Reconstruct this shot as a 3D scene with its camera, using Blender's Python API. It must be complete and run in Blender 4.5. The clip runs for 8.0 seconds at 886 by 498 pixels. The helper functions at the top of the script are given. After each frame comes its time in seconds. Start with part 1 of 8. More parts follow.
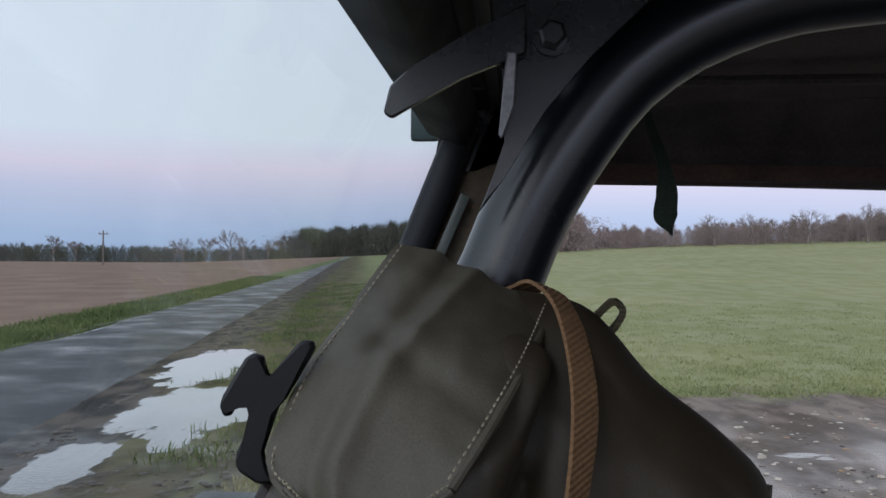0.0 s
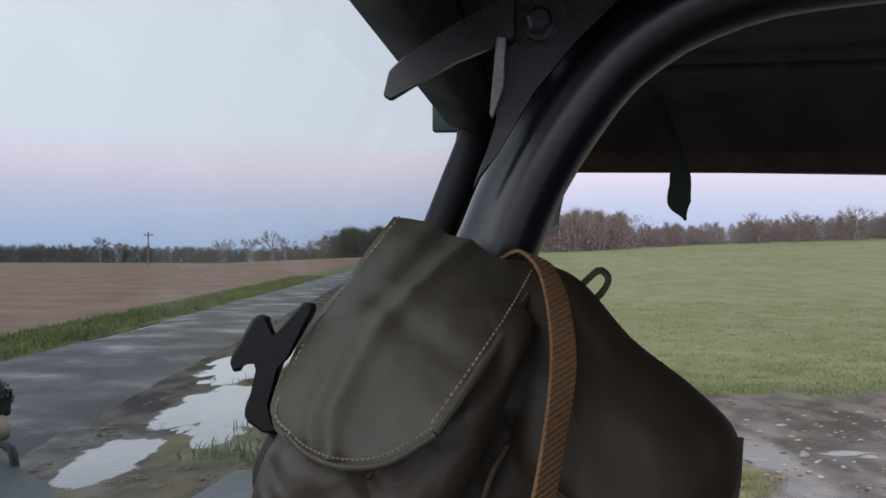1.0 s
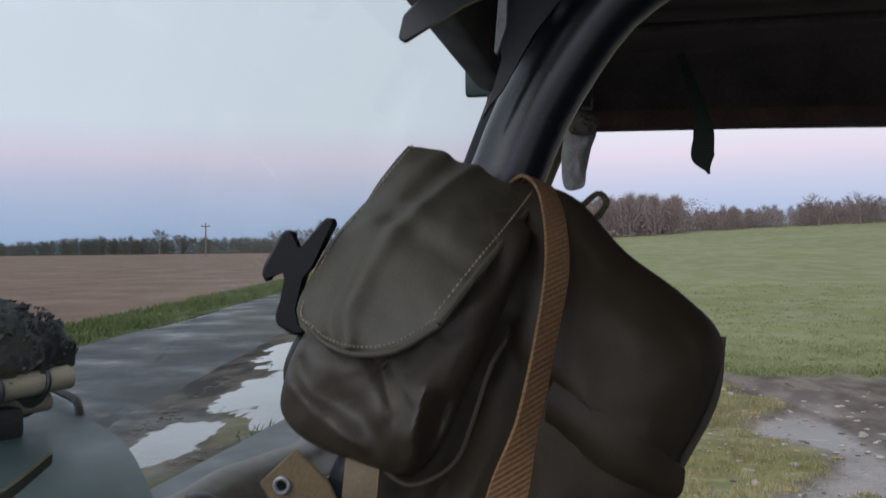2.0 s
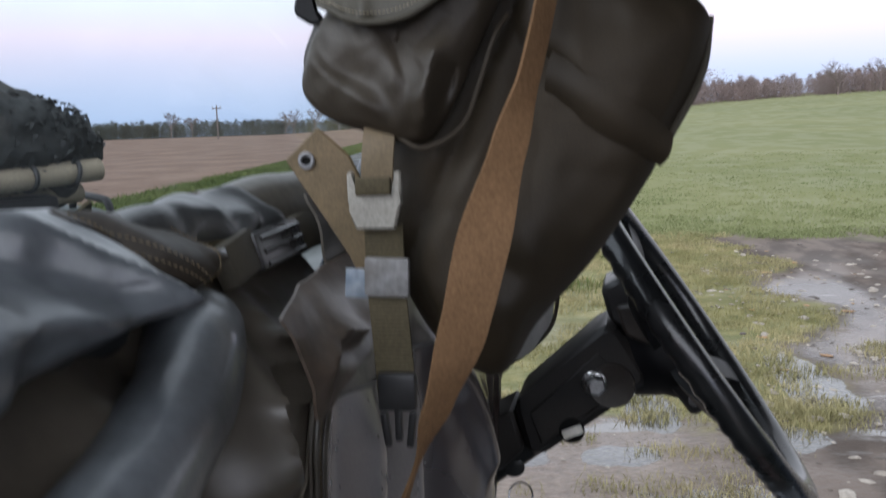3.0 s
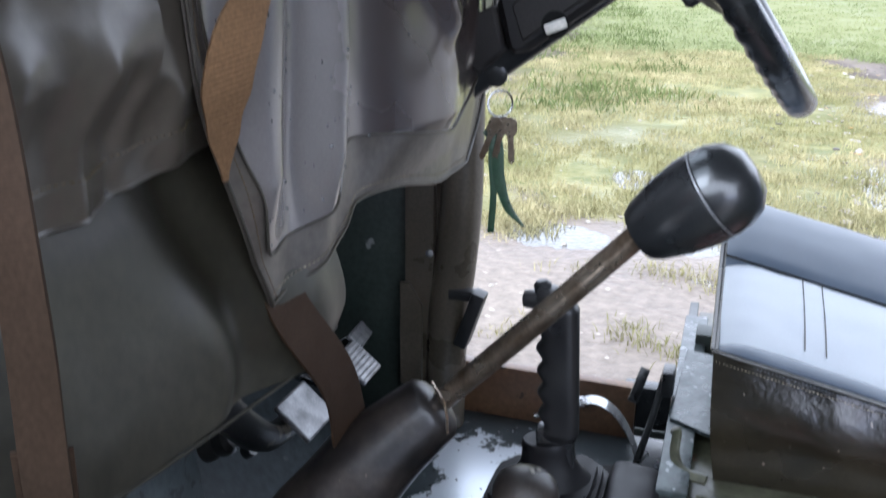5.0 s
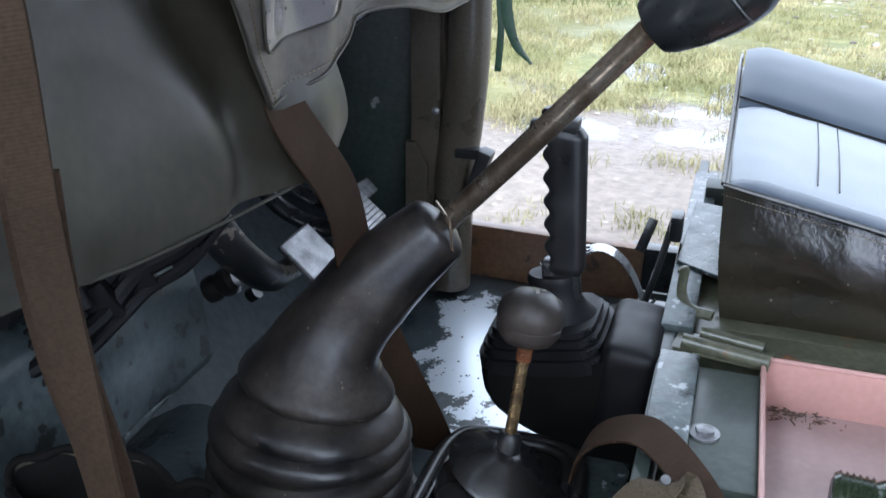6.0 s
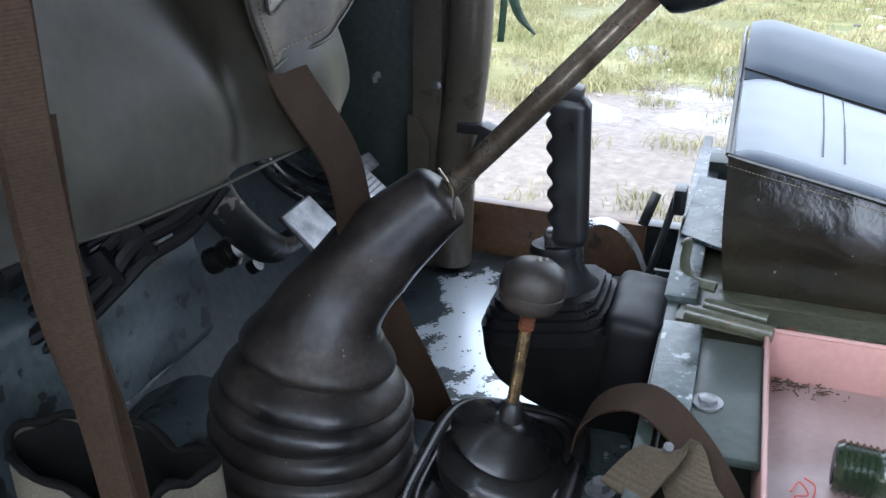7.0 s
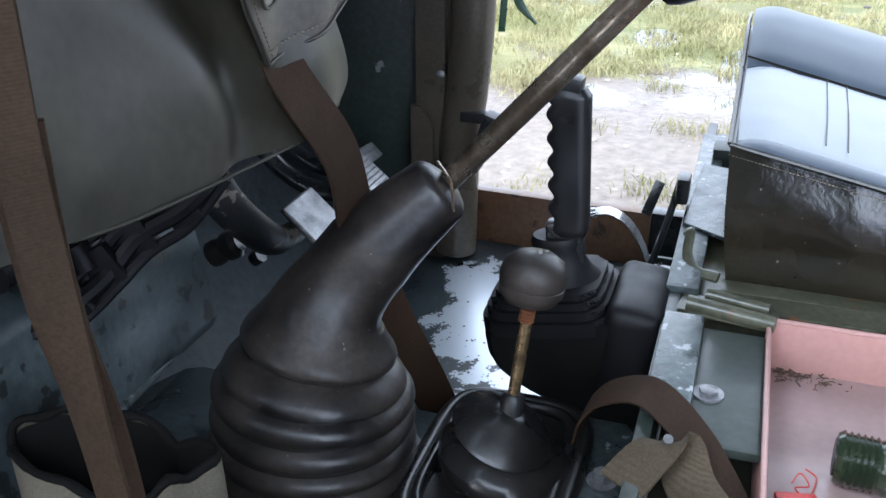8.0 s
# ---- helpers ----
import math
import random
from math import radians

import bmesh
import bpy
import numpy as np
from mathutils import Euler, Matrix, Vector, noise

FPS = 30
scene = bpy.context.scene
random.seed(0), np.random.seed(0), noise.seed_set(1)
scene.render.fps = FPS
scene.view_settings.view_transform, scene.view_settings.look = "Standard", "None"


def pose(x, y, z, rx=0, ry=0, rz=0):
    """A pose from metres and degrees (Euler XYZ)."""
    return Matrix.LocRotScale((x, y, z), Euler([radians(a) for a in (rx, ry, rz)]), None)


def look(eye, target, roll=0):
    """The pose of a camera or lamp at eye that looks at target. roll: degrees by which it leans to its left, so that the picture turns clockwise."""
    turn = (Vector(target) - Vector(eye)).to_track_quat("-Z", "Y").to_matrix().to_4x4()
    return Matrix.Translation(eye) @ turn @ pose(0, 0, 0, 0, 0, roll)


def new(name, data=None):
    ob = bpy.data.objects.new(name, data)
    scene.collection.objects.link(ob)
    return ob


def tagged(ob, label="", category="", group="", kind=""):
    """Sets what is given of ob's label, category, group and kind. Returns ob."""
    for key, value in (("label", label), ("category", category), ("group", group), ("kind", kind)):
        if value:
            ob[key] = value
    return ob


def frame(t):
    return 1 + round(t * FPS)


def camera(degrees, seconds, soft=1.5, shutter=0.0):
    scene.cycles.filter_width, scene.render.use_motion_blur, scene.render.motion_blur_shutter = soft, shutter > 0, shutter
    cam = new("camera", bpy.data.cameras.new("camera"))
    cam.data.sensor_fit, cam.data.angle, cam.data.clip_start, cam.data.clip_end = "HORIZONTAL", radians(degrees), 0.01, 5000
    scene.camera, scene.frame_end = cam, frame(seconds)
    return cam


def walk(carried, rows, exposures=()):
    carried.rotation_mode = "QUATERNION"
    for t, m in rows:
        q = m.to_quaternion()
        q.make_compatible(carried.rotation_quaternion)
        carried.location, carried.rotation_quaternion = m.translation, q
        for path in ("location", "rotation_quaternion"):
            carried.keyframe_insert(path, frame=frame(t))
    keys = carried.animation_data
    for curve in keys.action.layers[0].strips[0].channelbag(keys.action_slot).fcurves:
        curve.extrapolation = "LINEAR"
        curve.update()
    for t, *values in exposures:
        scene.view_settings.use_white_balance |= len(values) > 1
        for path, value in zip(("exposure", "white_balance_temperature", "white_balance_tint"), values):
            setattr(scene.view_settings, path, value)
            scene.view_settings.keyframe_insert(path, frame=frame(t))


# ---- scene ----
cam = camera(50.6, 8.0, soft=1.5, shutter=0.4)
PATH = [
    (0, (-0.1, 0.105, 1.278), (-0.256, 2.099, 1.307), 0.4),
    (0.5, (-0.091, 0.088, 1.271), (-0.273, 2.08, 1.301), 0.3),
    (1, (-0.071, 0.07, 1.262), (-0.313, 2.055, 1.289), 0.1),
    (1.2, (-0.063, 0.061, 1.256), (-0.33, 2.043, 1.289), -0.1),
    (2.3, (-0.035, 0.002, 1.2), (-0.403, 1.967, 1.148), -0.9),
    (2.5, (-0.036, -0.01, 1.18), (-0.402, 1.953, 1.069), -1.2),
    (3, (-0.027, -0.035, 1.107), (-0.414, 1.91, 0.851), -1.9),
    (3.5, (0.007, -0.032, 1.032), (-0.41, 1.898, 0.714), -2.2),
    (4, (0.06, -0.046, 0.972), (-0.406, 1.856, 0.566), -2.3),
    (4.5, (0.086, -0.009, 0.918), (-0.453, 1.85, 0.415), 0.0),
    (5, (0.087, 0.002, 0.861), (-0.475, 1.82, 0.244), 0.7),
    (5.2, (0.081, 0.001, 0.835), (-0.471, 1.807, 0.178), 0.5),
    (6.3, (0.095, -0.005, 0.79), (-0.462, 1.725, -0.046), 0.9),
    (6.5, (0.095, -0.005, 0.79), (-0.462, 1.722, -0.053), 1.0),
    (7, (0.092, -0.005, 0.777), (-0.46, 1.727, -0.058), 0.8),
    (7.5, (0.101, -0.002, 0.782), (-0.47, 1.714, -0.072), 0.5),
    (8, (0.098, 0.0, 0.782), (-0.468, 1.713, -0.081), 0.2),
]
EXPOSURES = [(0.0, -0.2, 5750, 11), (1.2, -0.2, 5980, 14), (2.5, -0.35, 5850, 10), (3.0, 0.25, 5900, 12), (3.5, 1.25, 5600, 17), (4.0, 1.45, 5550, 16), (5.0, 1.62, 5450, 12), (6.3, 1.72, 5330, 9), (8.0, 1.78, 5330, 9)]
walk(cam, [(t, look(eye, aim, roll)) for t, eye, aim, roll in PATH], EXPOSURES)

# ---- world, sun ----
world = bpy.data.worlds.new("world")
scene.world = world
world.use_nodes = True
wt = world.node_tree
for n in list(wt.nodes):
    wt.nodes.remove(n)
w_out = wt.nodes.new("ShaderNodeOutputWorld")
w_bg = wt.nodes.new("ShaderNodeBackground")
w_sky = wt.nodes.new("ShaderNodeTexSky")
w_sky.sky_type = 'NISHITA'
w_sky.sun_disc = False
w_sky.sun_elevation = radians(4)
w_sky.sun_rotation = radians(211)
w_sky.dust_density = 2.0
w_co = wt.nodes.new("ShaderNodeTexCoord")
w_sep = wt.nodes.new("ShaderNodeSeparateXYZ")
w_ramp = wt.nodes.new("ShaderNodeValToRGB")
w_noise = wt.nodes.new("ShaderNodeTexNoise")
w_noise.inputs["Scale"].default_value = 2.2
w_noise.inputs["Detail"].default_value = 4
w_map = wt.nodes.new("ShaderNodeMapping")
w_map.inputs["Scale"].default_value = (1, 1, 5)
w_add = wt.nodes.new("ShaderNodeMath")
w_add.operation = 'MULTIPLY_ADD'
w_add.inputs[1].default_value = 0.03
wt.links.new(w_co.outputs["Generated"], w_sep.inputs[0])
wt.links.new(w_co.outputs["Generated"], w_map.inputs[0])
wt.links.new(w_map.outputs[0], w_noise.inputs[0])
wt.links.new(w_noise.outputs[0], w_add.inputs[0])
wt.links.new(w_sep.outputs[2], w_add.inputs[2])
wt.links.new(w_add.outputs[0], w_ramp.inputs[0])
r = w_ramp.color_ramp
r.interpolation = 'B_SPLINE'
SKY = [(0.0, (0.46, 0.57, 0.76)), (0.055, (0.58, 0.68, 0.86)), (0.10, (0.86, 0.78, 0.88)), (0.15, (1.34, 1.01, 1.01)),
       (0.27, (1.38, 1.30, 1.34)), (0.50, (1.34, 1.40, 1.49)), (1.0, (1.25, 1.40, 1.58))]
r.elements[0].position, r.elements[0].color = SKY[0][0], (*SKY[0][1], 1)
r.elements[1].position, r.elements[1].color = SKY[-1][0], (*SKY[-1][1], 1)
for p, c in SKY[1:-1]:
    r.elements.new(p).color = (*c, 1)
w_sum = wt.nodes.new("ShaderNodeMix")
w_sum.data_type, w_sum.blend_type = 'RGBA', 'ADD'
w_sum.inputs[0].default_value = 0.012
wt.links.new(w_ramp.outputs[0], w_sum.inputs[6])
wt.links.new(w_sky.outputs[0], w_sum.inputs[7])
# brighter towards the low sun behind the vehicle
w_glow = wt.nodes.new("ShaderNodeMapRange")
w_glow.interpolation_type = 'SMOOTHSTEP'
w_glow.inputs[1].default_value, w_glow.inputs[2].default_value = 0.25, -1.0
w_glow.inputs[3].default_value, w_glow.inputs[4].default_value = 1.0, 2.3
wt.links.new(w_sep.outputs[1], w_glow.inputs[0])
wt.links.new(w_glow.outputs[0], w_bg.inputs[1])
wt.links.new(w_sum.outputs[2], w_bg.inputs[0])
wt.links.new(w_bg.outputs[0], w_out.inputs[0])
sun = new("sun", bpy.data.lights.new("sun", 'SUN'))
sun.data.energy, sun.data.angle, sun.data.color = 0.7, radians(25), (1.0, 0.96, 0.92)
sun.matrix_world = look((-6, -10, 9), (0, 0, 0))

# ---- mesh helpers ----
V = Vector


def thing(name, base, label, category, group="", kind=""):
    ob = new(name)
    ob.location = base
    ob.empty_display_size = 0.02
    return tagged(ob, label, category, group, kind)


def origin_of(ob):
    p = V(ob.location)
    while ob.parent:
        ob = ob.parent
        p += V(ob.location)
    return p


def part(name, bm, material, parent=None, label="", smooth=True, kind="", category=""):
    """One mesh object from a bmesh in world metres, under a thing or a part."""
    lo, hi = V((1e9,) * 3), V((-1e9,) * 3)
    for v in bm.verts:
        for i in range(3):
            lo[i], hi[i] = min(lo[i], v.co[i]), max(hi[i], v.co[i])
    c = V(((lo.x + hi.x) / 2, (lo.y + hi.y) / 2, lo.z if parent is None else (lo.z + hi.z) / 2))
    bmesh.ops.translate(bm, verts=bm.verts, vec=-c)
    bmesh.ops.recalc_face_normals(bm, faces=bm.faces)
    me = bpy.data.meshes.new(name)
    bm.to_mesh(me)
    bm.free()
    me.materials.append(material)
    if smooth:
        me.polygons.foreach_set("use_smooth", [True] * len(me.polygons))
        me.set_sharp_from_angle(angle=radians(38))
    ob = new(name, me)
    ob.location = c
    if parent is not None:
        ob.parent = parent
        ob.location = c - origin_of(parent)
    return tagged(ob, label, category, "", kind)


def raw(name, verts, faces, material, parent=None, label="", category="", kind="", smooth=False):
    me = bpy.data.meshes.new(name)
    me.from_pydata(verts, [], faces)
    me.materials.append(material)
    if smooth:
        me.polygons.foreach_set("use_smooth", [True] * len(me.polygons))
    ob = new(name, me)
    if parent is not None:
        ob.parent = parent
        ob.location = -origin_of(parent)
    return tagged(ob, label, category, "", kind)


def merged(*bms):
    out = bmesh.new()
    for b in bms:
        me = bpy.data.meshes.new("tmp")
        b.to_mesh(me)
        b.free()
        out.from_mesh(me)
        bpy.data.meshes.remove(me)
    return out


def box(c, s, bevel=0.002, rot=None, seg=2):
    bm = bmesh.new()
    bmesh.ops.create_cube(bm, size=1)
    bmesh.ops.scale(bm, vec=s, verts=bm.verts)
    if bevel:
        bmesh.ops.bevel(bm, geom=bm.edges[:], offset=bevel, segments=seg, profile=0.6, affect='EDGES')
    if rot:
        bmesh.ops.rotate(bm, verts=bm.verts, matrix=Euler([radians(a) for a in rot]).to_matrix())
    bmesh.ops.translate(bm, verts=bm.verts, vec=c)
    return bm


def spline(pts, n):
    """n + 1 points along a Catmull-Rom curve through pts."""
    P = [V(p) for p in pts]
    if len(P) == 2:
        return [P[0].lerp(P[1], i / n) for i in range(n + 1)]
    d = [0.0]
    for a, b in zip(P, P[1:]):
        d.append(d[-1] + max((b - a).length, 1e-6))
    out, k = [], 0
    for i in range(n + 1):
        s = d[-1] * i / n
        while k < len(P) - 2 and s > d[k + 1]:
            k += 1
        u = (s - d[k]) / (d[k + 1] - d[k])
        p1, p2 = P[k], P[k + 1]
        h = d[k + 1] - d[k]
        m1 = (p2 - P[k - 1]) * (h / (d[k + 1] - d[k - 1])) if k > 0 else p2 - p1
        m2 = (P[k + 2] - p1) * (h / (d[k + 2] - d[k])) if k + 2 < len(P) else p2 - p1
        u2, u3 = u * u, u * u * u
        out.append(p1 * (2 * u3 - 3 * u2 + 1) + m1 * (u3 - 2 * u2 + u) + p2 * (3 * u2 - 2 * u3) + m2 * (u3 - u2))
    return out


def sweep(pts, radius, n=12, closed=False, caps=True, flat=1.0):
    """A tube along pts; radius one number or one a point; flat squeezes it across."""
    P = [V(p) for p in pts]
    N = len(P)
    R = radius if isinstance(radius, (list, tuple)) else [radius] * N
    bm = bmesh.new()
    rings, side = [], None
    for i in range(N):
        a, b = (P[i - 1], P[(i + 1) % N]) if closed else (P[max(i - 1, 0)], P[min(i + 1, N - 1)])
        t = (b - a).normalized()
        if side is None:
            side = t.orthogonal().normalized()
        side = (side - t * side.dot(t)).normalized()
        up = t.cross(side)
        rings.append([bm.verts.new(P[i] + (side * math.cos(2 * math.pi * k / n) + up * (flat * math.sin(2 * math.pi * k / n))) * R[i]) for k in range(n)])
    for i in range(N if closed else N - 1):
        A, B = rings[i], rings[(i + 1) % N]
        for k in range(n):
            bm.faces.new((A[k], A[(k + 1) % n], B[(k + 1) % n], B[k]))
    if caps and not closed:
        bm.faces.new(rings[0][::-1])
        bm.faces.new(rings[-1])
    return bm


def rod(p0, p1, r0, r1=None, n=14):
    return sweep([p0, p1], [r0, r0 if r1 is None else r1], n)


def lathe(profile, p, axis=(0, 0, 1), n=28):
    """Turned shape: profile of (radius, height) from p along axis."""
    ax = V(axis).normalized()
    s = ax.orthogonal().normalized()
    u = ax.cross(s)
    bm = bmesh.new()
    rings = []
    for rr, h in profile:
        rings.append([bm.verts.new(V(p) + ax * h + (s * math.cos(2 * math.pi * k / n) + u * math.sin(2 * math.pi * k / n)) * max(rr, 1e-5)) for k in range(n)])
    for A, B in zip(rings, rings[1:]):
        for k in range(n):
            bm.faces.new((A[k], A[(k + 1) % n], B[(k + 1) % n], B[k]))
    bm.faces.new(rings[0][::-1])
    bm.faces.new(rings[-1])
    return bm


def prism(poly, u, v, o, thick, bevel=0.001):
    """A plate: 2D outline in the axes u, v from o, with thickness along u x v."""
    u, v, o = V(u).normalized(), V(v).normalized(), V(o)
    w = u.cross(v).normalized()
    bm = bmesh.new()
    lo = [bm.verts.new(o + u * a + v * b - w * (thick / 2)) for a, b in poly]
    hi = [bm.verts.new(o + u * a + v * b + w * (thick / 2)) for a, b in poly]
    bm.faces.new(lo[::-1])
    bm.faces.new(hi)
    n = len(poly)
    for i in range(n):
        bm.faces.new((lo[i], lo[(i + 1) % n], hi[(i + 1) % n], hi[i]))
    if bevel:
        bmesh.ops.bevel(bm, geom=bm.edges[:], offset=bevel, segments=1, affect='EDGES')
    return bm


def ribbon(pts, sides, widths, thick=0.0014, n=40, lift=0.0):
    """Webbing: a flat band along pts; sides: the direction across at each point."""
    P = spline(pts, n)
    P0 = [V(p) for p in pts]
    run = [0.0]
    for a, b in zip(P0, P0[1:]):
        run.append(run[-1] + (b - a).length)

    def along(vals, i):
        # values spread evenly over the given points
        s = run[-1] * i / n
        k = max(j for j in range(len(run) - 1) if run[j] <= s + 1e-9)
        f = (k + (s - run[k]) / max(run[k + 1] - run[k], 1e-9)) / (len(run) - 1) * (len(vals) - 1)
        a = min(int(f), len(vals) - 2)
        g = f - a
        g = g * g * (3 - 2 * g)
        return vals[a] * (1 - g) + vals[a + 1] * g
    S = [along([V(q) for q in sides], i) for i in range(n + 1)] if len(sides) > 1 else [V(sides[0])] * (n + 1)
    W = [along(list(widths), i) for i in range(n + 1)] if len(widths) > 1 else [widths[0]] * (n + 1)
    bm = bmesh.new()
    rings = []
    for i in range(n + 1):
        t = (P[min(i + 1, n)] - P[max(i - 1, 0)]).normalized()
        s = (S[i] - t * S[i].dot(t)).normalized()
        w = t.cross(s) * (thick / 2)
        h = s * (W[i] / 2)
        c = P[i]
        rings.append([bm.verts.new(q) for q in (c - h - w, c - h * 0.5 - w * 1.25, c + h * 0.5 - w * 1.25, c + h - w, c + h + w, c + h * 0.5 + w * 1.25, c - h * 0.5 + w * 1.25, c - h + w)])
    for A, B in zip(rings, rings[1:]):
        for k in range(8):
            bm.faces.new((A[k], A[(k + 1) % 8], B[(k + 1) % 8], B[k]))
    bm.faces.new(rings[0][::-1])
    bm.faces.new(rings[-1])
    return bm


def fold(u, v, a, b, c, w, h):
    """A soft crease line a*u + b*v = c of width w and height h."""
    return h * math.exp(-((a * u + b * v - c) / w) ** 2)


OUTSIDE = []


def patch(top, bottom, left, right, nu=40, nv=40, disp=None, thick=0.0015, lump=0.0, lump_size=0.06, seed=0.0):
    """Cloth: a Coons patch between four curves, pushed along its normal by disp(u, v) and soft lumps, with thickness."""
    T, B = spline(top, nu), spline(bottom, nu)
    L, R = spline(left, nv), spline(right, nv)
    G = []
    for j in range(nv + 1):
        v = j / nv
        row = []
        for i in range(nu + 1):
            u = i / nu
            p = T[i] * (1 - v) + B[i] * v + L[j] * (1 - u) + R[j] * u
            p -= T[0] * (1 - u) * (1 - v) + T[nu] * u * (1 - v) + B[0] * (1 - u) * v + B[nu] * u * v
            row.append(p)
        G.append(row)
    def normal(i, j):
        a = G[j][min(i + 1, nu)] - G[j][max(i - 1, 0)]
        b = G[min(j + 1, nv)][i] - G[max(j - 1, 0)][i]
        q = a.cross(b).normalized()
        return -q if OUTSIDE and q.dot(OUTSIDE[0]) < 0 else q
    Nn = [[normal(i, j) for i in range(nu + 1)] for j in range(nv + 1)]
    F, K = [], []
    for j in range(nv + 1):
        fr, br = [], []
        for i in range(nu + 1):
            u, v = i / nu, j / nv
            h = disp(u, v) if disp else 0.0
            if lump:
                h += lump * noise.noise(G[j][i] / lump_size + V((seed, seed * 2, 0))) + lump * 0.35 * noise.noise(G[j][i] / (lump_size * 0.35) + V((0, seed, seed)))
            p = G[j][i] + Nn[j][i] * h
            fr.append(p)
            br.append(p - Nn[j][i] * thick)
        F.append(fr)
        K.append(br)
    bm = bmesh.new()
    fv = [[bm.verts.new(p) for p in row] for row in F]
    bv = [[bm.verts.new(p) for p in row] for row in K]
    for j in range(nv):
        for i in range(nu):
            bm.faces.new((fv[j][i], fv[j][i + 1], fv[j + 1][i + 1], fv[j + 1][i]))
            bm.faces.new((bv[j][i], bv[j + 1][i], bv[j + 1][i + 1], bv[j][i + 1]))
    for i in range(nu):
        bm.faces.new((fv[0][i], bv[0][i], bv[0][i + 1], fv[0][i + 1]))
        bm.faces.new((fv[nv][i + 1], bv[nv][i + 1], bv[nv][i], fv[nv][i]))
    for j in range(nv):
        bm.faces.new((fv[j + 1][0], bv[j + 1][0], bv[j][0], fv[j][0]))
        bm.faces.new((fv[j][nu], bv[j][nu], bv[j + 1][nu], fv[j + 1][nu]))
    return bm


def pillow(outline, front, back, tilt=(0, 0), n=72, m=16, power=2.4, lump=0.0, lump_size=0.05, centre=None, seed=0.0, crease=0.0, extra=None):
    """A stuffed cloth form: a closed outline in (x, y, z), bulging by front towards -y and by back towards +y."""
    O = spline(list(outline) + [outline[0]], n)[:n]
    c = V(centre) if centre else sum(O, V()) / n
    bm = bmesh.new()
    def ring(f, depth):
        row = []
        for p in O:
            q = c.lerp(p, f)
            prof = (1 - f ** power) ** 0.6 if f < 1 else 0.0
            d = depth * prof
            if lump:
                d += lump * math.copysign(1, depth) * (noise.noise(q / lump_size + V((seed, 0, seed))) + 0.4 * noise.noise(q / (lump_size * 0.4))) * min(1.0, (1 - f) * 6)
            if crease:
                w = q + V((0.02 * noise.noise(q * 30), 0, 0.02 * noise.noise(q * 30 + V((5, 0, 0)))))
                ridge = 1 - min(1.0, abs(noise.noise(V((w.x / 0.05 + w.z / 0.11, 2.0 + seed, w.z / 0.16 - w.x / 0.2)))) * 2.6)
                d -= crease * math.copysign(1, depth) * ridge * min(1.0, (1 - f) * 6)
            if extra and depth > 0:
                d += extra(q.x, q.z) * min(1.0, (1 - f) * 8)
            row.append(bm.verts.new(q + V((0, -1, 0)) * d))
        return row
    edge = [bm.verts.new(p) for p in O]
    for depth in (front, -back):
        prev = edge
        for k in range(m - 1, 0, -1):
            cur = ring(math.sin(k / m * math.pi / 2), depth)
            for i in range(n):
                bm.faces.new((prev[i], prev[(i + 1) % n], cur[(i + 1) % n], cur[i]))
            prev = cur
        mid = bm.verts.new(c + V((0, -1, 0)) * depth)
        for i in range(n):
            bm.faces.new((prev[i], prev[(i + 1) % n], mid))
    return bm


def stitches(pts, n, size=0.0022, width=0.00055, out=(0, -1, 0), gap=0.55):
    """A row of thread stitches along a curve, slightly proud of the cloth."""
    P = spline(pts, n * 2)
    bm = bmesh.new()
    for i in range(0, n * 2 - 1, 2):
        a, b = P[i], P[i].lerp(P[i + 1], gap * 2.3)
        s = sweep([a + V(out) * 0.0004, a.lerp(b, 0.5) + V(out) * 0.0011, b + V(out) * 0.0004], [width * 0.6, width, width * 0.6], 5)
        me = bpy.data.meshes.new("t")
        s.to_mesh(me)
        s.free()
        bm.from_mesh(me)
        bpy.data.meshes.remove(me)
    return bm


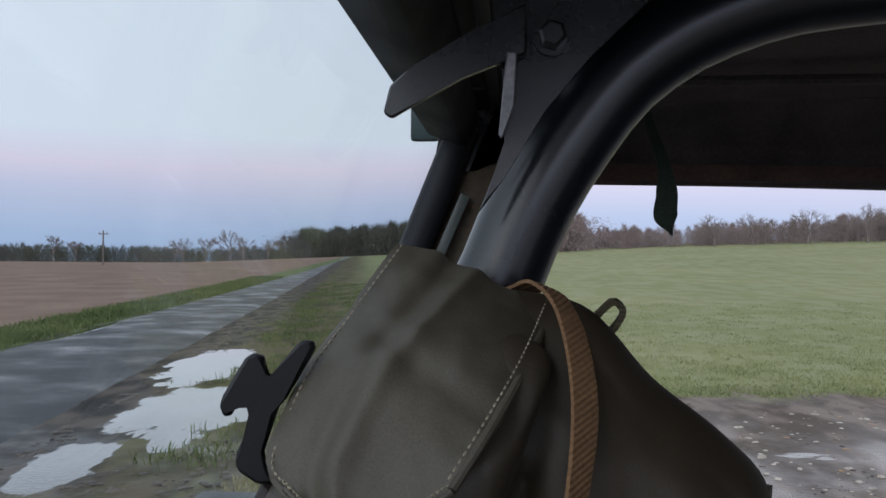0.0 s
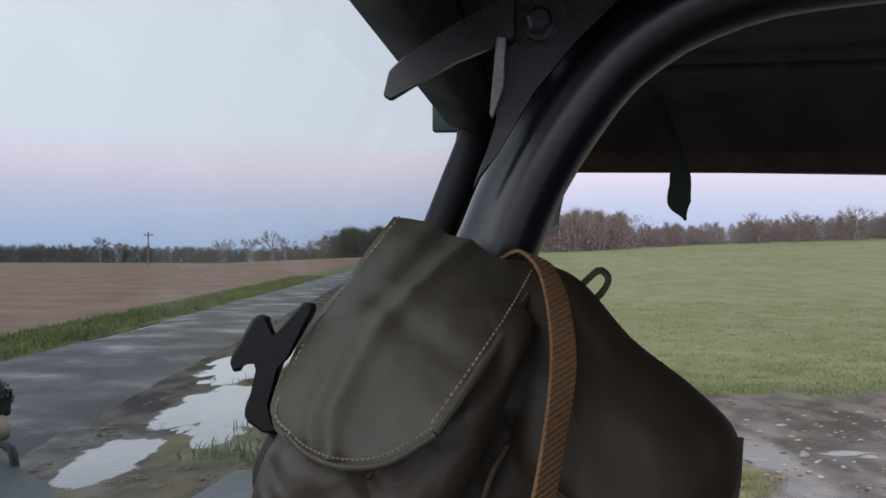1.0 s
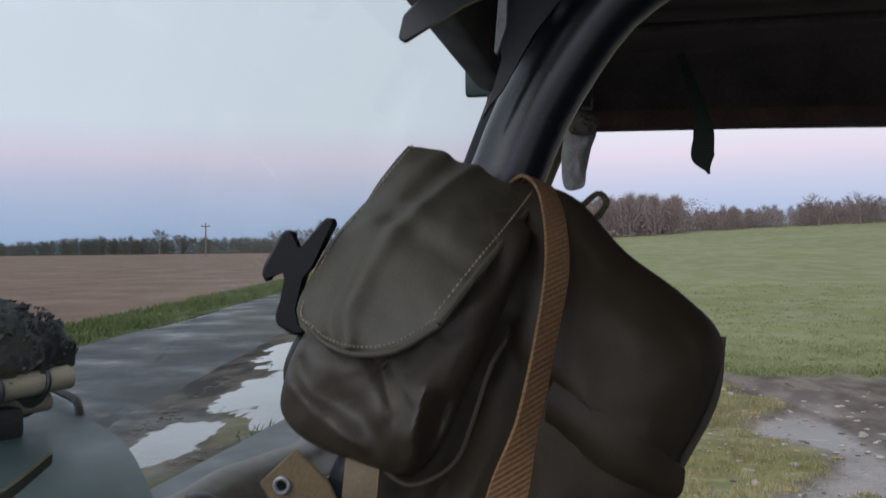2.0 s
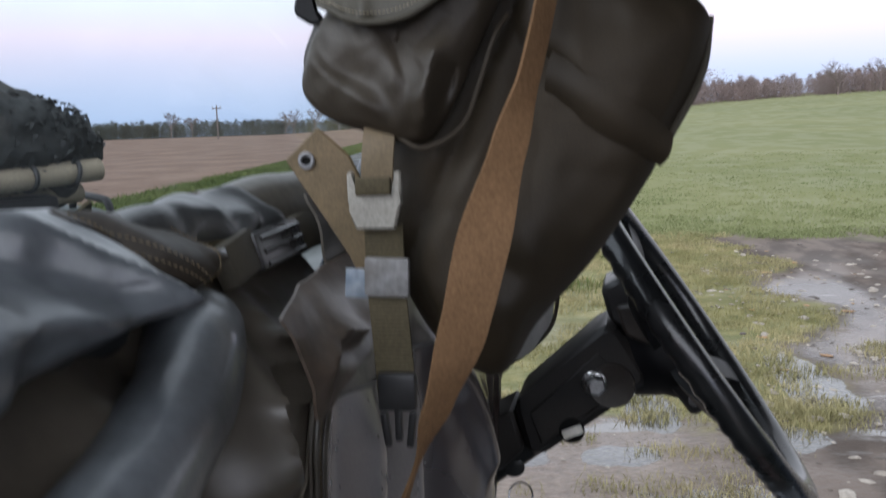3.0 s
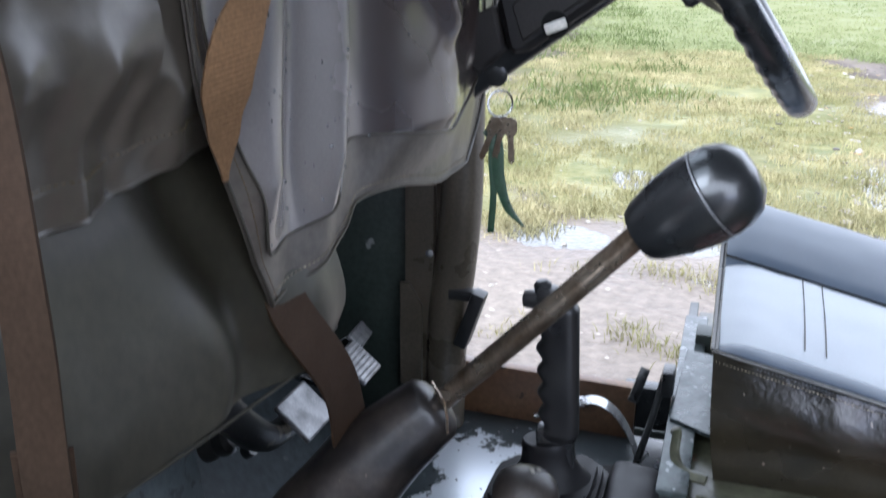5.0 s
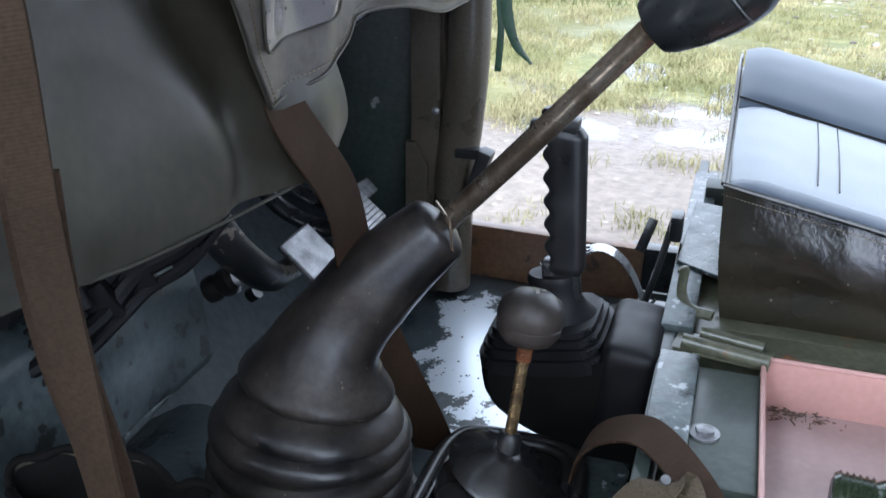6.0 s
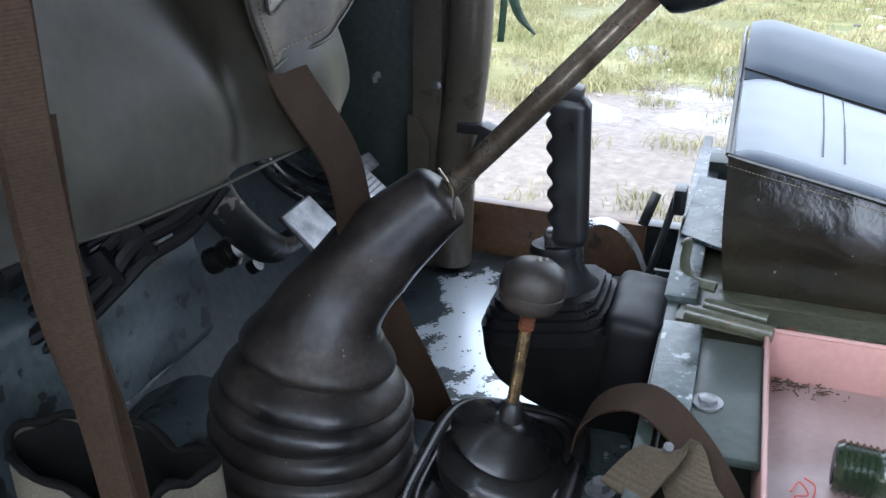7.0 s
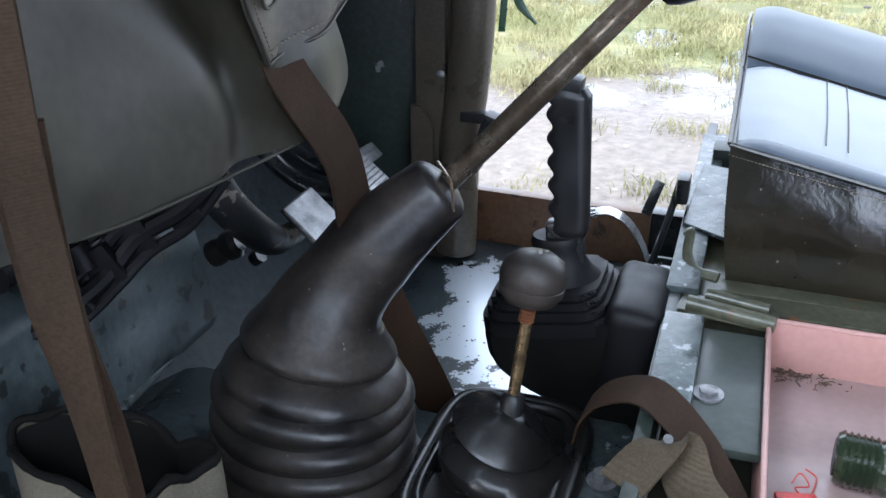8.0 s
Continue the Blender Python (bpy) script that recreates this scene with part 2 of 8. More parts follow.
# ---- materials ----
def mat(name, c1, c2, rough=0.5, rough_var=0.12, metal=0.0, scale=18.0, fine=220.0, bump=0.15, depth=0.0006, coat=0.0, spec=0.5, speck=None, mix=0.5, grain=0.2):
    """A surface with colour drift at two scales, uneven gloss and fine relief; speck: (colour, share, scale) of scattered marks."""
    m = bpy.data.materials.new(name)
    m.use_nodes = True
    nt = m.node_tree
    b = nt.nodes["Principled BSDF"]
    co = nt.nodes.new("ShaderNodeTexCoord")
    def tex(s, d=5):
        t = nt.nodes.new("ShaderNodeTexNoise")
        t.inputs["Scale"].default_value, t.inputs["Detail"].default_value = s, d
        nt.links.new(co.outputs["Object"], t.inputs["Vector"])
        return t
    big, small = tex(scale), tex(fine, 3)
    rp = nt.nodes.new("ShaderNodeMapRange")
    rp.inputs[1].default_value, rp.inputs[2].default_value = 0.5 - 0.25 * (1.1 - mix), 0.5 + 0.3 * (1.1 - mix)
    nt.links.new(big.outputs[0], rp.inputs[0])
    mx = nt.nodes.new("ShaderNodeMix")
    mx.data_type = 'RGBA'
    mx.inputs[6].default_value, mx.inputs[7].default_value = (*c1, 1), (*c2, 1)
    nt.links.new(rp.outputs[0], mx.inputs[0])
    gr = nt.nodes.new("ShaderNodeMapRange")
    gr.inputs[1].default_value, gr.inputs[2].default_value, gr.inputs[3].default_value, gr.inputs[4].default_value = 0.3, 0.7, 1 - grain, 1 + grain
    nt.links.new(small.outputs[0], gr.inputs[0])
    ml = nt.nodes.new("ShaderNodeMix")
    ml.data_type, ml.blend_type = 'RGBA', 'MULTIPLY'
    ml.inputs[0].default_value = 1.0
    nt.links.new(mx.outputs[2], ml.inputs[6])
    nt.links.new(gr.outputs[0], ml.inputs[7])
    last = ml.outputs[2]
    if speck:
        sp = tex(speck[2], 4)
        sr = nt.nodes.new("ShaderNodeMapRange")
        sr.inputs[1].default_value, sr.inputs[2].default_value = 1 - speck[1] - 0.02, 1 - speck[1] + 0.02
        nt.links.new(sp.outputs[0], sr.inputs[0])
        sm = nt.nodes.new("ShaderNodeMix")
        sm.data_type = 'RGBA'
        sm.inputs[7].default_value = (*speck[0], 1)
        nt.links.new(sr.outputs[0], sm.inputs[0])
        nt.links.new(last, sm.inputs[6])
        last = sm.outputs[2]
    nt.links.new(last, b.inputs["Base Color"])
    rr = nt.nodes.new("ShaderNodeMapRange")
    rr.inputs[1].default_value, rr.inputs[2].default_value = 0.3, 0.7
    rr.inputs[3].default_value, rr.inputs[4].default_value = max(rough - rough_var, 0.03), min(rough + rough_var, 1)
    nt.links.new(big.outputs[0], rr.inputs[0])
    nt.links.new(rr.outputs[0], b.inputs["Roughness"])
    b.inputs["Metallic"].default_value = metal
    b.inputs["Specular IOR Level"].default_value = spec
    b.inputs["Coat Weight"].default_value = coat
    b.inputs["Coat Roughness"].default_value = 0.12
    if bump:
        bp = nt.nodes.new("ShaderNodeBump")
        bp.inputs["Strength"].default_value, bp.inputs["Distance"].default_value = bump, depth
        nt.links.new(small.outputs[0], bp.inputs["Height"])
        nt.links.new(bp.outputs[0], b.inputs["Normal"])
    m["bsdf"] = b.name
    return m


def webbing(name, c1, c2, rib=140.0, rot=(0, 0, 0), relief=0.4):
    """Woven strap: fine ribs across it, slight fading."""
    m = mat(name, c1, c2, rough=0.8, scale=14, fine=500, bump=0.0, spec=0.2)
    nt = m.node_tree
    b = nt.nodes["Principled BSDF"]
    co = nt.nodes.new("ShaderNodeTexCoord")
    mp = nt.nodes.new("ShaderNodeMapping")
    mp.inputs["Rotation"].default_value = [radians(a) for a in rot]
    nt.links.new(co.outputs["Object"], mp.inputs[0])
    wv = nt.nodes.new("ShaderNodeTexWave")
    wv.wave_type, wv.bands_direction = 'BANDS', 'Z'
    wv.inputs["Scale"].default_value = rib
    wv.inputs["Distortion"].default_value = 0.6
    nt.links.new(mp.outputs[0], wv.inputs["Vector"])
    bp = nt.nodes.new("ShaderNodeBump")
    bp.inputs["Strength"].default_value, bp.inputs["Distance"].default_value = relief, 0.0008
    nt.links.new(wv.outputs[1], bp.inputs["Height"])
    nt.links.new(bp.outputs[0], b.inputs["Normal"])
    return m


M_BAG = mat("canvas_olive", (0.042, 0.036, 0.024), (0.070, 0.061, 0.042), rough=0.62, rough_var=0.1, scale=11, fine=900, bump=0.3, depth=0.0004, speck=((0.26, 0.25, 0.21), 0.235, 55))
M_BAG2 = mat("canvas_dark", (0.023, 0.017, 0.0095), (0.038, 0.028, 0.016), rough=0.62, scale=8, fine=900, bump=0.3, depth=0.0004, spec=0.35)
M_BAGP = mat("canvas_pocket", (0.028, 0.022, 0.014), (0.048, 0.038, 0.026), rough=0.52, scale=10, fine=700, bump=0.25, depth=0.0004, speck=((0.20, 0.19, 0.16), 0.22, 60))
M_THREAD = mat("thread_pale", (0.32, 0.28, 0.2), (0.2, 0.17, 0.12), rough=0.8, scale=60)
M_TAN = webbing("webbing_tan", (0.232, 0.134, 0.066), (0.178, 0.104, 0.052), 120, (0, 25, 0), 0.7)
M_BROWN = webbing("webbing_brown", (0.046, 0.026, 0.014), (0.030, 0.017, 0.010), 300, (60, 0, 0), 0.6)
M_OLIVE = webbing("webbing_olive", (0.082, 0.068, 0.040), (0.062, 0.052, 0.030), 130)
M_GREENWEB = webbing("webbing_green", (0.035, 0.055, 0.04), (0.05, 0.07, 0.05), 90)
M_KHAKI = mat("leather_khaki", (0.135, 0.092, 0.042), (0.100, 0.072, 0.034), rough=0.6, scale=30, fine=500)
M_VINYL = mat("vinyl_brown_green", (0.064, 0.055, 0.042), (0.096, 0.081, 0.062), rough=0.38, rough_var=0.06, scale=10, fine=130, bump=0.22, depth=0.0006, coat=0.16, spec=1.0, grain=0.10)
M_LEAF_HEM = mat("vinyl_leaf_grey", (0.088, 0.075, 0.063), (0.130, 0.115, 0.099), rough=0.36, rough_var=0.08, scale=9, fine=160, bump=0.15, depth=0.0005, coat=0.15, spec=0.7)
M_TOE = mat("paint_toe_board", (0.032, 0.040, 0.044), (0.062, 0.072, 0.078), rough=0.50, rough_var=0.15, scale=9, fine=90, bump=0.4, depth=0.001, spec=0.12, speck=((0.09, 0.10, 0.10), 0.33, 26))
M_VINYL_DARK = mat("vinyl_patch_dark", (0.024, 0.019, 0.014), (0.040, 0.031, 0.023), rough=0.55, scale=14, fine=160, bump=0.3, depth=0.0006, spec=0.3)
M_VINYL_BROWN = mat("vinyl_rusty_brown", (0.078, 0.057, 0.041), (0.062, 0.049, 0.038), rough=0.42, scale=12, fine=130, bump=0.3, depth=0.0007, spec=0.4)
# lighter grey-blue base holds the sky sheen seen on curtain and fold
M_VINYL_CURT = mat("vinyl_curtain_grey", (0.075, 0.082, 0.090), (0.120, 0.129, 0.138), rough=0.36, rough_var=0.10, scale=10, fine=120, bump=0.3, depth=0.0008, coat=0.35, spec=0.6, grain=0.15)
M_VINYL_BLUE = mat("vinyl_grey_blue", (0.024, 0.026, 0.027), (0.044, 0.046, 0.047), rough=0.40, rough_var=0.10, scale=9, fine=140, bump=0.25, depth=0.0008, coat=0.12, spec=0.55)
M_APRON = mat("vinyl_apron_brown", (0.027, 0.0245, 0.0165), (0.043, 0.039, 0.027), rough=0.46, rough_var=0.08, scale=6, fine=110, bump=0.12, depth=0.0006, coat=0.06, spec=0.45)
M_VINYL_G = mat("vinyl_binding_brown_grey", (0.050, 0.044, 0.034), (0.074, 0.066, 0.052), rough=0.42, rough_var=0.10, scale=8, fine=140, bump=0.2, depth=0.0006, coat=0.15, spec=0.5)
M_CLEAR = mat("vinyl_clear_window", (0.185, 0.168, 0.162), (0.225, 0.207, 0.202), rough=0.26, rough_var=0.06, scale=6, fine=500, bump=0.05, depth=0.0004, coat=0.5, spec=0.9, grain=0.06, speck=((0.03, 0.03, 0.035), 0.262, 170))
M_TIE = mat("vinyl_tie_brown", (0.042, 0.030, 0.024), (0.064, 0.046, 0.038), rough=0.52, scale=14, fine=200, bump=0.2, spec=0.35)
M_PIPING = mat("piping_pale", (0.16, 0.14, 0.11), (0.11, 0.095, 0.072), rough=0.5, scale=30, fine=300, bump=0.1)
# pale base colour stands for the white reflection on the clear plastic
M_SHEEN = mat("vinyl_clear_bright", (0.46, 0.46, 0.44), (0.56, 0.56, 0.54), rough=0.22, rough_var=0.06, scale=9, fine=300, bump=0.05, coat=0.6, spec=0.6, grain=0.05)


def shade_side(m, dark, lo, hi):
    """Clear plastic over a dark lining, with its grey reflection painted into one side."""
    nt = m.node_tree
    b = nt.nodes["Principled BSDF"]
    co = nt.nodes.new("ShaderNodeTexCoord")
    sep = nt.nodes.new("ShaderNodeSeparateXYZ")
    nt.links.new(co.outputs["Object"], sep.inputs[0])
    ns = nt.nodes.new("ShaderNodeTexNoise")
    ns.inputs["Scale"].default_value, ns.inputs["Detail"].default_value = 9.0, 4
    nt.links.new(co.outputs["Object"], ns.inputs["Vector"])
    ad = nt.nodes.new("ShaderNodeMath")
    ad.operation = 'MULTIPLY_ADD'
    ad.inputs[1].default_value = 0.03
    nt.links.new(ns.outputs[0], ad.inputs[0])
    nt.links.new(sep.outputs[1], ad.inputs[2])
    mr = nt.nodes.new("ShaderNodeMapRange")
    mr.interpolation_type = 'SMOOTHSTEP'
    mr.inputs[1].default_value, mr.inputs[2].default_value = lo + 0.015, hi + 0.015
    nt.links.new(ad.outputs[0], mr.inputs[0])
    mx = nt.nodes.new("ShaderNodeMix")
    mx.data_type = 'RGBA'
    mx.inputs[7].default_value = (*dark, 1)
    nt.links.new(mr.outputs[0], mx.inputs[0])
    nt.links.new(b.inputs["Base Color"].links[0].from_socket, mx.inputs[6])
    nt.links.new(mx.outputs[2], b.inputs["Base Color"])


# dark colour past the border stands for the bulge turned away from light
shade_side(M_CLEAR, (0.050, 0.037, 0.033), -0.10, -0.02)
M_BLACKP = mat("paint_black", (0.012, 0.013, 0.014), (0.02, 0.021, 0.022), rough=0.28, rough_var=0.08, scale=12, fine=400, bump=0.08, coat=0.2, speck=((0.16, 0.15, 0.13), 0.2, 60))
M_PLASTIC = mat("plastic_black", (0.012, 0.012, 0.013), (0.02, 0.02, 0.02), rough=0.38, scale=30, fine=700, bump=0.2, depth=0.0002)
M_RUBBER = mat("rubber_black", (0.012, 0.011, 0.011), (0.050, 0.040, 0.032), rough=0.44, rough_var=0.16, scale=11, fine=260, bump=0.3, depth=0.0005, speck=((0.12, 0.10, 0.08), 0.29, 70))
M_BOOT = mat("rubber_boot_dusty", (0.009, 0.0085, 0.0088), (0.044, 0.034, 0.027), rough=0.48, rough_var=0.20, spec=0.5, scale=15, fine=150, bump=0.4, depth=0.0008, grain=0.4, coat=0.08, speck=((0.20, 0.15, 0.11), 0.275, 220))
M_GAITER = mat("rubber_gaiter_gloss", (0.008, 0.008, 0.009), (0.020, 0.018, 0.016), rough=0.30, rough_var=0.10, scale=14, fine=240, bump=0.3, depth=0.0005, coat=0.15, spec=0.6, speck=((0.20, 0.18, 0.16), 0.26, 160))
M_POST = mat("paint_post_dark", (0.060, 0.050, 0.036), (0.098, 0.080, 0.058), rough=0.34, rough_var=0.12, scale=9, fine=200, bump=0.2, coat=0.25, speck=((0.16, 0.13, 0.10), 0.25, 50))
M_POSTRUST = mat("paint_post_rusty", (0.085, 0.060, 0.034), (0.048, 0.042, 0.026), rough=0.6, rough_var=0.15, scale=16, fine=160, bump=0.4, spec=0.3, speck=((0.12, 0.06, 0.03), 0.35, 60))
M_GREEN = mat("paint_green_worn", (0.024, 0.033, 0.028), (0.042, 0.053, 0.044), rough=0.42, rough_var=0.12, scale=10, fine=130, bump=0.35, depth=0.0006, coat=0.10, grain=0.25, speck=((0.24, 0.25, 0.24), 0.30, 26))
M_GREEN2 = mat("paint_olive_worn", (0.056, 0.058, 0.036), (0.086, 0.086, 0.054), rough=0.40, scale=14, fine=140, bump=0.3, coat=0.25, grain=0.28, speck=((0.13, 0.06, 0.028), 0.33, 24))
M_GREYG = mat("paint_grey_green", (0.036, 0.048, 0.053), (0.076, 0.095, 0.100), rough=0.40, rough_var=0.16, scale=13, fine=110, bump=0.5, depth=0.001, coat=0.15, spec=0.45, speck=((0.014, 0.018, 0.018), 0.385, 48))
M_ALLOY = mat("alloy_paint_worn", (0.034, 0.047, 0.048), (0.080, 0.098, 0.098), rough=0.34, rough_var=0.18, metal=0.15, scale=30, fine=110, bump=0.7, depth=0.001, coat=0.18, grain=0.4, speck=((0.36, 0.38, 0.39), 0.355, 60))
M_STEEL = mat("steel_worn", (0.44, 0.37, 0.29), (0.16, 0.115, 0.075), rough=0.30, metal=0.85, scale=40, fine=300, bump=0.15)
M_BRASS = mat("steel_rusty", (0.40, 0.28, 0.14), (0.06, 0.04, 0.025), rough=0.30, metal=0.75, scale=70, fine=400, bump=0.25)
M_RUST = mat("rust_thread", (0.22, 0.075, 0.025), (0.12, 0.05, 0.02), rough=0.7, metal=0.3, scale=90, fine=500, bump=0.3)
M_CHROME = mat("steel_bright", (0.55, 0.55, 0.56), (0.4, 0.4, 0.4), rough=0.25, metal=1.0, scale=30, fine=500, bump=0.05)
M_ALU = mat("alloy_grey", (0.30, 0.30, 0.305), (0.20, 0.20, 0.21), rough=0.45, metal=0.6, scale=50, fine=400, bump=0.1)
M_PAD = mat("pedal_bare_metal", (0.20, 0.20, 0.205), (0.12, 0.12, 0.125), rough=0.42, metal=0.6, scale=50, fine=400, bump=0.2, speck=((0.06, 0.05, 0.04), 0.30, 70))
M_ARM = mat("pedal_arm_worn", (0.010, 0.011, 0.012), (0.020, 0.020, 0.020), rough=0.4, scale=14, fine=200, bump=0.3, speck=((0.20, 0.17, 0.14), 0.40, 45))
M_BUCKLE = mat("buckle_grey_plastic", (0.30, 0.285, 0.245), (0.24, 0.225, 0.195), rough=0.45, scale=40, fine=500, bump=0.1)
# one black vinyl: sky light on top and bolster is put into their colours
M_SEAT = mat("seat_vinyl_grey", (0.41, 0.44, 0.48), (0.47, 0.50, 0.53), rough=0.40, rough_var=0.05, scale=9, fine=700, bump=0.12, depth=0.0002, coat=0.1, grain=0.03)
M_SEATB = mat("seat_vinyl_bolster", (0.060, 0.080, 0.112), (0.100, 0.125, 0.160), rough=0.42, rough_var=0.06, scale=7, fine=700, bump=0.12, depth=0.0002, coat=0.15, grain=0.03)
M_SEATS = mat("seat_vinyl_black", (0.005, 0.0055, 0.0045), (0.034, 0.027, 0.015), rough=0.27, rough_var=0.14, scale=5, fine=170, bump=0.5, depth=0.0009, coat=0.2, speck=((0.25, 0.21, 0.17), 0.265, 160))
M_DROP = mat("water_drops", (0.03, 0.033, 0.035), (0.05, 0.053, 0.056), rough=0.05, rough_var=0.02, scale=90, fine=600, bump=0, coat=1.0, spec=0.8)
M_WOOD = mat("wood_varnished", (0.10, 0.050, 0.026), (0.19, 0.105, 0.055), rough=0.40, scale=10, fine=120, bump=0.25, coat=0.2, speck=((0.05, 0.028, 0.016), 0.36, 30))
M_PINK = mat("plastic_pink_faded", (0.48, 0.265, 0.23), (0.40, 0.225, 0.20), rough=0.42, scale=6, fine=160, bump=0.08, grain=0.05, coat=0.15, speck=((0.22, 0.13, 0.08), 0.27, 20))
M_ROOF = mat("roof_canvas_black", (0.064, 0.054, 0.052), (0.122, 0.104, 0.098), rough=0.85, scale=12, fine=260, bump=0.6, depth=0.0016)
M_FRAMEB = mat("paint_frame_black", (0.010, 0.011, 0.013), (0.018, 0.019, 0.022), rough=0.60, rough_var=0.10, scale=12, fine=400, bump=0.1, spec=0.22)
M_ROLLBAR = mat("paint_rollbar_black", (0.006, 0.008, 0.011), (0.010, 0.012, 0.016), rough=0.27, rough_var=0.04, scale=6, fine=500, bump=0.04, spec=0.6, coat=0.05, speck=((0.10, 0.10, 0.10), 0.22, 90))
M_BONNET = mat("paint_bonnet_green", (0.019, 0.036, 0.035), (0.028, 0.046, 0.045), rough=0.5, scale=5, fine=200, bump=0.08, coat=0.0, spec=0.35)
M_NET = mat("net_black", (0.007, 0.009, 0.0085), (0.021, 0.024, 0.023), rough=0.7, scale=40, fine=300, bump=0.5, depth=0.002)
M_TANTUBE = mat("canvas_tan_roll", (0.30, 0.255, 0.18), (0.24, 0.2, 0.14), rough=0.8, scale=20, fine=400, bump=0.3)
M_CANVAS = mat("canvas_khaki", (0.150, 0.132, 0.094), (0.082, 0.072, 0.052), rough=0.85, scale=11, fine=700, bump=0.4, depth=0.0005)
# near-black for dark parts, and in place of shade inside openings
M_DARKIN = mat("lining_black", (0.004, 0.004, 0.004), (0.008, 0.008, 0.007), rough=0.8, scale=30, spec=0.15)
M_RED = mat("plastic_red", (0.55, 0.03, 0.02), (0.45, 0.02, 0.015), rough=0.4, scale=20, fine=300, bump=0.05)
M_GLOSS = mat("plastic_gloss_black", (0.010, 0.011, 0.012), (0.016, 0.017, 0.018), rough=0.30, rough_var=0.06, scale=30, fine=500, bump=0.08, depth=0.0002, coat=0.5)
M_HOOK = mat("plastic_hook_black", (0.006, 0.006, 0.007), (0.010, 0.010, 0.011), rough=0.5, scale=30, fine=500, bump=0.1, spec=0.25)
M_SHROUD = mat("plastic_shroud_black", (0.010, 0.010, 0.0105), (0.024, 0.021, 0.019), rough=0.45, rough_var=0.1, scale=14, fine=400, bump=0.15, spec=0.3)
M_GREENP = mat("plastic_dark_green", (0.02, 0.06, 0.028), (0.03, 0.075, 0.035), rough=0.35, scale=40, fine=400, bump=0.05)
M_TORCH = mat("torch_green", (0.018, 0.028, 0.015), (0.03, 0.042, 0.022), rough=0.22, coat=0.4, scale=40, fine=400, bump=0.1)
M_RAG = mat("rag_grey_white", (0.34, 0.33, 0.33), (0.22, 0.21, 0.20), rough=0.85, scale=30, fine=500, bump=0.4)
M_WHITE = mat("paper_white", (0.7, 0.68, 0.62), (0.6, 0.57, 0.5), rough=0.7, scale=60)


def glass(name):
    m = bpy.data.materials.new(name)
    m.use_nodes = True
    nt = m.node_tree
    nt.nodes.remove(nt.nodes["Principled BSDF"])
    out = nt.nodes["Material Output"]
    tr = nt.nodes.new("ShaderNodeBsdfTransparent")
    tr.inputs[0].default_value = (0.93, 0.96, 0.97, 1)
    gl = nt.nodes.new("ShaderNodeBsdfGlossy")
    gl.inputs["Roughness"].default_value = 0.02
    df = nt.nodes.new("ShaderNodeBsdfDiffuse")
    df.inputs[0].default_value = (0.6, 0.62, 0.62, 1)
    lw = nt.nodes.new("ShaderNodeLayerWeight")
    lw.inputs[0].default_value = 0.35
    fr = nt.nodes.new("ShaderNodeMapRange")
    fr.inputs[1].default_value, fr.inputs[2].default_value, fr.inputs[3].default_value, fr.inputs[4].default_value = 0.2, 1.0, 0.02, 0.16
    nt.links.new(lw.outputs["Facing"], fr.inputs[0])
    co = nt.nodes.new("ShaderNodeTexCoord")
    ns = nt.nodes.new("ShaderNodeTexNoise")
    ns.inputs["Scale"].default_value, ns.inputs["Detail"].default_value = 4.0, 5
    nt.links.new(co.outputs["Object"], ns.inputs["Vector"])
    mr = nt.nodes.new("ShaderNodeMapRange")
    mr.inputs[1].default_value, mr.inputs[2].default_value, mr.inputs[3].default_value, mr.inputs[4].default_value = 0.35, 0.75, 0.005, 0.045
    nt.links.new(ns.outputs[0], mr.inputs[0])
    m1, m2 = nt.nodes.new("ShaderNodeMixShader"), nt.nodes.new("ShaderNodeMixShader")
    nt.links.new(mr.outputs[0], m1.inputs[0])
    nt.links.new(tr.outputs[0], m1.inputs[1])
    nt.links.new(df.outputs[0], m1.inputs[2])
    nt.links.new(fr.outputs[0], m2.inputs[0])
    nt.links.new(m1.outputs[0], m2.inputs[1])
    nt.links.new(gl.outputs[0], m2.inputs[2])
    nt.links.new(m2.outputs[0], out.inputs[0])
    return m


M_GLASS = glass("glass_hazy")
M_FIELD = mat("soil_ploughed", (0.13, 0.085, 0.062), (0.18, 0.12, 0.09), rough=0.9, scale=0.25, fine=3, bump=0.8, depth=0.08)
PUDDLES = ((-3.90, 10.9, 0.86, 2.0), (-5.05, 15.0, 0.70, 2.7), (-3.95, 7.9, 0.36, 1.2), (-9.9, 20.8, 0.22, 2.8), (-3.45, 9.0, 0.22, 0.7),
           (-0.47, 5.75, 0.15, 0.28), (0.10, 5.2, 0.15, 0.42), (-0.72, 4.4, 0.30, 0.26), (0.72, 4.75, 0.30, 0.24), (1.05, 5.8, 0.22, 0.7), (-0.05, 4.45, 0.20, 0.18))
M_ROAD = mat("asphalt_wet", (0.010, 0.012, 0.015), (0.044, 0.045, 0.048), rough=0.56, rough_var=0.30, scale=0.8, fine=26, bump=0.12, depth=0.006, spec=0.32, speck=((0.070, 0.062, 0.053), 0.36, 3.5))
M_BLADE = mat("grass_blades", (0.185, 0.178, 0.078), (0.33, 0.290, 0.160), rough=0.7, scale=1.6, fine=6, bump=0, spec=0.10)
M_CROP = mat("crop_blades", (0.155, 0.178, 0.082), (0.215, 0.228, 0.110), rough=0.9, scale=0.3, fine=3, bump=0, spec=0.04, grain=0.08)
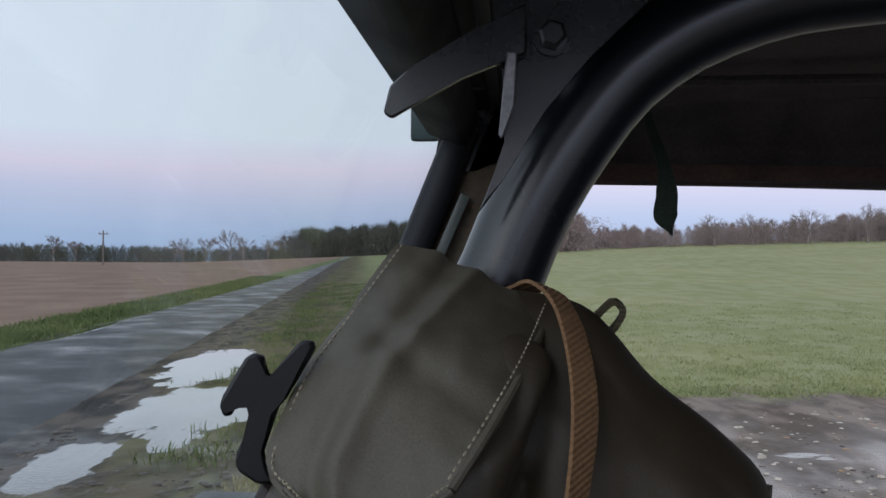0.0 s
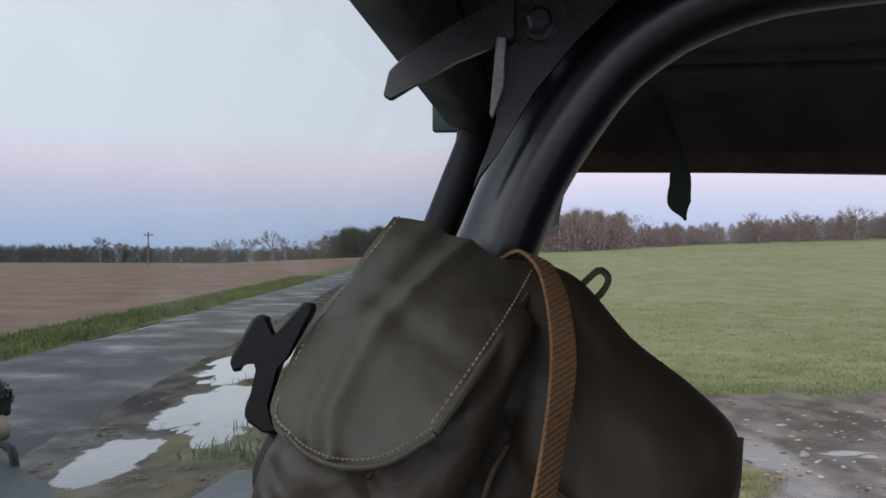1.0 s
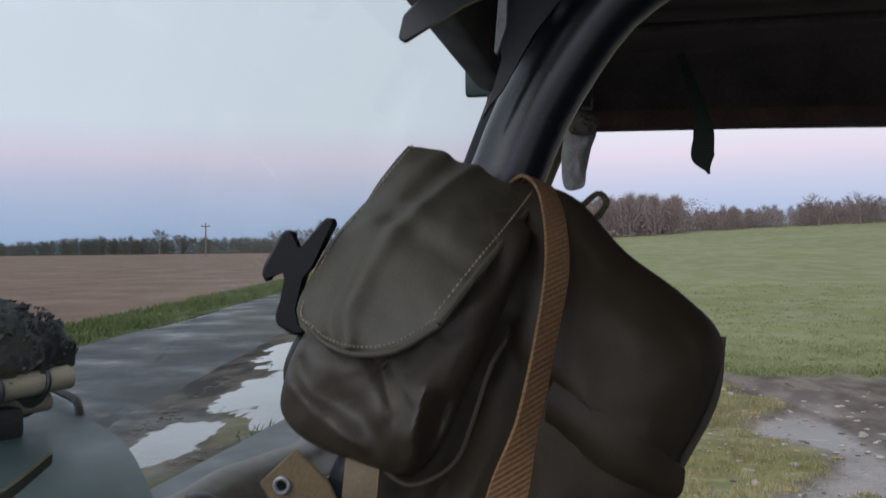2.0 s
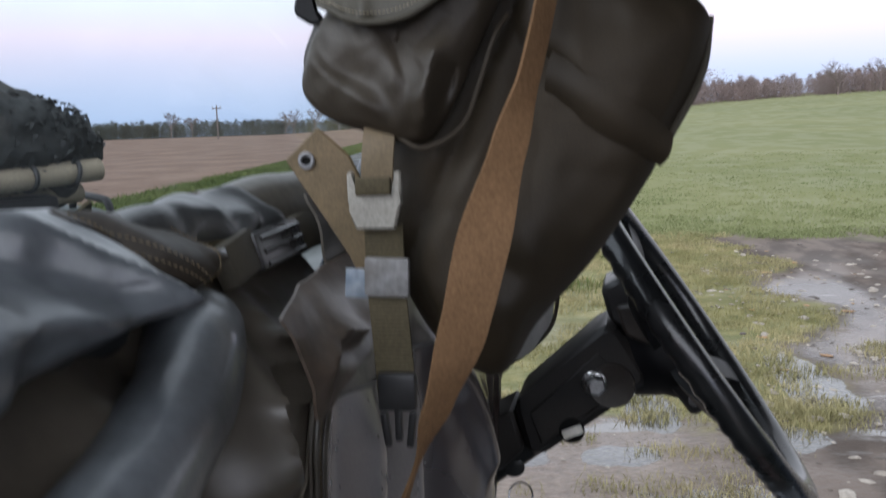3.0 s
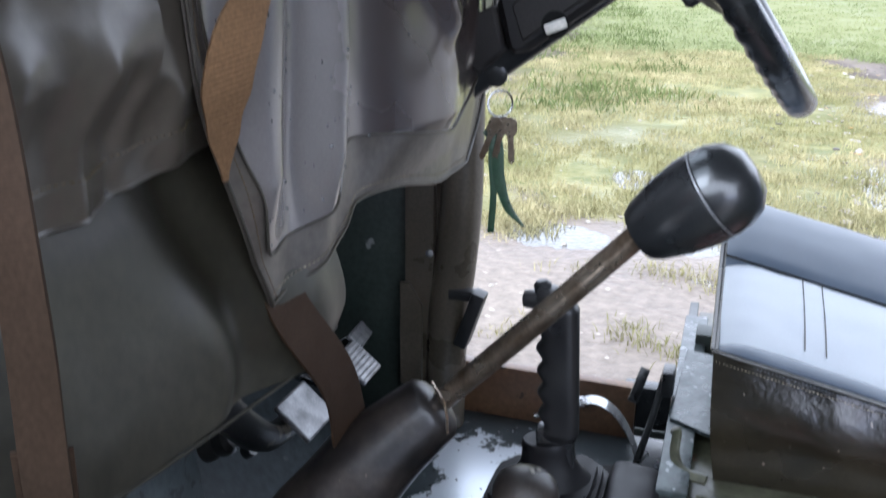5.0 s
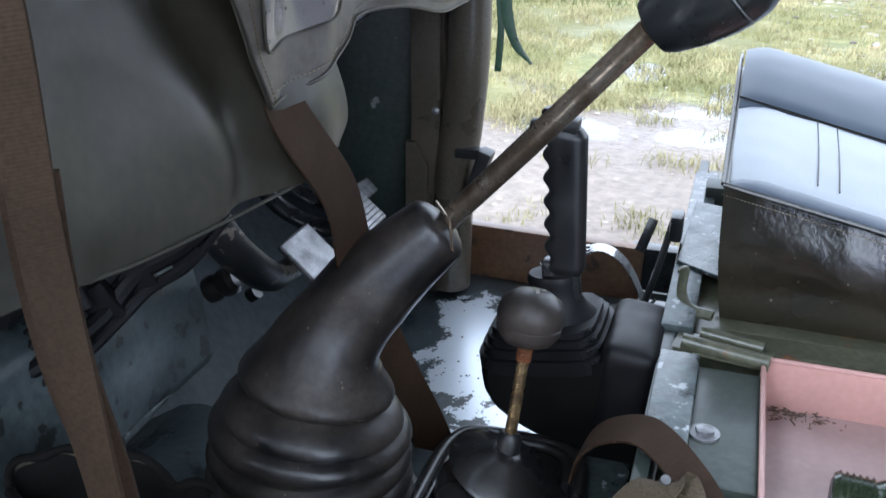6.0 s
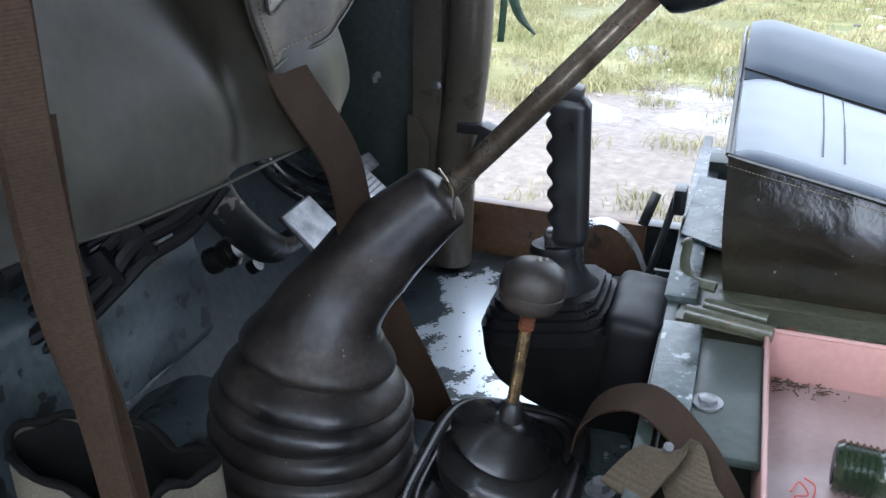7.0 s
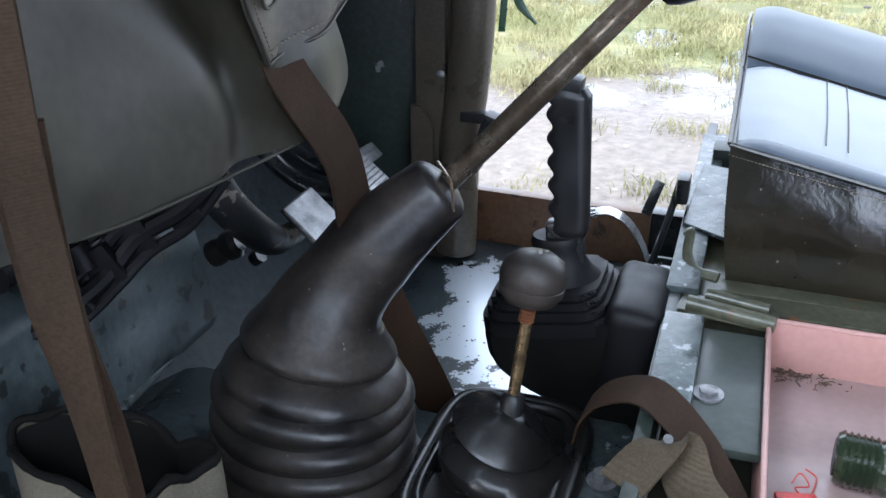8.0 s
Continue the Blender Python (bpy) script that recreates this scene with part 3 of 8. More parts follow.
M_VERGE = mat("verge_grass", (0.075, 0.098, 0.034), (0.115, 0.135, 0.050), rough=0.8, scale=0.4, fine=4, bump=0, spec=0.05)
M_STONE = mat("flint_stones", (0.19, 0.165, 0.135), (0.34, 0.31, 0.265), rough=0.7, scale=8, fine=60, bump=0.3)
M_MUD = mat("mud_lumps_dark", (0.040, 0.032, 0.026), (0.105, 0.086, 0.070), rough=0.5, rough_var=0.2, scale=3, fine=40, bump=0.3, depth=0.004, spec=0.3)
M_LEAF = mat("fallen_leaves", (0.20, 0.105, 0.045), (0.38, 0.23, 0.08), rough=0.6, scale=4, fine=50, bump=0)
M_BARK = mat("winter_twigs", (0.12, 0.095, 0.085), (0.15, 0.12, 0.105), rough=0.9, scale=0.2, fine=2, bump=0)
M_WOODS = mat("winter_woods", (0.20, 0.150, 0.140), (0.155, 0.135, 0.120), rough=0.9, scale=0.03, fine=0.4, bump=0)
M_HEDGE = mat("hedge_dark", (0.05, 0.055, 0.04), (0.075, 0.07, 0.05), rough=0.9, scale=0.05, fine=0.6, bump=0)


WET = []


def add_puddles(m):
    """Water standing in hollows of a ground material: smooth, dark, with ragged shores."""
    nt = m.node_tree
    b = nt.nodes["Principled BSDF"]
    co = nt.nodes.new("ShaderNodeTexCoord")
    ns = nt.nodes.new("ShaderNodeTexNoise")
    ns.inputs["Scale"].default_value, ns.inputs["Detail"].default_value, ns.inputs["Roughness"].default_value = 2.4, 10, 0.62
    stretch = nt.nodes.new("ShaderNodeMapping")
    stretch.inputs["Scale"].default_value = (1.0, 0.45, 1.0)
    nt.links.new(co.outputs["Object"], stretch.inputs[0])
    nt.links.new(stretch.outputs[0], ns.inputs["Vector"])
    mask = None
    for cx, cy, rx, ry in PUDDLES:
        mp = nt.nodes.new("ShaderNodeMapping")
        mp.vector_type = 'TEXTURE'
        mp.inputs["Location"].default_value, mp.inputs["Scale"].default_value = (cx, cy, 0), (rx, ry, 1e6)
        mp.inputs["Rotation"].default_value = (0, 0, radians(8))
        nt.links.new(co.outputs["Object"], mp.inputs[0])
        ln = nt.nodes.new("ShaderNodeVectorMath")
        ln.operation = 'LENGTH'
        nt.links.new(mp.outputs[0], ln.inputs[0])
        ad = nt.nodes.new("ShaderNodeMath")
        ad.operation = 'MULTIPLY_ADD'
        ad.inputs[1].default_value = 1.5
        nt.links.new(ns.outputs[0], ad.inputs[0])
        nt.links.new(ln.outputs["Value"], ad.inputs[2])
        mr = nt.nodes.new("ShaderNodeMapRange")
        mr.inputs[1].default_value, mr.inputs[2].default_value = 1.68, 1.60
        nt.links.new(ad.outputs[0], mr.inputs[0])
        if mask is None:
            mask = mr.outputs[0]
        else:
            mx = nt.nodes.new("ShaderNodeMath")
            mx.operation = 'MAXIMUM'
            nt.links.new(mask, mx.inputs[0])
            nt.links.new(mr.outputs[0], mx.inputs[1])
            mask = mx.outputs[0]
    base = b.inputs["Base Color"].links[0].from_socket
    cm = nt.nodes.new("ShaderNodeMix")
    cm.data_type = 'RGBA'
    cm.inputs[7].default_value = (0.03, 0.028, 0.026, 1)
    nt.links.new(mask, cm.inputs[0])
    nt.links.new(base, cm.inputs[6])
    nt.links.new(cm.outputs[2], b.inputs["Base Color"])
    rough = b.inputs["Roughness"].links[0].from_socket
    rm = nt.nodes.new("ShaderNodeMix")
    rm.inputs[3].default_value = 0.03
    nt.links.new(mask, rm.inputs[0])
    nt.links.new(rough, rm.inputs[2])
    nt.links.new(rm.outputs[0], b.inputs["Roughness"])
    if WET:
        mx = nt.nodes.new("ShaderNodeMath")
        mx.operation = 'MAXIMUM'
        nt.links.new(mask, mx.inputs[0])
        nt.links.new(WET[0], mx.inputs[1])
        mask = mx.outputs[0]
    nt.links.new(mask, b.inputs["Coat Weight"])
    b.inputs["Coat Roughness"].default_value = 0.02
    if WET:
        return
    bump = b.inputs["Normal"].links[0].from_node
    k = nt.nodes.new("ShaderNodeMath")
    k.operation = 'MULTIPLY_ADD'
    k.inputs[1].default_value, k.inputs[2].default_value = -0.1, 0.1
    nt.links.new(mask, k.inputs[0])
    nt.links.new(k.outputs[0], bump.inputs["Strength"])


add_puddles(M_ROAD)


def floor_material(name, spots=()):
    """Dark painted floor; spots: ragged places (x, y, rx, ry) rubbed to bare alloy that shine wet."""
    m = mat(name, (0.018, 0.024, 0.028), (0.040, 0.050, 0.054), rough=0.36, rough_var=0.16, scale=9, fine=110, bump=0.3, depth=0.001, coat=0.2, speck=((0.09, 0.10, 0.10), 0.33, 26))
    nt = m.node_tree
    b = nt.nodes["Principled BSDF"]
    co = nt.nodes.new("ShaderNodeTexCoord")
    mask = None
    ns = nt.nodes.new("ShaderNodeTexNoise")
    ns.inputs["Scale"].default_value, ns.inputs["Detail"].default_value, ns.inputs["Roughness"].default_value = 20.0, 10, 0.7
    nt.links.new(co.outputs["Object"], ns.inputs["Vector"])
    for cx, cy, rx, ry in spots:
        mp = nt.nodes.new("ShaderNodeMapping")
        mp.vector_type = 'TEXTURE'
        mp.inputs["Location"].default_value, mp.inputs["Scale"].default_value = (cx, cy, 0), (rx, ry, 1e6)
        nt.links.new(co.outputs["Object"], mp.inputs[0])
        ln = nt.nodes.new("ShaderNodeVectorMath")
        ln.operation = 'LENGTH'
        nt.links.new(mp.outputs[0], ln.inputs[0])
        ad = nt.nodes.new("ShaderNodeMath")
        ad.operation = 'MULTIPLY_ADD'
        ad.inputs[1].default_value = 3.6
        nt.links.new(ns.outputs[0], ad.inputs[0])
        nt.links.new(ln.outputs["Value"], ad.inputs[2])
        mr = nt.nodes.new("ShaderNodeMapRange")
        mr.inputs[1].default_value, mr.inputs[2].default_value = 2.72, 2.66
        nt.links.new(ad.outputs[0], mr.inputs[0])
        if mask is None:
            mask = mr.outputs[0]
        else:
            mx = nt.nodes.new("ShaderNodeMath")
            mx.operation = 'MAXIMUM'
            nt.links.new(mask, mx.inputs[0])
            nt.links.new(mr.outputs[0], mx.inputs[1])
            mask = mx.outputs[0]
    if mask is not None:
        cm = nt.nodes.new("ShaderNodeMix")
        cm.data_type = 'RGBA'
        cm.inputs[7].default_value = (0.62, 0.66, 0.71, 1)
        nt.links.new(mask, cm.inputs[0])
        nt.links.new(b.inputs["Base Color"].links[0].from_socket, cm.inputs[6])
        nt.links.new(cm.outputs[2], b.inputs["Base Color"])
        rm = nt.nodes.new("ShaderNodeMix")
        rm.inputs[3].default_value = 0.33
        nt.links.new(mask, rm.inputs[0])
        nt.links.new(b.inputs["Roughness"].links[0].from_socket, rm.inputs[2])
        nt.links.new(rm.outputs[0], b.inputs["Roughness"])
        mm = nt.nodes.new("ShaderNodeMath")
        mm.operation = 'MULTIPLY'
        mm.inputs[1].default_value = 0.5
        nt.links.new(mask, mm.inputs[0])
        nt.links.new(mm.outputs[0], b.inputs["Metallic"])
    return m


M_FLOOR = floor_material("floor_wet_paint")
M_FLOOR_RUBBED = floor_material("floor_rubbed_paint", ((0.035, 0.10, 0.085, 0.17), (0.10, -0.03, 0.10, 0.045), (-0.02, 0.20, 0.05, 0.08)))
M_TRAY = mat("tray_floor_stained", (0.30, 0.215, 0.200), (0.40, 0.295, 0.285), rough=0.42, rough_var=0.15, scale=7, fine=120, bump=0.12, grain=0.06, coat=0.3, speck=((0.22, 0.15, 0.10), 0.33, 15))


def ground_material():
    """Mud track near the vehicle, young crop beyond it, ploughed soil past the road, all blended by uneven borders."""
    m = mat("ground_mud_and_grass", (0.150, 0.122, 0.102), (0.225, 0.192, 0.160), rough=0.5, rough_var=0.3, scale=1.1, fine=22, bump=0.5, depth=0.03, speck=((0.36, 0.32, 0.27), 0.30, 14))
    nt = m.node_tree
    b = nt.nodes["Principled BSDF"]
    mud = b.inputs["Base Color"].links[0].from_socket
    co = nt.nodes.new("ShaderNodeTexCoord")
    sep = nt.nodes.new("ShaderNodeSeparateXYZ")
    nt.links.new(co.outputs["Object"], sep.inputs[0])

    def tex(s, d=5):
        t = nt.nodes.new("ShaderNodeTexNoise")
        t.inputs["Scale"].default_value, t.inputs["Detail"].default_value = s, d
        nt.links.new(co.outputs["Object"], t.inputs["Vector"])
        return t

    def math_node(op, a, k=None, c=None):
        n = nt.nodes.new("ShaderNodeMath")
        n.operation = op
        for i, q in enumerate((a, k, c)):
            if q is None:
                continue
            if isinstance(q, (int, float)):
                n.inputs[i].default_value = q
            else:
                nt.links.new(q, n.inputs[i])
        return n.outputs[0]

    def ramp(v, lo, hi):
        n = nt.nodes.new("ShaderNodeMapRange")
        n.interpolation_type = 'SMOOTHSTEP'
        n.inputs[1].default_value, n.inputs[2].default_value = lo, hi
        nt.links.new(v, n.inputs[0])
        return n.outputs[0]

    def blend(f, a, c):
        n = nt.nodes.new("ShaderNodeMix")
        n.data_type = 'RGBA'
        nt.links.new(f, n.inputs[0])
        for i, q in ((6, a), (7, c)):
            if isinstance(q, tuple):
                n.inputs[i].default_value = (*q, 1)
            else:
                nt.links.new(q, n.inputs[i])
        return n.outputs[2]
    n1, n2, n3 = tex(0.55, 8), tex(0.08, 6), tex(5.0, 6)
    along = nt.nodes.new("ShaderNodeMapping")
    along.inputs["Scale"].default_value = (1.0, 0.4, 1.0)
    nt.links.new(co.outputs["Object"], along.inputs[0])
    n4, n5 = tex(3.2, 9), tex(0.9, 6)
    for n in (n4, n5):
        nt.links.new(along.outputs[0], n.inputs["Vector"])
    # uneven borders shared with the scattered grass
    def wave(ax, ay, ph, h, add=None):
        p = math_node('MULTIPLY_ADD', sep.outputs[0], ax, math_node('MULTIPLY_ADD', sep.outputs[1], ay, ph))
        return math_node('MULTIPLY_ADD', math_node('SINE', p), h, 0.0 if add is None else add)
    wob = wave(1.7, 2.3, 0.0, 0.22, wave(4.3, -3.1, 1.0, 0.14, wave(9.1, 7.7, 0.0, 0.08)))
    rag = math_node('MULTIPLY_ADD', n3.outputs[0], 0.7, -0.35)
    wob_r = math_node('ADD', wob, rag)
    near_y = math_node('MAXIMUM', math_node('SUBTRACT', 6.6, sep.outputs[1]), 0.0)
    d1 = math_node('ADD', math_node('MULTIPLY_ADD', near_y, -0.30, math_node('SUBTRACT', 1.35, sep.outputs[0])), wob_r)
    d2 = math_node('MULTIPLY_ADD', wob_r, 1.2, math_node('SUBTRACT', sep.outputs[1], 4.75))
    d3 = math_node('ADD', math_node('ADD', sep.outputs[0], 2.3), wob_r)
    turf_d = math_node('MINIMUM', math_node('MINIMUM', d1, d2), d3)
    # deeper, wetter soil away from the vehicle
    mud = blend(ramp(sep.outputs[1], 4.2, 6.0), mud, blend(ramp(n3.outputs[0], 0.38, 0.62), (0.080, 0.062, 0.050), (0.140, 0.112, 0.092)))
    mud = blend(ramp(sep.outputs[0], 0.0, 0.9), mud, blend(ramp(n4.outputs[0], 0.40, 0.62), (0.064, 0.051, 0.042), (0.130, 0.105, 0.087)))
    # wet dark mud and broken tarmac beside the lane
    mud = blend(ramp(sep.outputs[0], -1.6, -2.8), mud, blend(ramp(n4.outputs[0], 0.42, 0.60), (0.026, 0.024, 0.021), (0.085, 0.074, 0.062)))
    turf = blend(ramp(n3.outputs[0], 0.35, 0.65), (0.108, 0.114, 0.040), (0.195, 0.180, 0.076))
    turf = blend(ramp(n1.outputs[0], 0.42, 0.62), turf, (0.118, 0.112, 0.046))
    near = blend(ramp(turf_d, -0.12, 0.25), mud, turf)
    # young crop further out
    crop = blend(ramp(n2.outputs[0], 0.35, 0.65), (0.140, 0.152, 0.068), (0.165, 0.172, 0.080))
    far_y = math_node('MULTIPLY_ADD', wob_r, 1.1, sep.outputs[1])
    far_y = math_node('MULTIPLY_ADD', ramp(sep.outputs[0], -1.5, -3.2), -4.5, far_y)
    col = blend(ramp(far_y, 12.2, 13.6), near, crop)
    # rough olive grass between the lane and the crop, mud next to the lane
    lane_d = math_node('MULTIPLY_ADD', n1.outputs[0], 2.0, math_node('MULTIPLY_ADD', sep.outputs[1], 0.165, sep.outputs[0]))
    rough_strip = blend(ramp(n4.outputs[0], 0.40, 0.62), (0.030, 0.030, 0.012), (0.085, 0.080, 0.032))
    rough_strip = blend(ramp(n5.outputs[0], 0.45, 0.62), rough_strip, (0.090, 0.070, 0.042))
    col = blend(math_node('MULTIPLY', ramp(lane_d, 2.6, -0.6), ramp(sep.outputs[0], -1.4, -2.6)), col, rough_strip)
    bare = blend(ramp(n4.outputs[0], 0.40, 0.60), (0.022, 0.020, 0.018), (0.080, 0.066, 0.054))
    col = blend(math_node('MULTIPLY', ramp(math_node('MULTIPLY_ADD', n4.outputs[0], 1.6, lane_d), -0.2, -0.9), ramp(sep.outputs[0], -1.4, -2.6)), col, bare)
    # ploughed soil beyond the road and a green verge between
    edge = math_node('MULTIPLY_ADD', sep.outputs[1], 0.128, sep.outputs[0])
    edge = math_node('MULTIPLY_ADD', n1.outputs[0], 1.2, edge)
    soil = blend(ramp(tex(0.35, 8).outputs[0], 0.35, 0.7), (0.14, 0.092, 0.068), (0.195, 0.132, 0.10))
    verge = (0.085, 0.110, 0.040)
    col = blend(ramp(edge, -6.7, -7.0), col, verge)
    col = blend(ramp(edge, -8.3, -9.0), col, soil)
    # standing water in the hollows of the mud
    mp = nt.nodes.new("ShaderNodeMapping")
    mp.inputs["Scale"].default_value = (0.55, 1.5, 1)
    nt.links.new(co.outputs["Object"], mp.inputs[0])
    wn = nt.nodes.new("ShaderNodeTexNoise")
    wn.inputs["Scale"].default_value, wn.inputs["Detail"].default_value, wn.inputs["Roughness"].default_value = 1.25, 9, 0.6
    nt.links.new(mp.outputs[0], wn.inputs["Vector"])
    wet = math_node('MULTIPLY', ramp(wn.outputs[0], 0.57, 0.61), ramp(n1.outputs[0], 0.58, 0.48))
    wet = math_node('MULTIPLY', wet, ramp(sep.outputs[1], 10.5, 8.0))
    wet = math_node('MULTIPLY', wet, ramp(sep.outputs[0], -2.4, -1.2))
    wet = math_node('MULTIPLY', wet, ramp(turf_d, 0.05, -0.2))
    col = blend(wet, col, (0.06, 0.05, 0.04))
    nt.links.new(col, b.inputs["Base Color"])
    old = b.inputs["Roughness"].links[0].from_socket
    rm = nt.nodes.new("ShaderNodeMix")
    nt.links.new(wet, rm.inputs[0])
    nt.links.new(old, rm.inputs[2])
    rm.inputs[3].default_value = 0.04
    # damp film that shines softly over the bare soil
    damp = math_node('MULTIPLY', math_node('MULTIPLY', ramp(n5.outputs[0], 0.44, 0.58), ramp(turf_d, 0.05, -0.3)), ramp(sep.outputs[0], -1.0, 0.6))
    rd = nt.nodes.new("ShaderNodeMix")
    nt.links.new(damp, rd.inputs[0])
    nt.links.new(rm.outputs[0], rd.inputs[2])
    rd.inputs[3].default_value = 0.20
    rm = rd
    rf = nt.nodes.new("ShaderNodeMix")
    nt.links.new(ramp(sep.outputs[1], 8.5, 12.0), rf.inputs[0])
    nt.links.new(rm.outputs[0], rf.inputs[2])
    rf.inputs[3].default_value = 0.95
    nt.links.new(rf.outputs[0], b.inputs["Roughness"])
    bump = b.inputs["Normal"].links[0].from_node
    fade = math_node('MULTIPLY', ramp(sep.outputs[1], 11.0, 5.0), 0.5)
    nt.links.new(math_node('MULTIPLY', math_node('SUBTRACT', 1.0, wet), fade), bump.inputs["Strength"])
    nt.links.new(math_node('MULTIPLY_ADD', damp, 0.28, 0.12), b.inputs["Specular IOR Level"])
    WET.append(wet)
    return m


M_GROUND = ground_material()
add_puddles(M_GROUND)

# ---- ground, road, water, distance ----
def height(x, y):
    yy = min(max(y, 0.0), 170.0)
    slope = max(3.2 + 0.034 * x, 0.9)
    z = -0.52 + (yy / 140.0) ** 1.5 * min(slope, 6.5)
    near = max(0.0, 1 - abs(y - 6) / 18) * max(0.0, 1 - abs(x) / 14)
    z += near * (0.035 * noise.noise(V((x * 0.9, y * 0.9, 0))) + 0.02 * noise.noise(V((x * 2.7, y * 2.7, 4))))
    return z


def road_edges(y):
    return -7.6 - 0.128 * y, -3.3 - 0.165 * y


def spaced(lo, hi, n, k):
    return [math.sinh(math.asinh(lo / k) + (math.asinh(hi / k) - math.asinh(lo / k)) * i / n) * k for i in range(n + 1)]


def build_ground():
    xs, ys = spaced(-900, 900, 150, 3.0), spaced(-500, 900, 150, 3.0)
    verts = [(x, y, height(x, y)) for y in ys for x in xs]
    w = len(xs)
    faces = [(j * w + i, j * w + i + 1, (j + 1) * w + i + 1, (j + 1) * w + i) for j in range(len(ys) - 1) for i in range(w - 1)]
    raw("ground", verts, faces, M_GROUND, label="muddy field edge with young green crop and ploughed soil", category="ground", kind="structure", smooth=True)
    ys = [-60 + i * 0.8 for i in range(40)] + [-28 + i * 0.5 for i in range(150)] + [47 + i * 4 for i in range(28)]
    verts, faces = [], []
    for j, y in enumerate(ys):
        a, b = road_edges(y)
        for i in range(13):
            f = i / 12
            wob = 0.25 * noise.noise(V((y * 0.8, i * 5.0, 0))) if i in (0, 12) else 0.0
            x = a + (b - a) * f + wob
            h = 0.035 * (1 - (2 * f - 1) ** 2) + 0.012
            verts.append((x, y, height(x, y) + (h if 0 < i < 12 else -0.05)))
        if j:
            faces += [((j - 1) * 13 + i, (j - 1) * 13 + i + 1, j * 13 + i + 1, j * 13 + i) for i in range(12)]
    raw("road", verts, faces, M_ROAD, label="wet worn asphalt lane with broken muddy edge", category="road", kind="structure", smooth=True)


build_ground()


def scatter_blades(name, count, zone, h, w, material, label, rng, clump=0.0, keep=None):
    verts, faces = [], []
    cx, cy = 0.0, 0.0
    for i in range(count):
        if clump and i % 14:
            x, y = cx + rng.gauss(0, clump), cy + rng.gauss(0, clump)
        else:
            for _ in range(30):
                x, y = zone(rng)
                if keep is None or keep(x, y):
                    break
            cx, cy = x, y
        z = height(x, y) - 0.005
        a = rng.uniform(0, math.tau)
        hh = h * rng.uniform(0.45, 1.25)
        lx, ly = rng.gauss(0, 0.45) * hh, rng.gauss(0, 0.45) * hh
        ww = w * rng.uniform(0.6, 1.3)
        dx, dy = math.cos(a) * ww, math.sin(a) * ww
        k = len(verts)
        verts += [(x - dx, y - dy, z), (x + dx, y + dy, z), (x + lx * 0.4 + dx * 0.7, y + ly * 0.4 + dy * 0.7, z + hh * 0.6), (x + lx * 0.4 - dx * 0.7, y + ly * 0.4 - dy * 0.7, z + hh * 0.6), (x + lx, y + ly, z + hh)]
        faces += [(k, k + 1, k + 2, k + 3), (k + 3, k + 2, k + 4)]
    raw(name, verts, faces, material, label=label, category="grass", kind="stuff")


rng = random.Random(5)


def standing_water(x, y):
    return any(((x - cx) / (rx + 0.1)) ** 2 + ((y - cy) / (ry + 0.2)) ** 2 < 1.0 for cx, cy, rx, ry in PUDDLES[:5])


def wobble(x, y):
    return 0.22 * math.sin(1.7 * x + 2.3 * y) + 0.14 * math.sin(4.3 * x - 3.1 * y + 1.0) + 0.08 * math.sin(9.1 * x + 7.7 * y)


def turf_here(x, y):
    w = wobble(x, y)
    return min(1.35 - x - 0.30 * max(0.0, 6.6 - y) + w, y - 4.75 + 1.2 * w, x + 2.3 + w) > -0.02 and noise.noise(V((x * 2.0, y * 1.4, 3))) > -0.08 - 0.05 * (y - 5)


def tuft_here(x, y):
    return noise.noise(V((x * 1.5, y * 2.1, 7))) + 0.5 * noise.noise(V((x * 4.0, y * 5.0, 2))) > 0.24


scatter_blades("rough_grass", 62000, lambda g: (g.uniform(-2.3, 1.7), 4.4 + 8.6 * g.random() ** 1.35), 0.050, 0.0030, M_BLADE, "long wet yellow-green grass beside the track", rng, 0.055, turf_here)
scatter_blades("grass_tufts", 22000, lambda g: (g.uniform(-1.9, 4.0), g.uniform(2.6, 7.0)), 0.042, 0.0024, M_BLADE, "small wet grass tufts in the mud", rng, 0.05, tuft_here)
scatter_blades("crop_rows", 62000, lambda g: ((lambda d: (d * g.uniform(-0.16, 0.62), d))(12.6 + 22 * g.random() ** 2.2)), 0.045, 0.008, M_CROP, "young green cereal crop in a field", rng, 0.12, lambda x, y: y + 1.1 * wobble(x, y) > 12.7)
scatter_blades("verge_grass", 26000, lambda g: ((lambda y: (road_edges(y)[0] - g.uniform(0.0, 1.7), y))(g.uniform(9, 60))), 0.16, 0.016, M_VERGE, "grass verge along the lane", rng, 0.15)
scatter_blades("lane_side_grass", 17000, lambda g: ((lambda y: (road_edges(y)[1] + 1.0 + 3.6 * g.random() ** 1.2, y))(8 + 42 * g.random() ** 1.3)), 0.085, 0.008, M_VERGE, "sparse rough grass beside the lane", rng, 0.16, lambda x, y: noise.noise(V((x * 1.1, y * 0.5, 12))) > -0.12 and not standing_water(x, y))


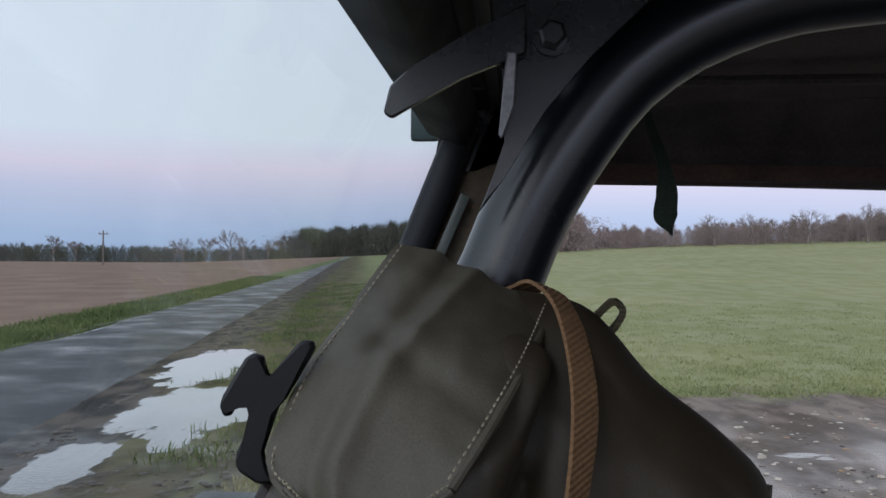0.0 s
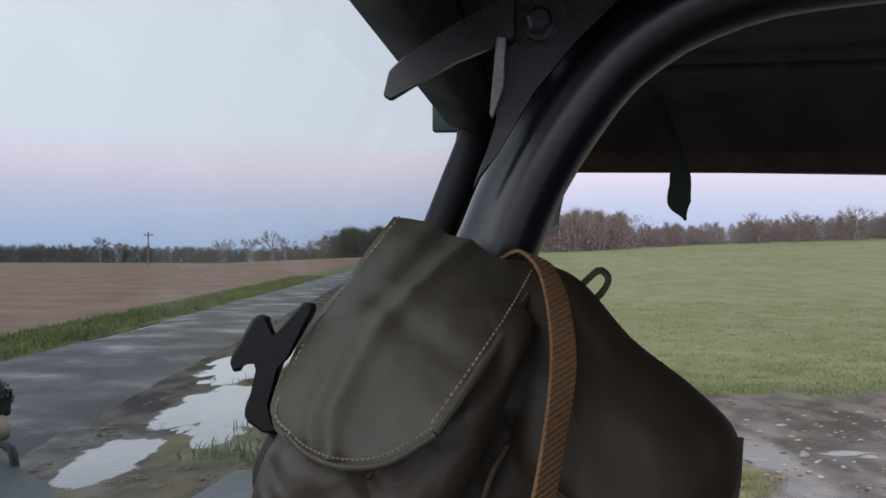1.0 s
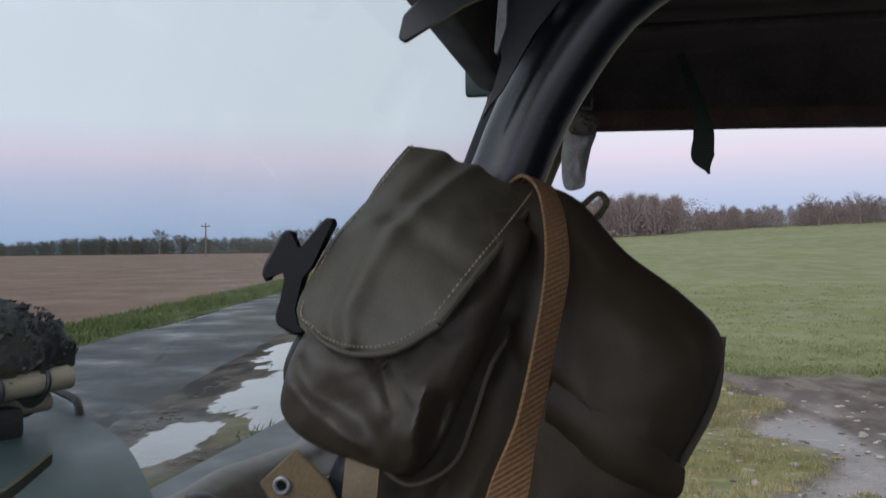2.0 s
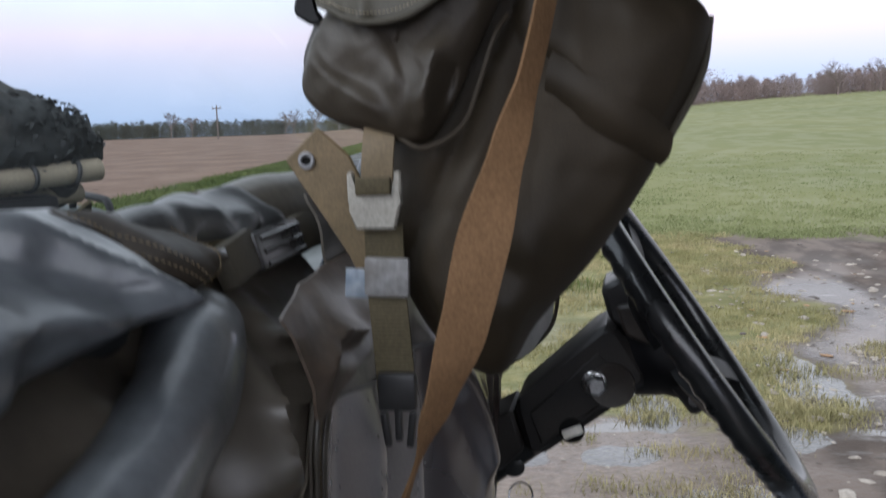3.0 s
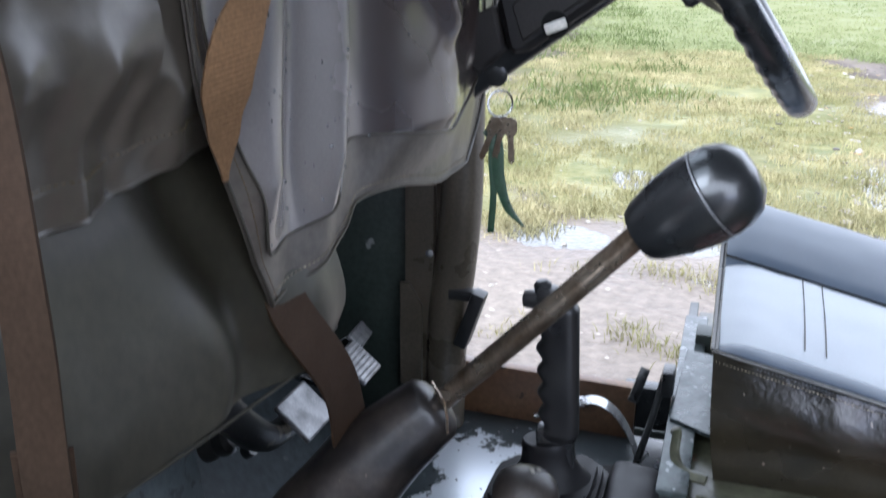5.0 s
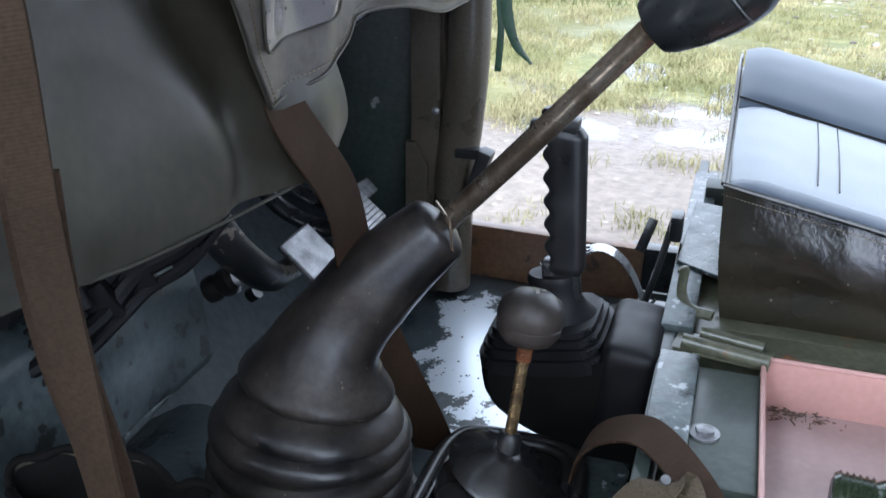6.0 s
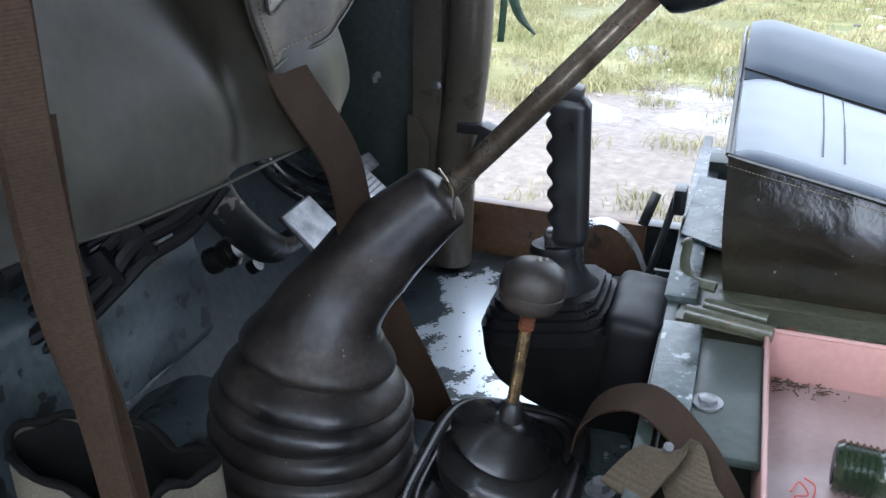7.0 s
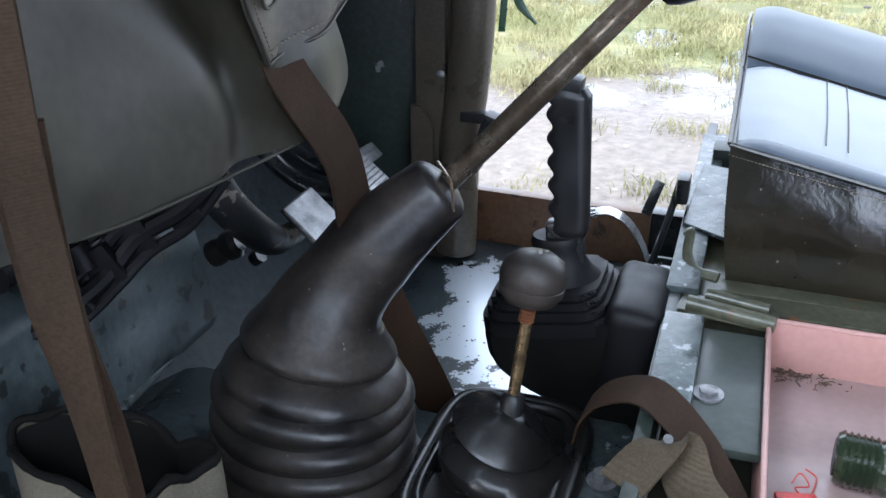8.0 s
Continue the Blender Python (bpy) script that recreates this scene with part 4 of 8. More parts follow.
def scatter_lumps(name, count, zone, size, material, label, category, flat=0.6):
    """Uneven rounded lumps half sunk in the soil."""
    verts, faces = [], []
    for _ in range(count):
        x, y = zone(rng)
        if standing_water(x, y):
            continue
        s = size * (0.25 + 0.75 * rng.random() ** 2.2)
        z = height(x, y) - s * 0.12
        k = len(verts)
        t, long = rng.uniform(0, math.tau), rng.uniform(1.0, 1.7)
        up, lean = flat * rng.uniform(0.6, 1.2), rng.uniform(-0.25, 0.25)
        for r, h in ((1.0, 0.0), (0.95, 0.45), (0.55, 0.9)):
            for i in range(6):
                a = math.tau * (i + 0.5 * rng.uniform(-0.5, 0.5)) / 6
                f = rng.uniform(0.82, 1.12) * s * r
                u, v = math.cos(a) * f * long + lean * h * s, math.sin(a) * f
                verts.append((x + u * math.cos(t) - v * math.sin(t), y + u * math.sin(t) + v * math.cos(t), z + s * up * h * rng.uniform(0.85, 1.15)))
        verts.append((x + lean * s * math.cos(t), y + lean * s * math.sin(t), z + s * up))
        for q in (0, 6):
            faces += [(k + q + i, k + q + (i + 1) % 6, k + q + 6 + (i + 1) % 6, k + q + 6 + i) for i in range(6)]
        faces += [(k + 12 + i, k + 12 + (i + 1) % 6, k + 18) for i in range(6)]
    raw(name, verts, faces, material, label=label, category=category, kind="stuff", smooth=True)


scatter_lumps("flint_stones", 520, lambda g: (0.7 + 4.8 * g.random() ** 1.3, g.uniform(3.2, 11.5)), 0.046, M_STONE, "pale flint stones lying on the mud", "stones", 0.5)
scatter_lumps("small_stones", 700, lambda g: (g.uniform(-2.0, 4.5), g.uniform(2.6, 9.0)), 0.020, M_STONE, "small stones and grit in the mud", "stones")
scatter_lumps("mud_lumps", 900, lambda g: (g.uniform(0.2, 5.5), g.uniform(3.0, 12.5)), 0.032, M_MUD, "dark lumps of trodden mud", "soil", 0.35)
scatter_lumps("lane_mud", 1600, lambda g: ((lambda y: (road_edges(y)[1] + 0.1 + 2.2 * g.random() ** 1.4, y))(7 + 22 * g.random() ** 1.4)), 0.045, M_MUD, "dark mud and broken tarmac along the lane", "soil", 0.5)
scatter_lumps("soil_clods", 2600, lambda g: ((lambda y: (road_edges(y)[0] - 1.8 - 34 * g.random() ** 1.6, y))(12 + 60 * g.random())), 0.16, M_FIELD, "clods of ploughed brown soil", "soil", 0.3)
scatter_lumps("fallen_leaves", 110, lambda g: (g.uniform(0.8, 5.0), g.uniform(4.5, 11.5)), 0.055, M_LEAF, "wet yellow-brown fallen leaves", "leaves", 0.12)

# trees: trunk, forking limbs, fine winter twigs
def limb(verts, faces, p, d, length, r, depth, g, twigs):
    n = 4
    q = p + d * length
    s = d.orthogonal().normalized()
    u = d.cross(s)
    k = len(verts)
    for c, rr in ((p, r), (q, r * 0.6)):
        for i in range(n):
            a = math.tau * i / n
            verts.append(tuple(c + (s * math.cos(a) + u * math.sin(a)) * rr))
    faces += [(k + i, k + (i + 1) % n, k + n + (i + 1) % n, k + n + i) for i in range(n)]
    if depth == 0:
        for _ in range(twigs):
            e = (d + V((g.gauss(0, 0.7), g.gauss(0, 0.7), g.gauss(0.1, 0.5)))).normalized()
            b = p.lerp(q, g.uniform(0.2, 1))
            tip = b + e * length * g.uniform(0.5, 1.1)
            w = e.orthogonal().normalized() * r * 1.4
            k = len(verts)
            verts += [tuple(b - w), tuple(b + w), tuple(tip)]
            faces.append((k, k + 1, k + 2))
        return
    for _ in range(g.choice((2, 3, 3))):
        e = (d + V((g.gauss(0, 0.48), g.gauss(0, 0.48), g.gauss(0.05, 0.25)))).normalized()
        limb(verts, faces, p.lerp(q, g.uniform(0.7, 1.0)), e, length * g.uniform(0.62, 0.85), r * 0.58, depth - 1, g, twigs)


def tree(name, x, y, h, seed, label):
    g = random.Random(seed)
    base = thing(name, (x, y, height(x, y) - 0.3), label, "tree", "trees along the field edge")
    p = V(base.location)
    raw("trunk", *((lambda v, f: (limb(v, f, p, V((0, 0, 1)), h * 0.3, h * 0.025, 0, g, 0), (v, f))[1])([], [])), M_BARK, base)
    v, f = [], []
    for _ in range(5):
        limb(v, f, p + V((0, 0, h * g.uniform(0.2, 0.3))), V((g.gauss(0, 0.5), g.gauss(0, 0.5), 1)).normalized(), h * 0.24, h * 0.013, 3, g, 4)
    raw("crown", v, f, M_BARK, base)


def woods(name, line, count, h, material, label, twig=120, depth=14.0, base_h=0.55, under=0.7):
    """A far wood: many bare trees with dense undergrowth."""
    g = random.Random(len(name) + count)
    pts = spline([(*p, 0) for p in line], 200)
    v, f = [], []
    for _ in range(count):
        c = pts[int(g.random() * 200)]
        x, y = c.x + g.uniform(-depth, depth) * 0.3, c.y + g.random() * depth
        hh = h * g.uniform(0.7, 1.15) * (1 + 0.35 * noise.noise(V((x * 0.02, y * 0.02, 3))))
        z = height(x, y) - 0.5
        limb(v, f, V((x, y, z)), V((0, 0, 1)), hh * 0.45, hh * 0.018, 0, g, 0)
        for _ in range(twig):
            a, e = g.uniform(0, math.tau), g.random() ** 0.7
            rr = hh * 0.32 * math.sin(math.pi * min(0.25 + e * 0.75, 1.0)) * g.uniform(0.3, 1)
            b = V((x + rr * 0.6 * math.cos(a), y + rr * 0.6 * math.sin(a), z + hh * (0.12 + 0.72 * e)))
            d = V((math.cos(a) * 0.6, math.sin(a) * 0.6, g.uniform(0.5, 1.3))).normalized()
            t = b + d * hh * g.uniform(0.1, 0.22)
            s = d.cross(V((g.gauss(0, 1), g.gauss(0, 1), g.gauss(0, 1)))).normalized() * hh * g.uniform(0.003, 0.008)
            k = len(v)
            v += [tuple(b - s), tuple(b + s), tuple(t)]
            f.append((k, k + 1, k + 2))
        for _ in range(int(twig * under)):
            b = V((x + g.gauss(0, hh * 0.3), y + g.gauss(0, hh * 0.2), z + hh * base_h * g.random()))
            s = V((g.gauss(0, 1), g.gauss(0, 0.4), g.gauss(0, 1))) * hh * 0.018
            s2 = V((g.gauss(0, 1), g.gauss(0, 0.4), g.gauss(0, 1))) * hh * 0.018
            k = len(v)
            v += [tuple(b), tuple(b + s), tuple(b + s2)]
            f.append((k, k + 1, k + 2))
    raw(name, v, f, material, label=label, category="woods", kind="stuff")


woods("far_wood", ((-10, 150), (25, 150), (60, 146), (120, 140)), 640, 4.7, M_WOODS, "bare brown winter wood behind the crop field", twig=230, base_h=0.75, under=2.2)
woods("wood_corner", ((-1, 140), (3, 140), (7, 141)), 60, 6.4, M_WOODS, "rounded clump of reddish bare trees", twig=420, base_h=0.85, under=2.4)
woods("far_hedge", ((-260, 300), (-180, 300), (-120, 310), (-70, 300), (-30, 250)), 900, 6.2, M_HEDGE, "distant dark hedgerow along the ploughed field", twig=130, depth=20, base_h=0.82, under=3.4)
woods("far_copse", ((-52, 210), (-40, 205), (-20, 200), (-5, 190)), 220, 8.0, M_HEDGE, "dark copse beyond the lane", twig=260, base_h=0.88, under=1.8)
for i, (x, y, h) in enumerate(((-137, 268, 10), (-132, 272, 8.5), (-104, 286, 9.5), (-97, 286, 10.5), (-89, 286, 13), (-80, 270, 9.5), (-112, 300, 9), (-62, 250, 9), (-55, 240, 9), (-76, 300, 10), (-70, 260, 8),
                               (30, 146, 6.4), (36, 147, 6.0), (44, 146, 6.8), (52, 144, 7.2), (57, 145, 6.6), (63, 142, 7.4), (70, 140, 7.4))):
    tree("bare_tree", x, y, h, 40 + i, "leafless winter tree with fine bare twigs")


def utility_pole(x, y):
    z = height(x, y)
    t = thing("utility_pole", (x, y, z), "thin grey wooden power pole at the field edge", "pole")
    part("post", rod((x, y, z - 0.3), (x, y, z + 5.2), 0.14, 0.11, 8), M_BARK, t)
    part("crossarm", box((x, y, z + 4.7), (1.5, 0.12, 0.14), 0.01), M_BARK, t)
    for s in (-0.6, 0.0, 0.6):
        part("insulator", rod((x + s, y, z + 4.76), (x + s, y, z + 5.05), 0.07, 0.05, 8), M_STONE, t)


utility_pole(-62.0, 136.5)

# ---- the vehicle ----
FLOOR_Z, SILL_Y, BOX_Z = 0.14, 1.32, 0.375
vehicle = thing("off_road_vehicle", (0.3, 0.6, -0.52), "ex-army green off-road vehicle with canvas roof and no door", "vehicle")
VX, VY = (1, 0, 0), (0, 1, 0)

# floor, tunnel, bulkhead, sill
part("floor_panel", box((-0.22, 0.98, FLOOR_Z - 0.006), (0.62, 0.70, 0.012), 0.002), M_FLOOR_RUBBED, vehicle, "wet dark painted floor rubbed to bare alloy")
part("floor_panel", box((-0.22, 0.02, FLOOR_Z - 0.006), (0.62, 0.70, 0.012), 0.002), M_FLOOR, vehicle, "dark painted floor panel")
part("sill_plank", box((-0.19, SILL_Y + 0.012, FLOOR_Z + 0.044), (0.36, 0.022, 0.088), 0.003, (0, 0.5, -1.5)), M_WOOD, vehicle, "varnished brown wooden board along the door sill")
part("sill_rail", box((0.12, SILL_Y + 0.02, FLOOR_Z + 0.05), (0.30, 0.03, 0.07), 0.004), M_BLACKP, vehicle, "dark sill rail")
part("sill_outer", box((-0.1, SILL_Y + 0.06, FLOOR_Z - 0.12), (1.1, 0.05, 0.24), 0.01), M_GREEN, vehicle)

# gearbox tunnel with sloping front
tun = [(-0.55, 0.16), (-0.40, 0.26), (0.045, 0.26), (0.045, FLOOR_Z - 0.01), (-0.55, FLOOR_Z - 0.01)]
part("gearbox_tunnel", prism(tun, (1, 0, 0), (0, 0, 1), (0, 0.525, 0), 0.36, 0.012), M_GREYG, vehicle, "wet worn grey-green gearbox cover", smooth=True)
part("tunnel_plate", box((-0.03, 0.612, 0.264), (0.15, 0.25, 0.006), 0.003), M_ALLOY, vehicle)
# bulkhead and footwell
part("bulkhead", box((-0.66, 0.50, 0.46), (0.02, 1.5, 0.68), 0.004), M_GREYG, vehicle, "grey-green painted bulkhead")
part("bulkhead_slope", prism([(-0.66, 0.60), (-0.40, 0.42), (-0.38, 0.30), (-0.62, 0.14), (-0.66, 0.14)], (1, 0, 0), (0, 0, 1), (0, 0.50, 0), 0.46, 0.01), M_GREYG, vehicle, "scuffed grey-green engine bulkhead box")
part("toe_board", prism([(-0.64, 0.40), (-0.42, 0.135), (-0.44, 0.125), (-0.66, 0.38)], (1, 0, 0), (0, 0, 1), (0, 0.98, 0), 0.66, 0.002), M_TOE, vehicle, "dark painted toe board")
part("dash_panel", box((-0.36, 0.55, 0.80), (0.15, 1.46, 0.36), 0.02), M_GREEN, vehicle, "dark green dashboard under the cover")
part("wing_top", box((-1.3, 1.1, 0.80), (1.8, 0.72, 0.02), 0.006), M_BONNET, vehicle)
part("dash_shelf", box((-0.395, 0.55, 0.978), (0.20, 1.44, 0.02), 0.006), M_GREEN, vehicle)
part("side_panel", box((-0.48, 1.285, 0.42), (0.34, 0.02, 0.76), 0.004), M_GREEN, vehicle, "dark footwell side panel")

# door post with hinge strap and screws
part("door_post", box((-0.335, 1.262, 0.55), (0.045, 0.03, 0.86), 0.004), M_POST, vehicle, "dark painted door post")
part("post_channel", merged(box((-0.30, 1.27, 0.55), (0.03, 0.02, 0.86), 0.003), sweep(spline([(-0.278, 1.262, 0.97), (-0.275, 1.262, 0.62), (-0.276, 1.262, 0.50), (-0.284, 1.262, 0.40), (-0.293, 1.262, 0.33), (-0.297, 1.262, 0.15)], 30), 0.031, 20)), M_POST, vehicle, "rounded dark door post")
part("post_gusset", prism([(-0.36, 0.22), (-0.36, 0.385), (-0.345, 0.385), (-0.325, 0.35), (-0.325, 0.22)], (1, 0, 0), (0, 0, 1), (0, 1.235, 0), 0.006, 0.001), M_POST, vehicle)
for z in (0.43, 0.62, 0.80):
    part("post_screw", lathe([(0.006, 0), (0.006, 0.002), (0.003, 0.004), (0.0, 0.004)], (-0.318, 1.246, z), (0, -1, 0), 14), M_ALU, vehicle)
part("door_catch", merged(box((-0.25, 1.235, 0.34), (0.02, 0.03, 0.09), 0.004, (0, 18, 0)), box((-0.262, 1.24, 0.375), (0.045, 0.02, 0.016), 0.003)), M_PLASTIC, vehicle)

# seat box with edge strips, catches and clutter
part("seat_box_riser", box((0.062, 0.70, (BOX_Z + FLOOR_Z) / 2), (0.012, 1.24, BOX_Z - FLOOR_Z), 0.002), M_GREEN, vehicle, "worn green seat box front")
part("seat_box_top", box((0.40, 1.06, BOX_Z - 0.02), (0.66, 0.52, 0.012), 0.002), M_GREEN2, vehicle, "worn olive seat box top")
part("cubby_floor", box((0.40, 0.44, BOX_Z - 0.066), (0.66, 0.72, 0.012), 0.002), M_GREEN2, vehicle, "worn olive locker floor")
part("cubby_side", box((0.40, 0.797, BOX_Z - 0.045), (0.66, 0.006, 0.05), 0.001), M_GREEN2, vehicle)
part("edge_strip", box((0.075, 0.665, BOX_Z + 0.002), (0.034, 0.15, 0.012), 0.003), M_ALLOY, vehicle, "paint-worn metal edge strip")
part("edge_strip", box((0.068, 1.02, BOX_Z + 0.001), (0.03, 0.46, 0.010), 0.003), M_ALLOY, vehicle)
part("box_plate", box((0.111, 0.655, BOX_Z - 0.008), (0.066, 0.17, 0.008), 0.003), M_GREEN, vehicle)
part("box_plate", prism([(0.055, 0.93), (0.12, 0.89), (0.13, 1.10), (0.062, 1.12)], (1, 0, 0), (0, 1, 0), (0, 0, BOX_Z + 0.008), 0.004, 0.001), M_ALLOY, vehicle)
part("hinge_knuckle", merged(rod((0.075, 0.765, BOX_Z + 0.004), (0.15, 0.752, BOX_Z + 0.002), 0.0075), rod((0.09, 0.783, BOX_Z + 0.006), (0.145, 0.773, BOX_Z + 0.004), 0.0065), box((0.11, 0.770, BOX_Z - 0.002), (0.085, 0.034, 0.004), 0.001, (0, 0, -9))), M_GREEN2, vehicle, "olive painted hinge")
part("seat_rail", box((0.33, 0.846, BOX_Z - 0.026), (0.46, 0.026, 0.026), 0.003), M_GREEN2, vehicle, "rusty olive seat rail")
part("seat_rail", box((0.33, 1.17, BOX_Z + 0.004), (0.52, 0.04, 0.03), 0.004), M_GREEN, vehicle)
part("box_nut", merged(lathe([(0.012, 0), (0.012, 0.002), (0.0, 0.002)], (0.103, 0.635, BOX_Z - 0.004), n=20), lathe([(0.0075, 0), (0.0075, 0.003), (0.005, 0.004), (0.0, 0.004)], (0.103, 0.635, BOX_Z - 0.002), n=6)), M_ALU, vehicle, "zinc nut and washer")
part("tunnel_nut", merged(lathe([(0.013, 0), (0.013, 0.002), (0.0, 0.002)], (0.029, 0.636, 0.267), n=20), lathe([(0.008, 0), (0.008, 0.008), (0.0, 0.008)], (0.029, 0.636, 0.269), n=6)), M_ALU, vehicle)
part("hook_catch", sweep(spline([(0.063, 0.878, 0.398), (0.066, 0.868, 0.402), (0.066, 0.855, 0.385), (0.075, 0.835, 0.378), (0.098, 0.825, 0.378)], 20), 0.0055, 8, flat=0.6), M_GREEN2, vehicle, "bent olive metal catch")
part("box_latch", merged(box((0.048, 0.99, 0.40), (0.014, 0.03, 0.03), 0.004), sweep(spline([(0.045, 1.0, 0.41), (0.035, 0.97, 0.36), (0.022, 0.94, 0.31)], 12), 0.004, 8), box((0.012, 1.05, 0.36), (0.012, 0.05, 0.006), 0.001, (30, 20, 0))), M_BLACKP, vehicle, "dark spring latch")
part("clip_spring", merged(sweep(spline([(0.03, 0.90, 0.30), (0.0, 0.93, 0.24), (0.02, 0.90, 0.20), (0.045, 0.88, 0.26)], 20), 0.0018, 6), sweep(spline([(0.035, 0.96, 0.32), (0.01, 0.99, 0.27), (-0.01, 0.95, 0.22)], 16), 0.0018, 6)), M_CHROME, vehicle, "loose bright spring clips")
part("hose_clamp", ribbon([(-0.065, 0.985, 0.352), (-0.03, 0.99, 0.362), (0.0, 0.985, 0.345), (0.025, 0.97, 0.30), (0.03, 0.96, 0.25)], [(0, 1, 0.3)], [0.014], 0.0012, 24), M_CHROME, vehicle, "bright steel hose clamp band")
part("clamp_screw", merged(rod((-0.075, 0.985, 0.352), (-0.045, 0.99, 0.358), 0.006, n=10), box((-0.06, 0.985, 0.362), (0.018, 0.014, 0.01), 0.002), rod((-0.10, 0.98, 0.335), (-0.08, 0.98, 0.342), 0.003, n=8)), M_CHROME, vehicle)
part("floor_lever", merged(sweep(spline([(-0.005, 0.945, 0.27), (0.0, 0.93, 0.235), (0.022, 0.90, 0.20), (0.04, 0.89, 0.195)], 12), [0.008] * 13, 8, flat=0.5), rod((0.0, 0.94, 0.25), (0.012, 0.945, 0.252), 0.005)), M_GREYG, vehicle)

# roof, side flap, windscreen frame
part("roof", patch([(-0.2, -0.5, 1.54), (1.2, -0.5, 1.56)], [(-0.2, 1.24, 1.47), (1.2, 1.24, 1.49)], [(-0.2, -0.5, 1.54), (-0.2, 0.4, 1.545), (-0.2, 1.24, 1.47)], [(1.2, -0.5, 1.56), (1.2, 0.4, 1.565), (1.2, 1.24, 1.49)], 40, 40, None, 0.003, 0.004, 0.2), M_ROOF, vehicle, "black canvas roof from below")
part("roof_seam", sweep(spline([(-0.16, 1.10, 1.468), (0.3, 1.10, 1.470), (1.1, 1.10, 1.474)], 20), 0.006, 8), M_ROOF, vehicle)
part("side_flap", patch([(-0.19, 1.24, 1.475), (1.2, 1.24, 1.485)], [(-0.13, 1.30, 1.383), (0.3, 1.30, 1.377), (1.2, 1.30, 1.355)], [(-0.19, 1.24, 1.475), (-0.17, 1.31, 1.43), (-0.13, 1.30, 1.383)], [(1.2, 1.24, 1.485), (1.2, 1.31, 1.42), (1.2, 1.30, 1.355)], 40, 14, None, 0.004, 0.005, 0.12), M_ROOF, vehicle, "black canvas side flap rolled along the roof edge")
part("flap_binding", sweep(spline([(-0.13, 1.30, 1.383), (0.3, 1.30, 1.377), (1.2, 1.30, 1.355)], 30), 0.004, 8), mat("binding_brown", (0.06, 0.045, 0.04), (0.09, 0.06, 0.05), 0.8), vehicle, "brown canvas binding")
part("flap_band", ribbon([(-0.125, 1.296, 1.395), (0.3, 1.296, 1.389), (1.2, 1.296, 1.367)], [(0, -0.15, 1)], [0.022], 0.003, 30), mat("band_rusty_brown", (0.110, 0.066, 0.044), (0.070, 0.045, 0.034), 0.8, scale=14, fine=200, bump=0.3), vehicle, "rusty brown band along the roof flap")
zip_bm = bmesh.new()
for i in range(260):
    t = i / 260
    b = box((0.16 + 0.75 * t, 1.300, 1.3765 - 0.0185 * t), (0.0017, 0.003, 0.0022), 0)
    me = bpy.data.meshes.new("t")
    b.to_mesh(me)
    b.free()
    zip_bm.from_mesh(me)
    bpy.data.meshes.remove(me)
part("zip_teeth", zip_bm, M_PLASTIC, vehicle, smooth=False)

WS = lambda z: -0.185 - (1.42 - z) * 0.42
frame_part = part("windscreen_frame", merged(
    box((WS(1.44), 0.345, 1.445), (0.052, 1.78, 0.046), 0.006, (0, 23, 0)),
    sweep([(WS(1.42) + 0.022, 1.225, 1.44), (WS(0.98) + 0.022, 1.225, 0.98)], 0.020, 10),
    sweep([(WS(0.985), -0.55, 0.985), (WS(0.985), 1.235, 0.985)], 0.018, 10)), M_FRAMEB, vehicle, "black windscreen frame")
part("header_rail", box((-0.09, 0.45, 1.492), (0.13, 1.55, 0.03), 0.006, (0, -12, 0)), M_FRAMEB, vehicle, "black header rail")
part("header_rib", merged(box((-0.125, 0.9, 1.462), (0.012, 0.6, 0.012), 0.002), box((-0.06, 0.9, 1.475), (0.012, 0.6, 0.012), 0.002)), M_FRAMEB, vehicle)
gl = part("windscreen", prism([(-0.55, 1.075), (1.215, 1.075), (1.215, 1.553), (-0.55, 1.553)], (0, 1, 0), (0.39, 0, 0.92), (WS(0) , 0, 0), 0.004, 0), M_GLASS, vehicle, "hazy rain-smeared windscreen glass", smooth=False)
gl.visible_shadow = False
part("corner_gusset", prism([(-0.20, 1.40), (-0.19, 1.46), (-0.06, 1.48), (-0.06, 1.40), (-0.125, 1.402), (-0.15, 1.385), (-0.20, 1.390)], (1, 0, 0), (0, 0, 1), (0, 1.245, 0), 0.02, 0.003), M_BLACKP, vehicle, "black corner gusset")
part("corner_post", box((-0.163, 1.250, 1.292), (0.078, 0.03, 0.38), 0.006, (0, 23, 0)), M_POSTRUST, vehicle, "rusty olive corner post")
part("post_strip", box((-0.190, 1.222, 1.29), (0.012, 0.006, 0.15), 0.002, (0, 23, 0)), M_GREEN, vehicle)
# unseen door behind the camera, added to hold back light from the passenger side
part("passenger_door", box((0.0, -0.53, 0.52), (1.0, 0.04, 0.95), 0.01), M_GREEN, vehicle, "unseen dark green passenger door added to block light")
part("mirror_arm", box((-0.222, 1.34, 1.464), (0.036, 0.02, 0.050), 0.004), M_BONNET, vehicle, "small outside bracket")

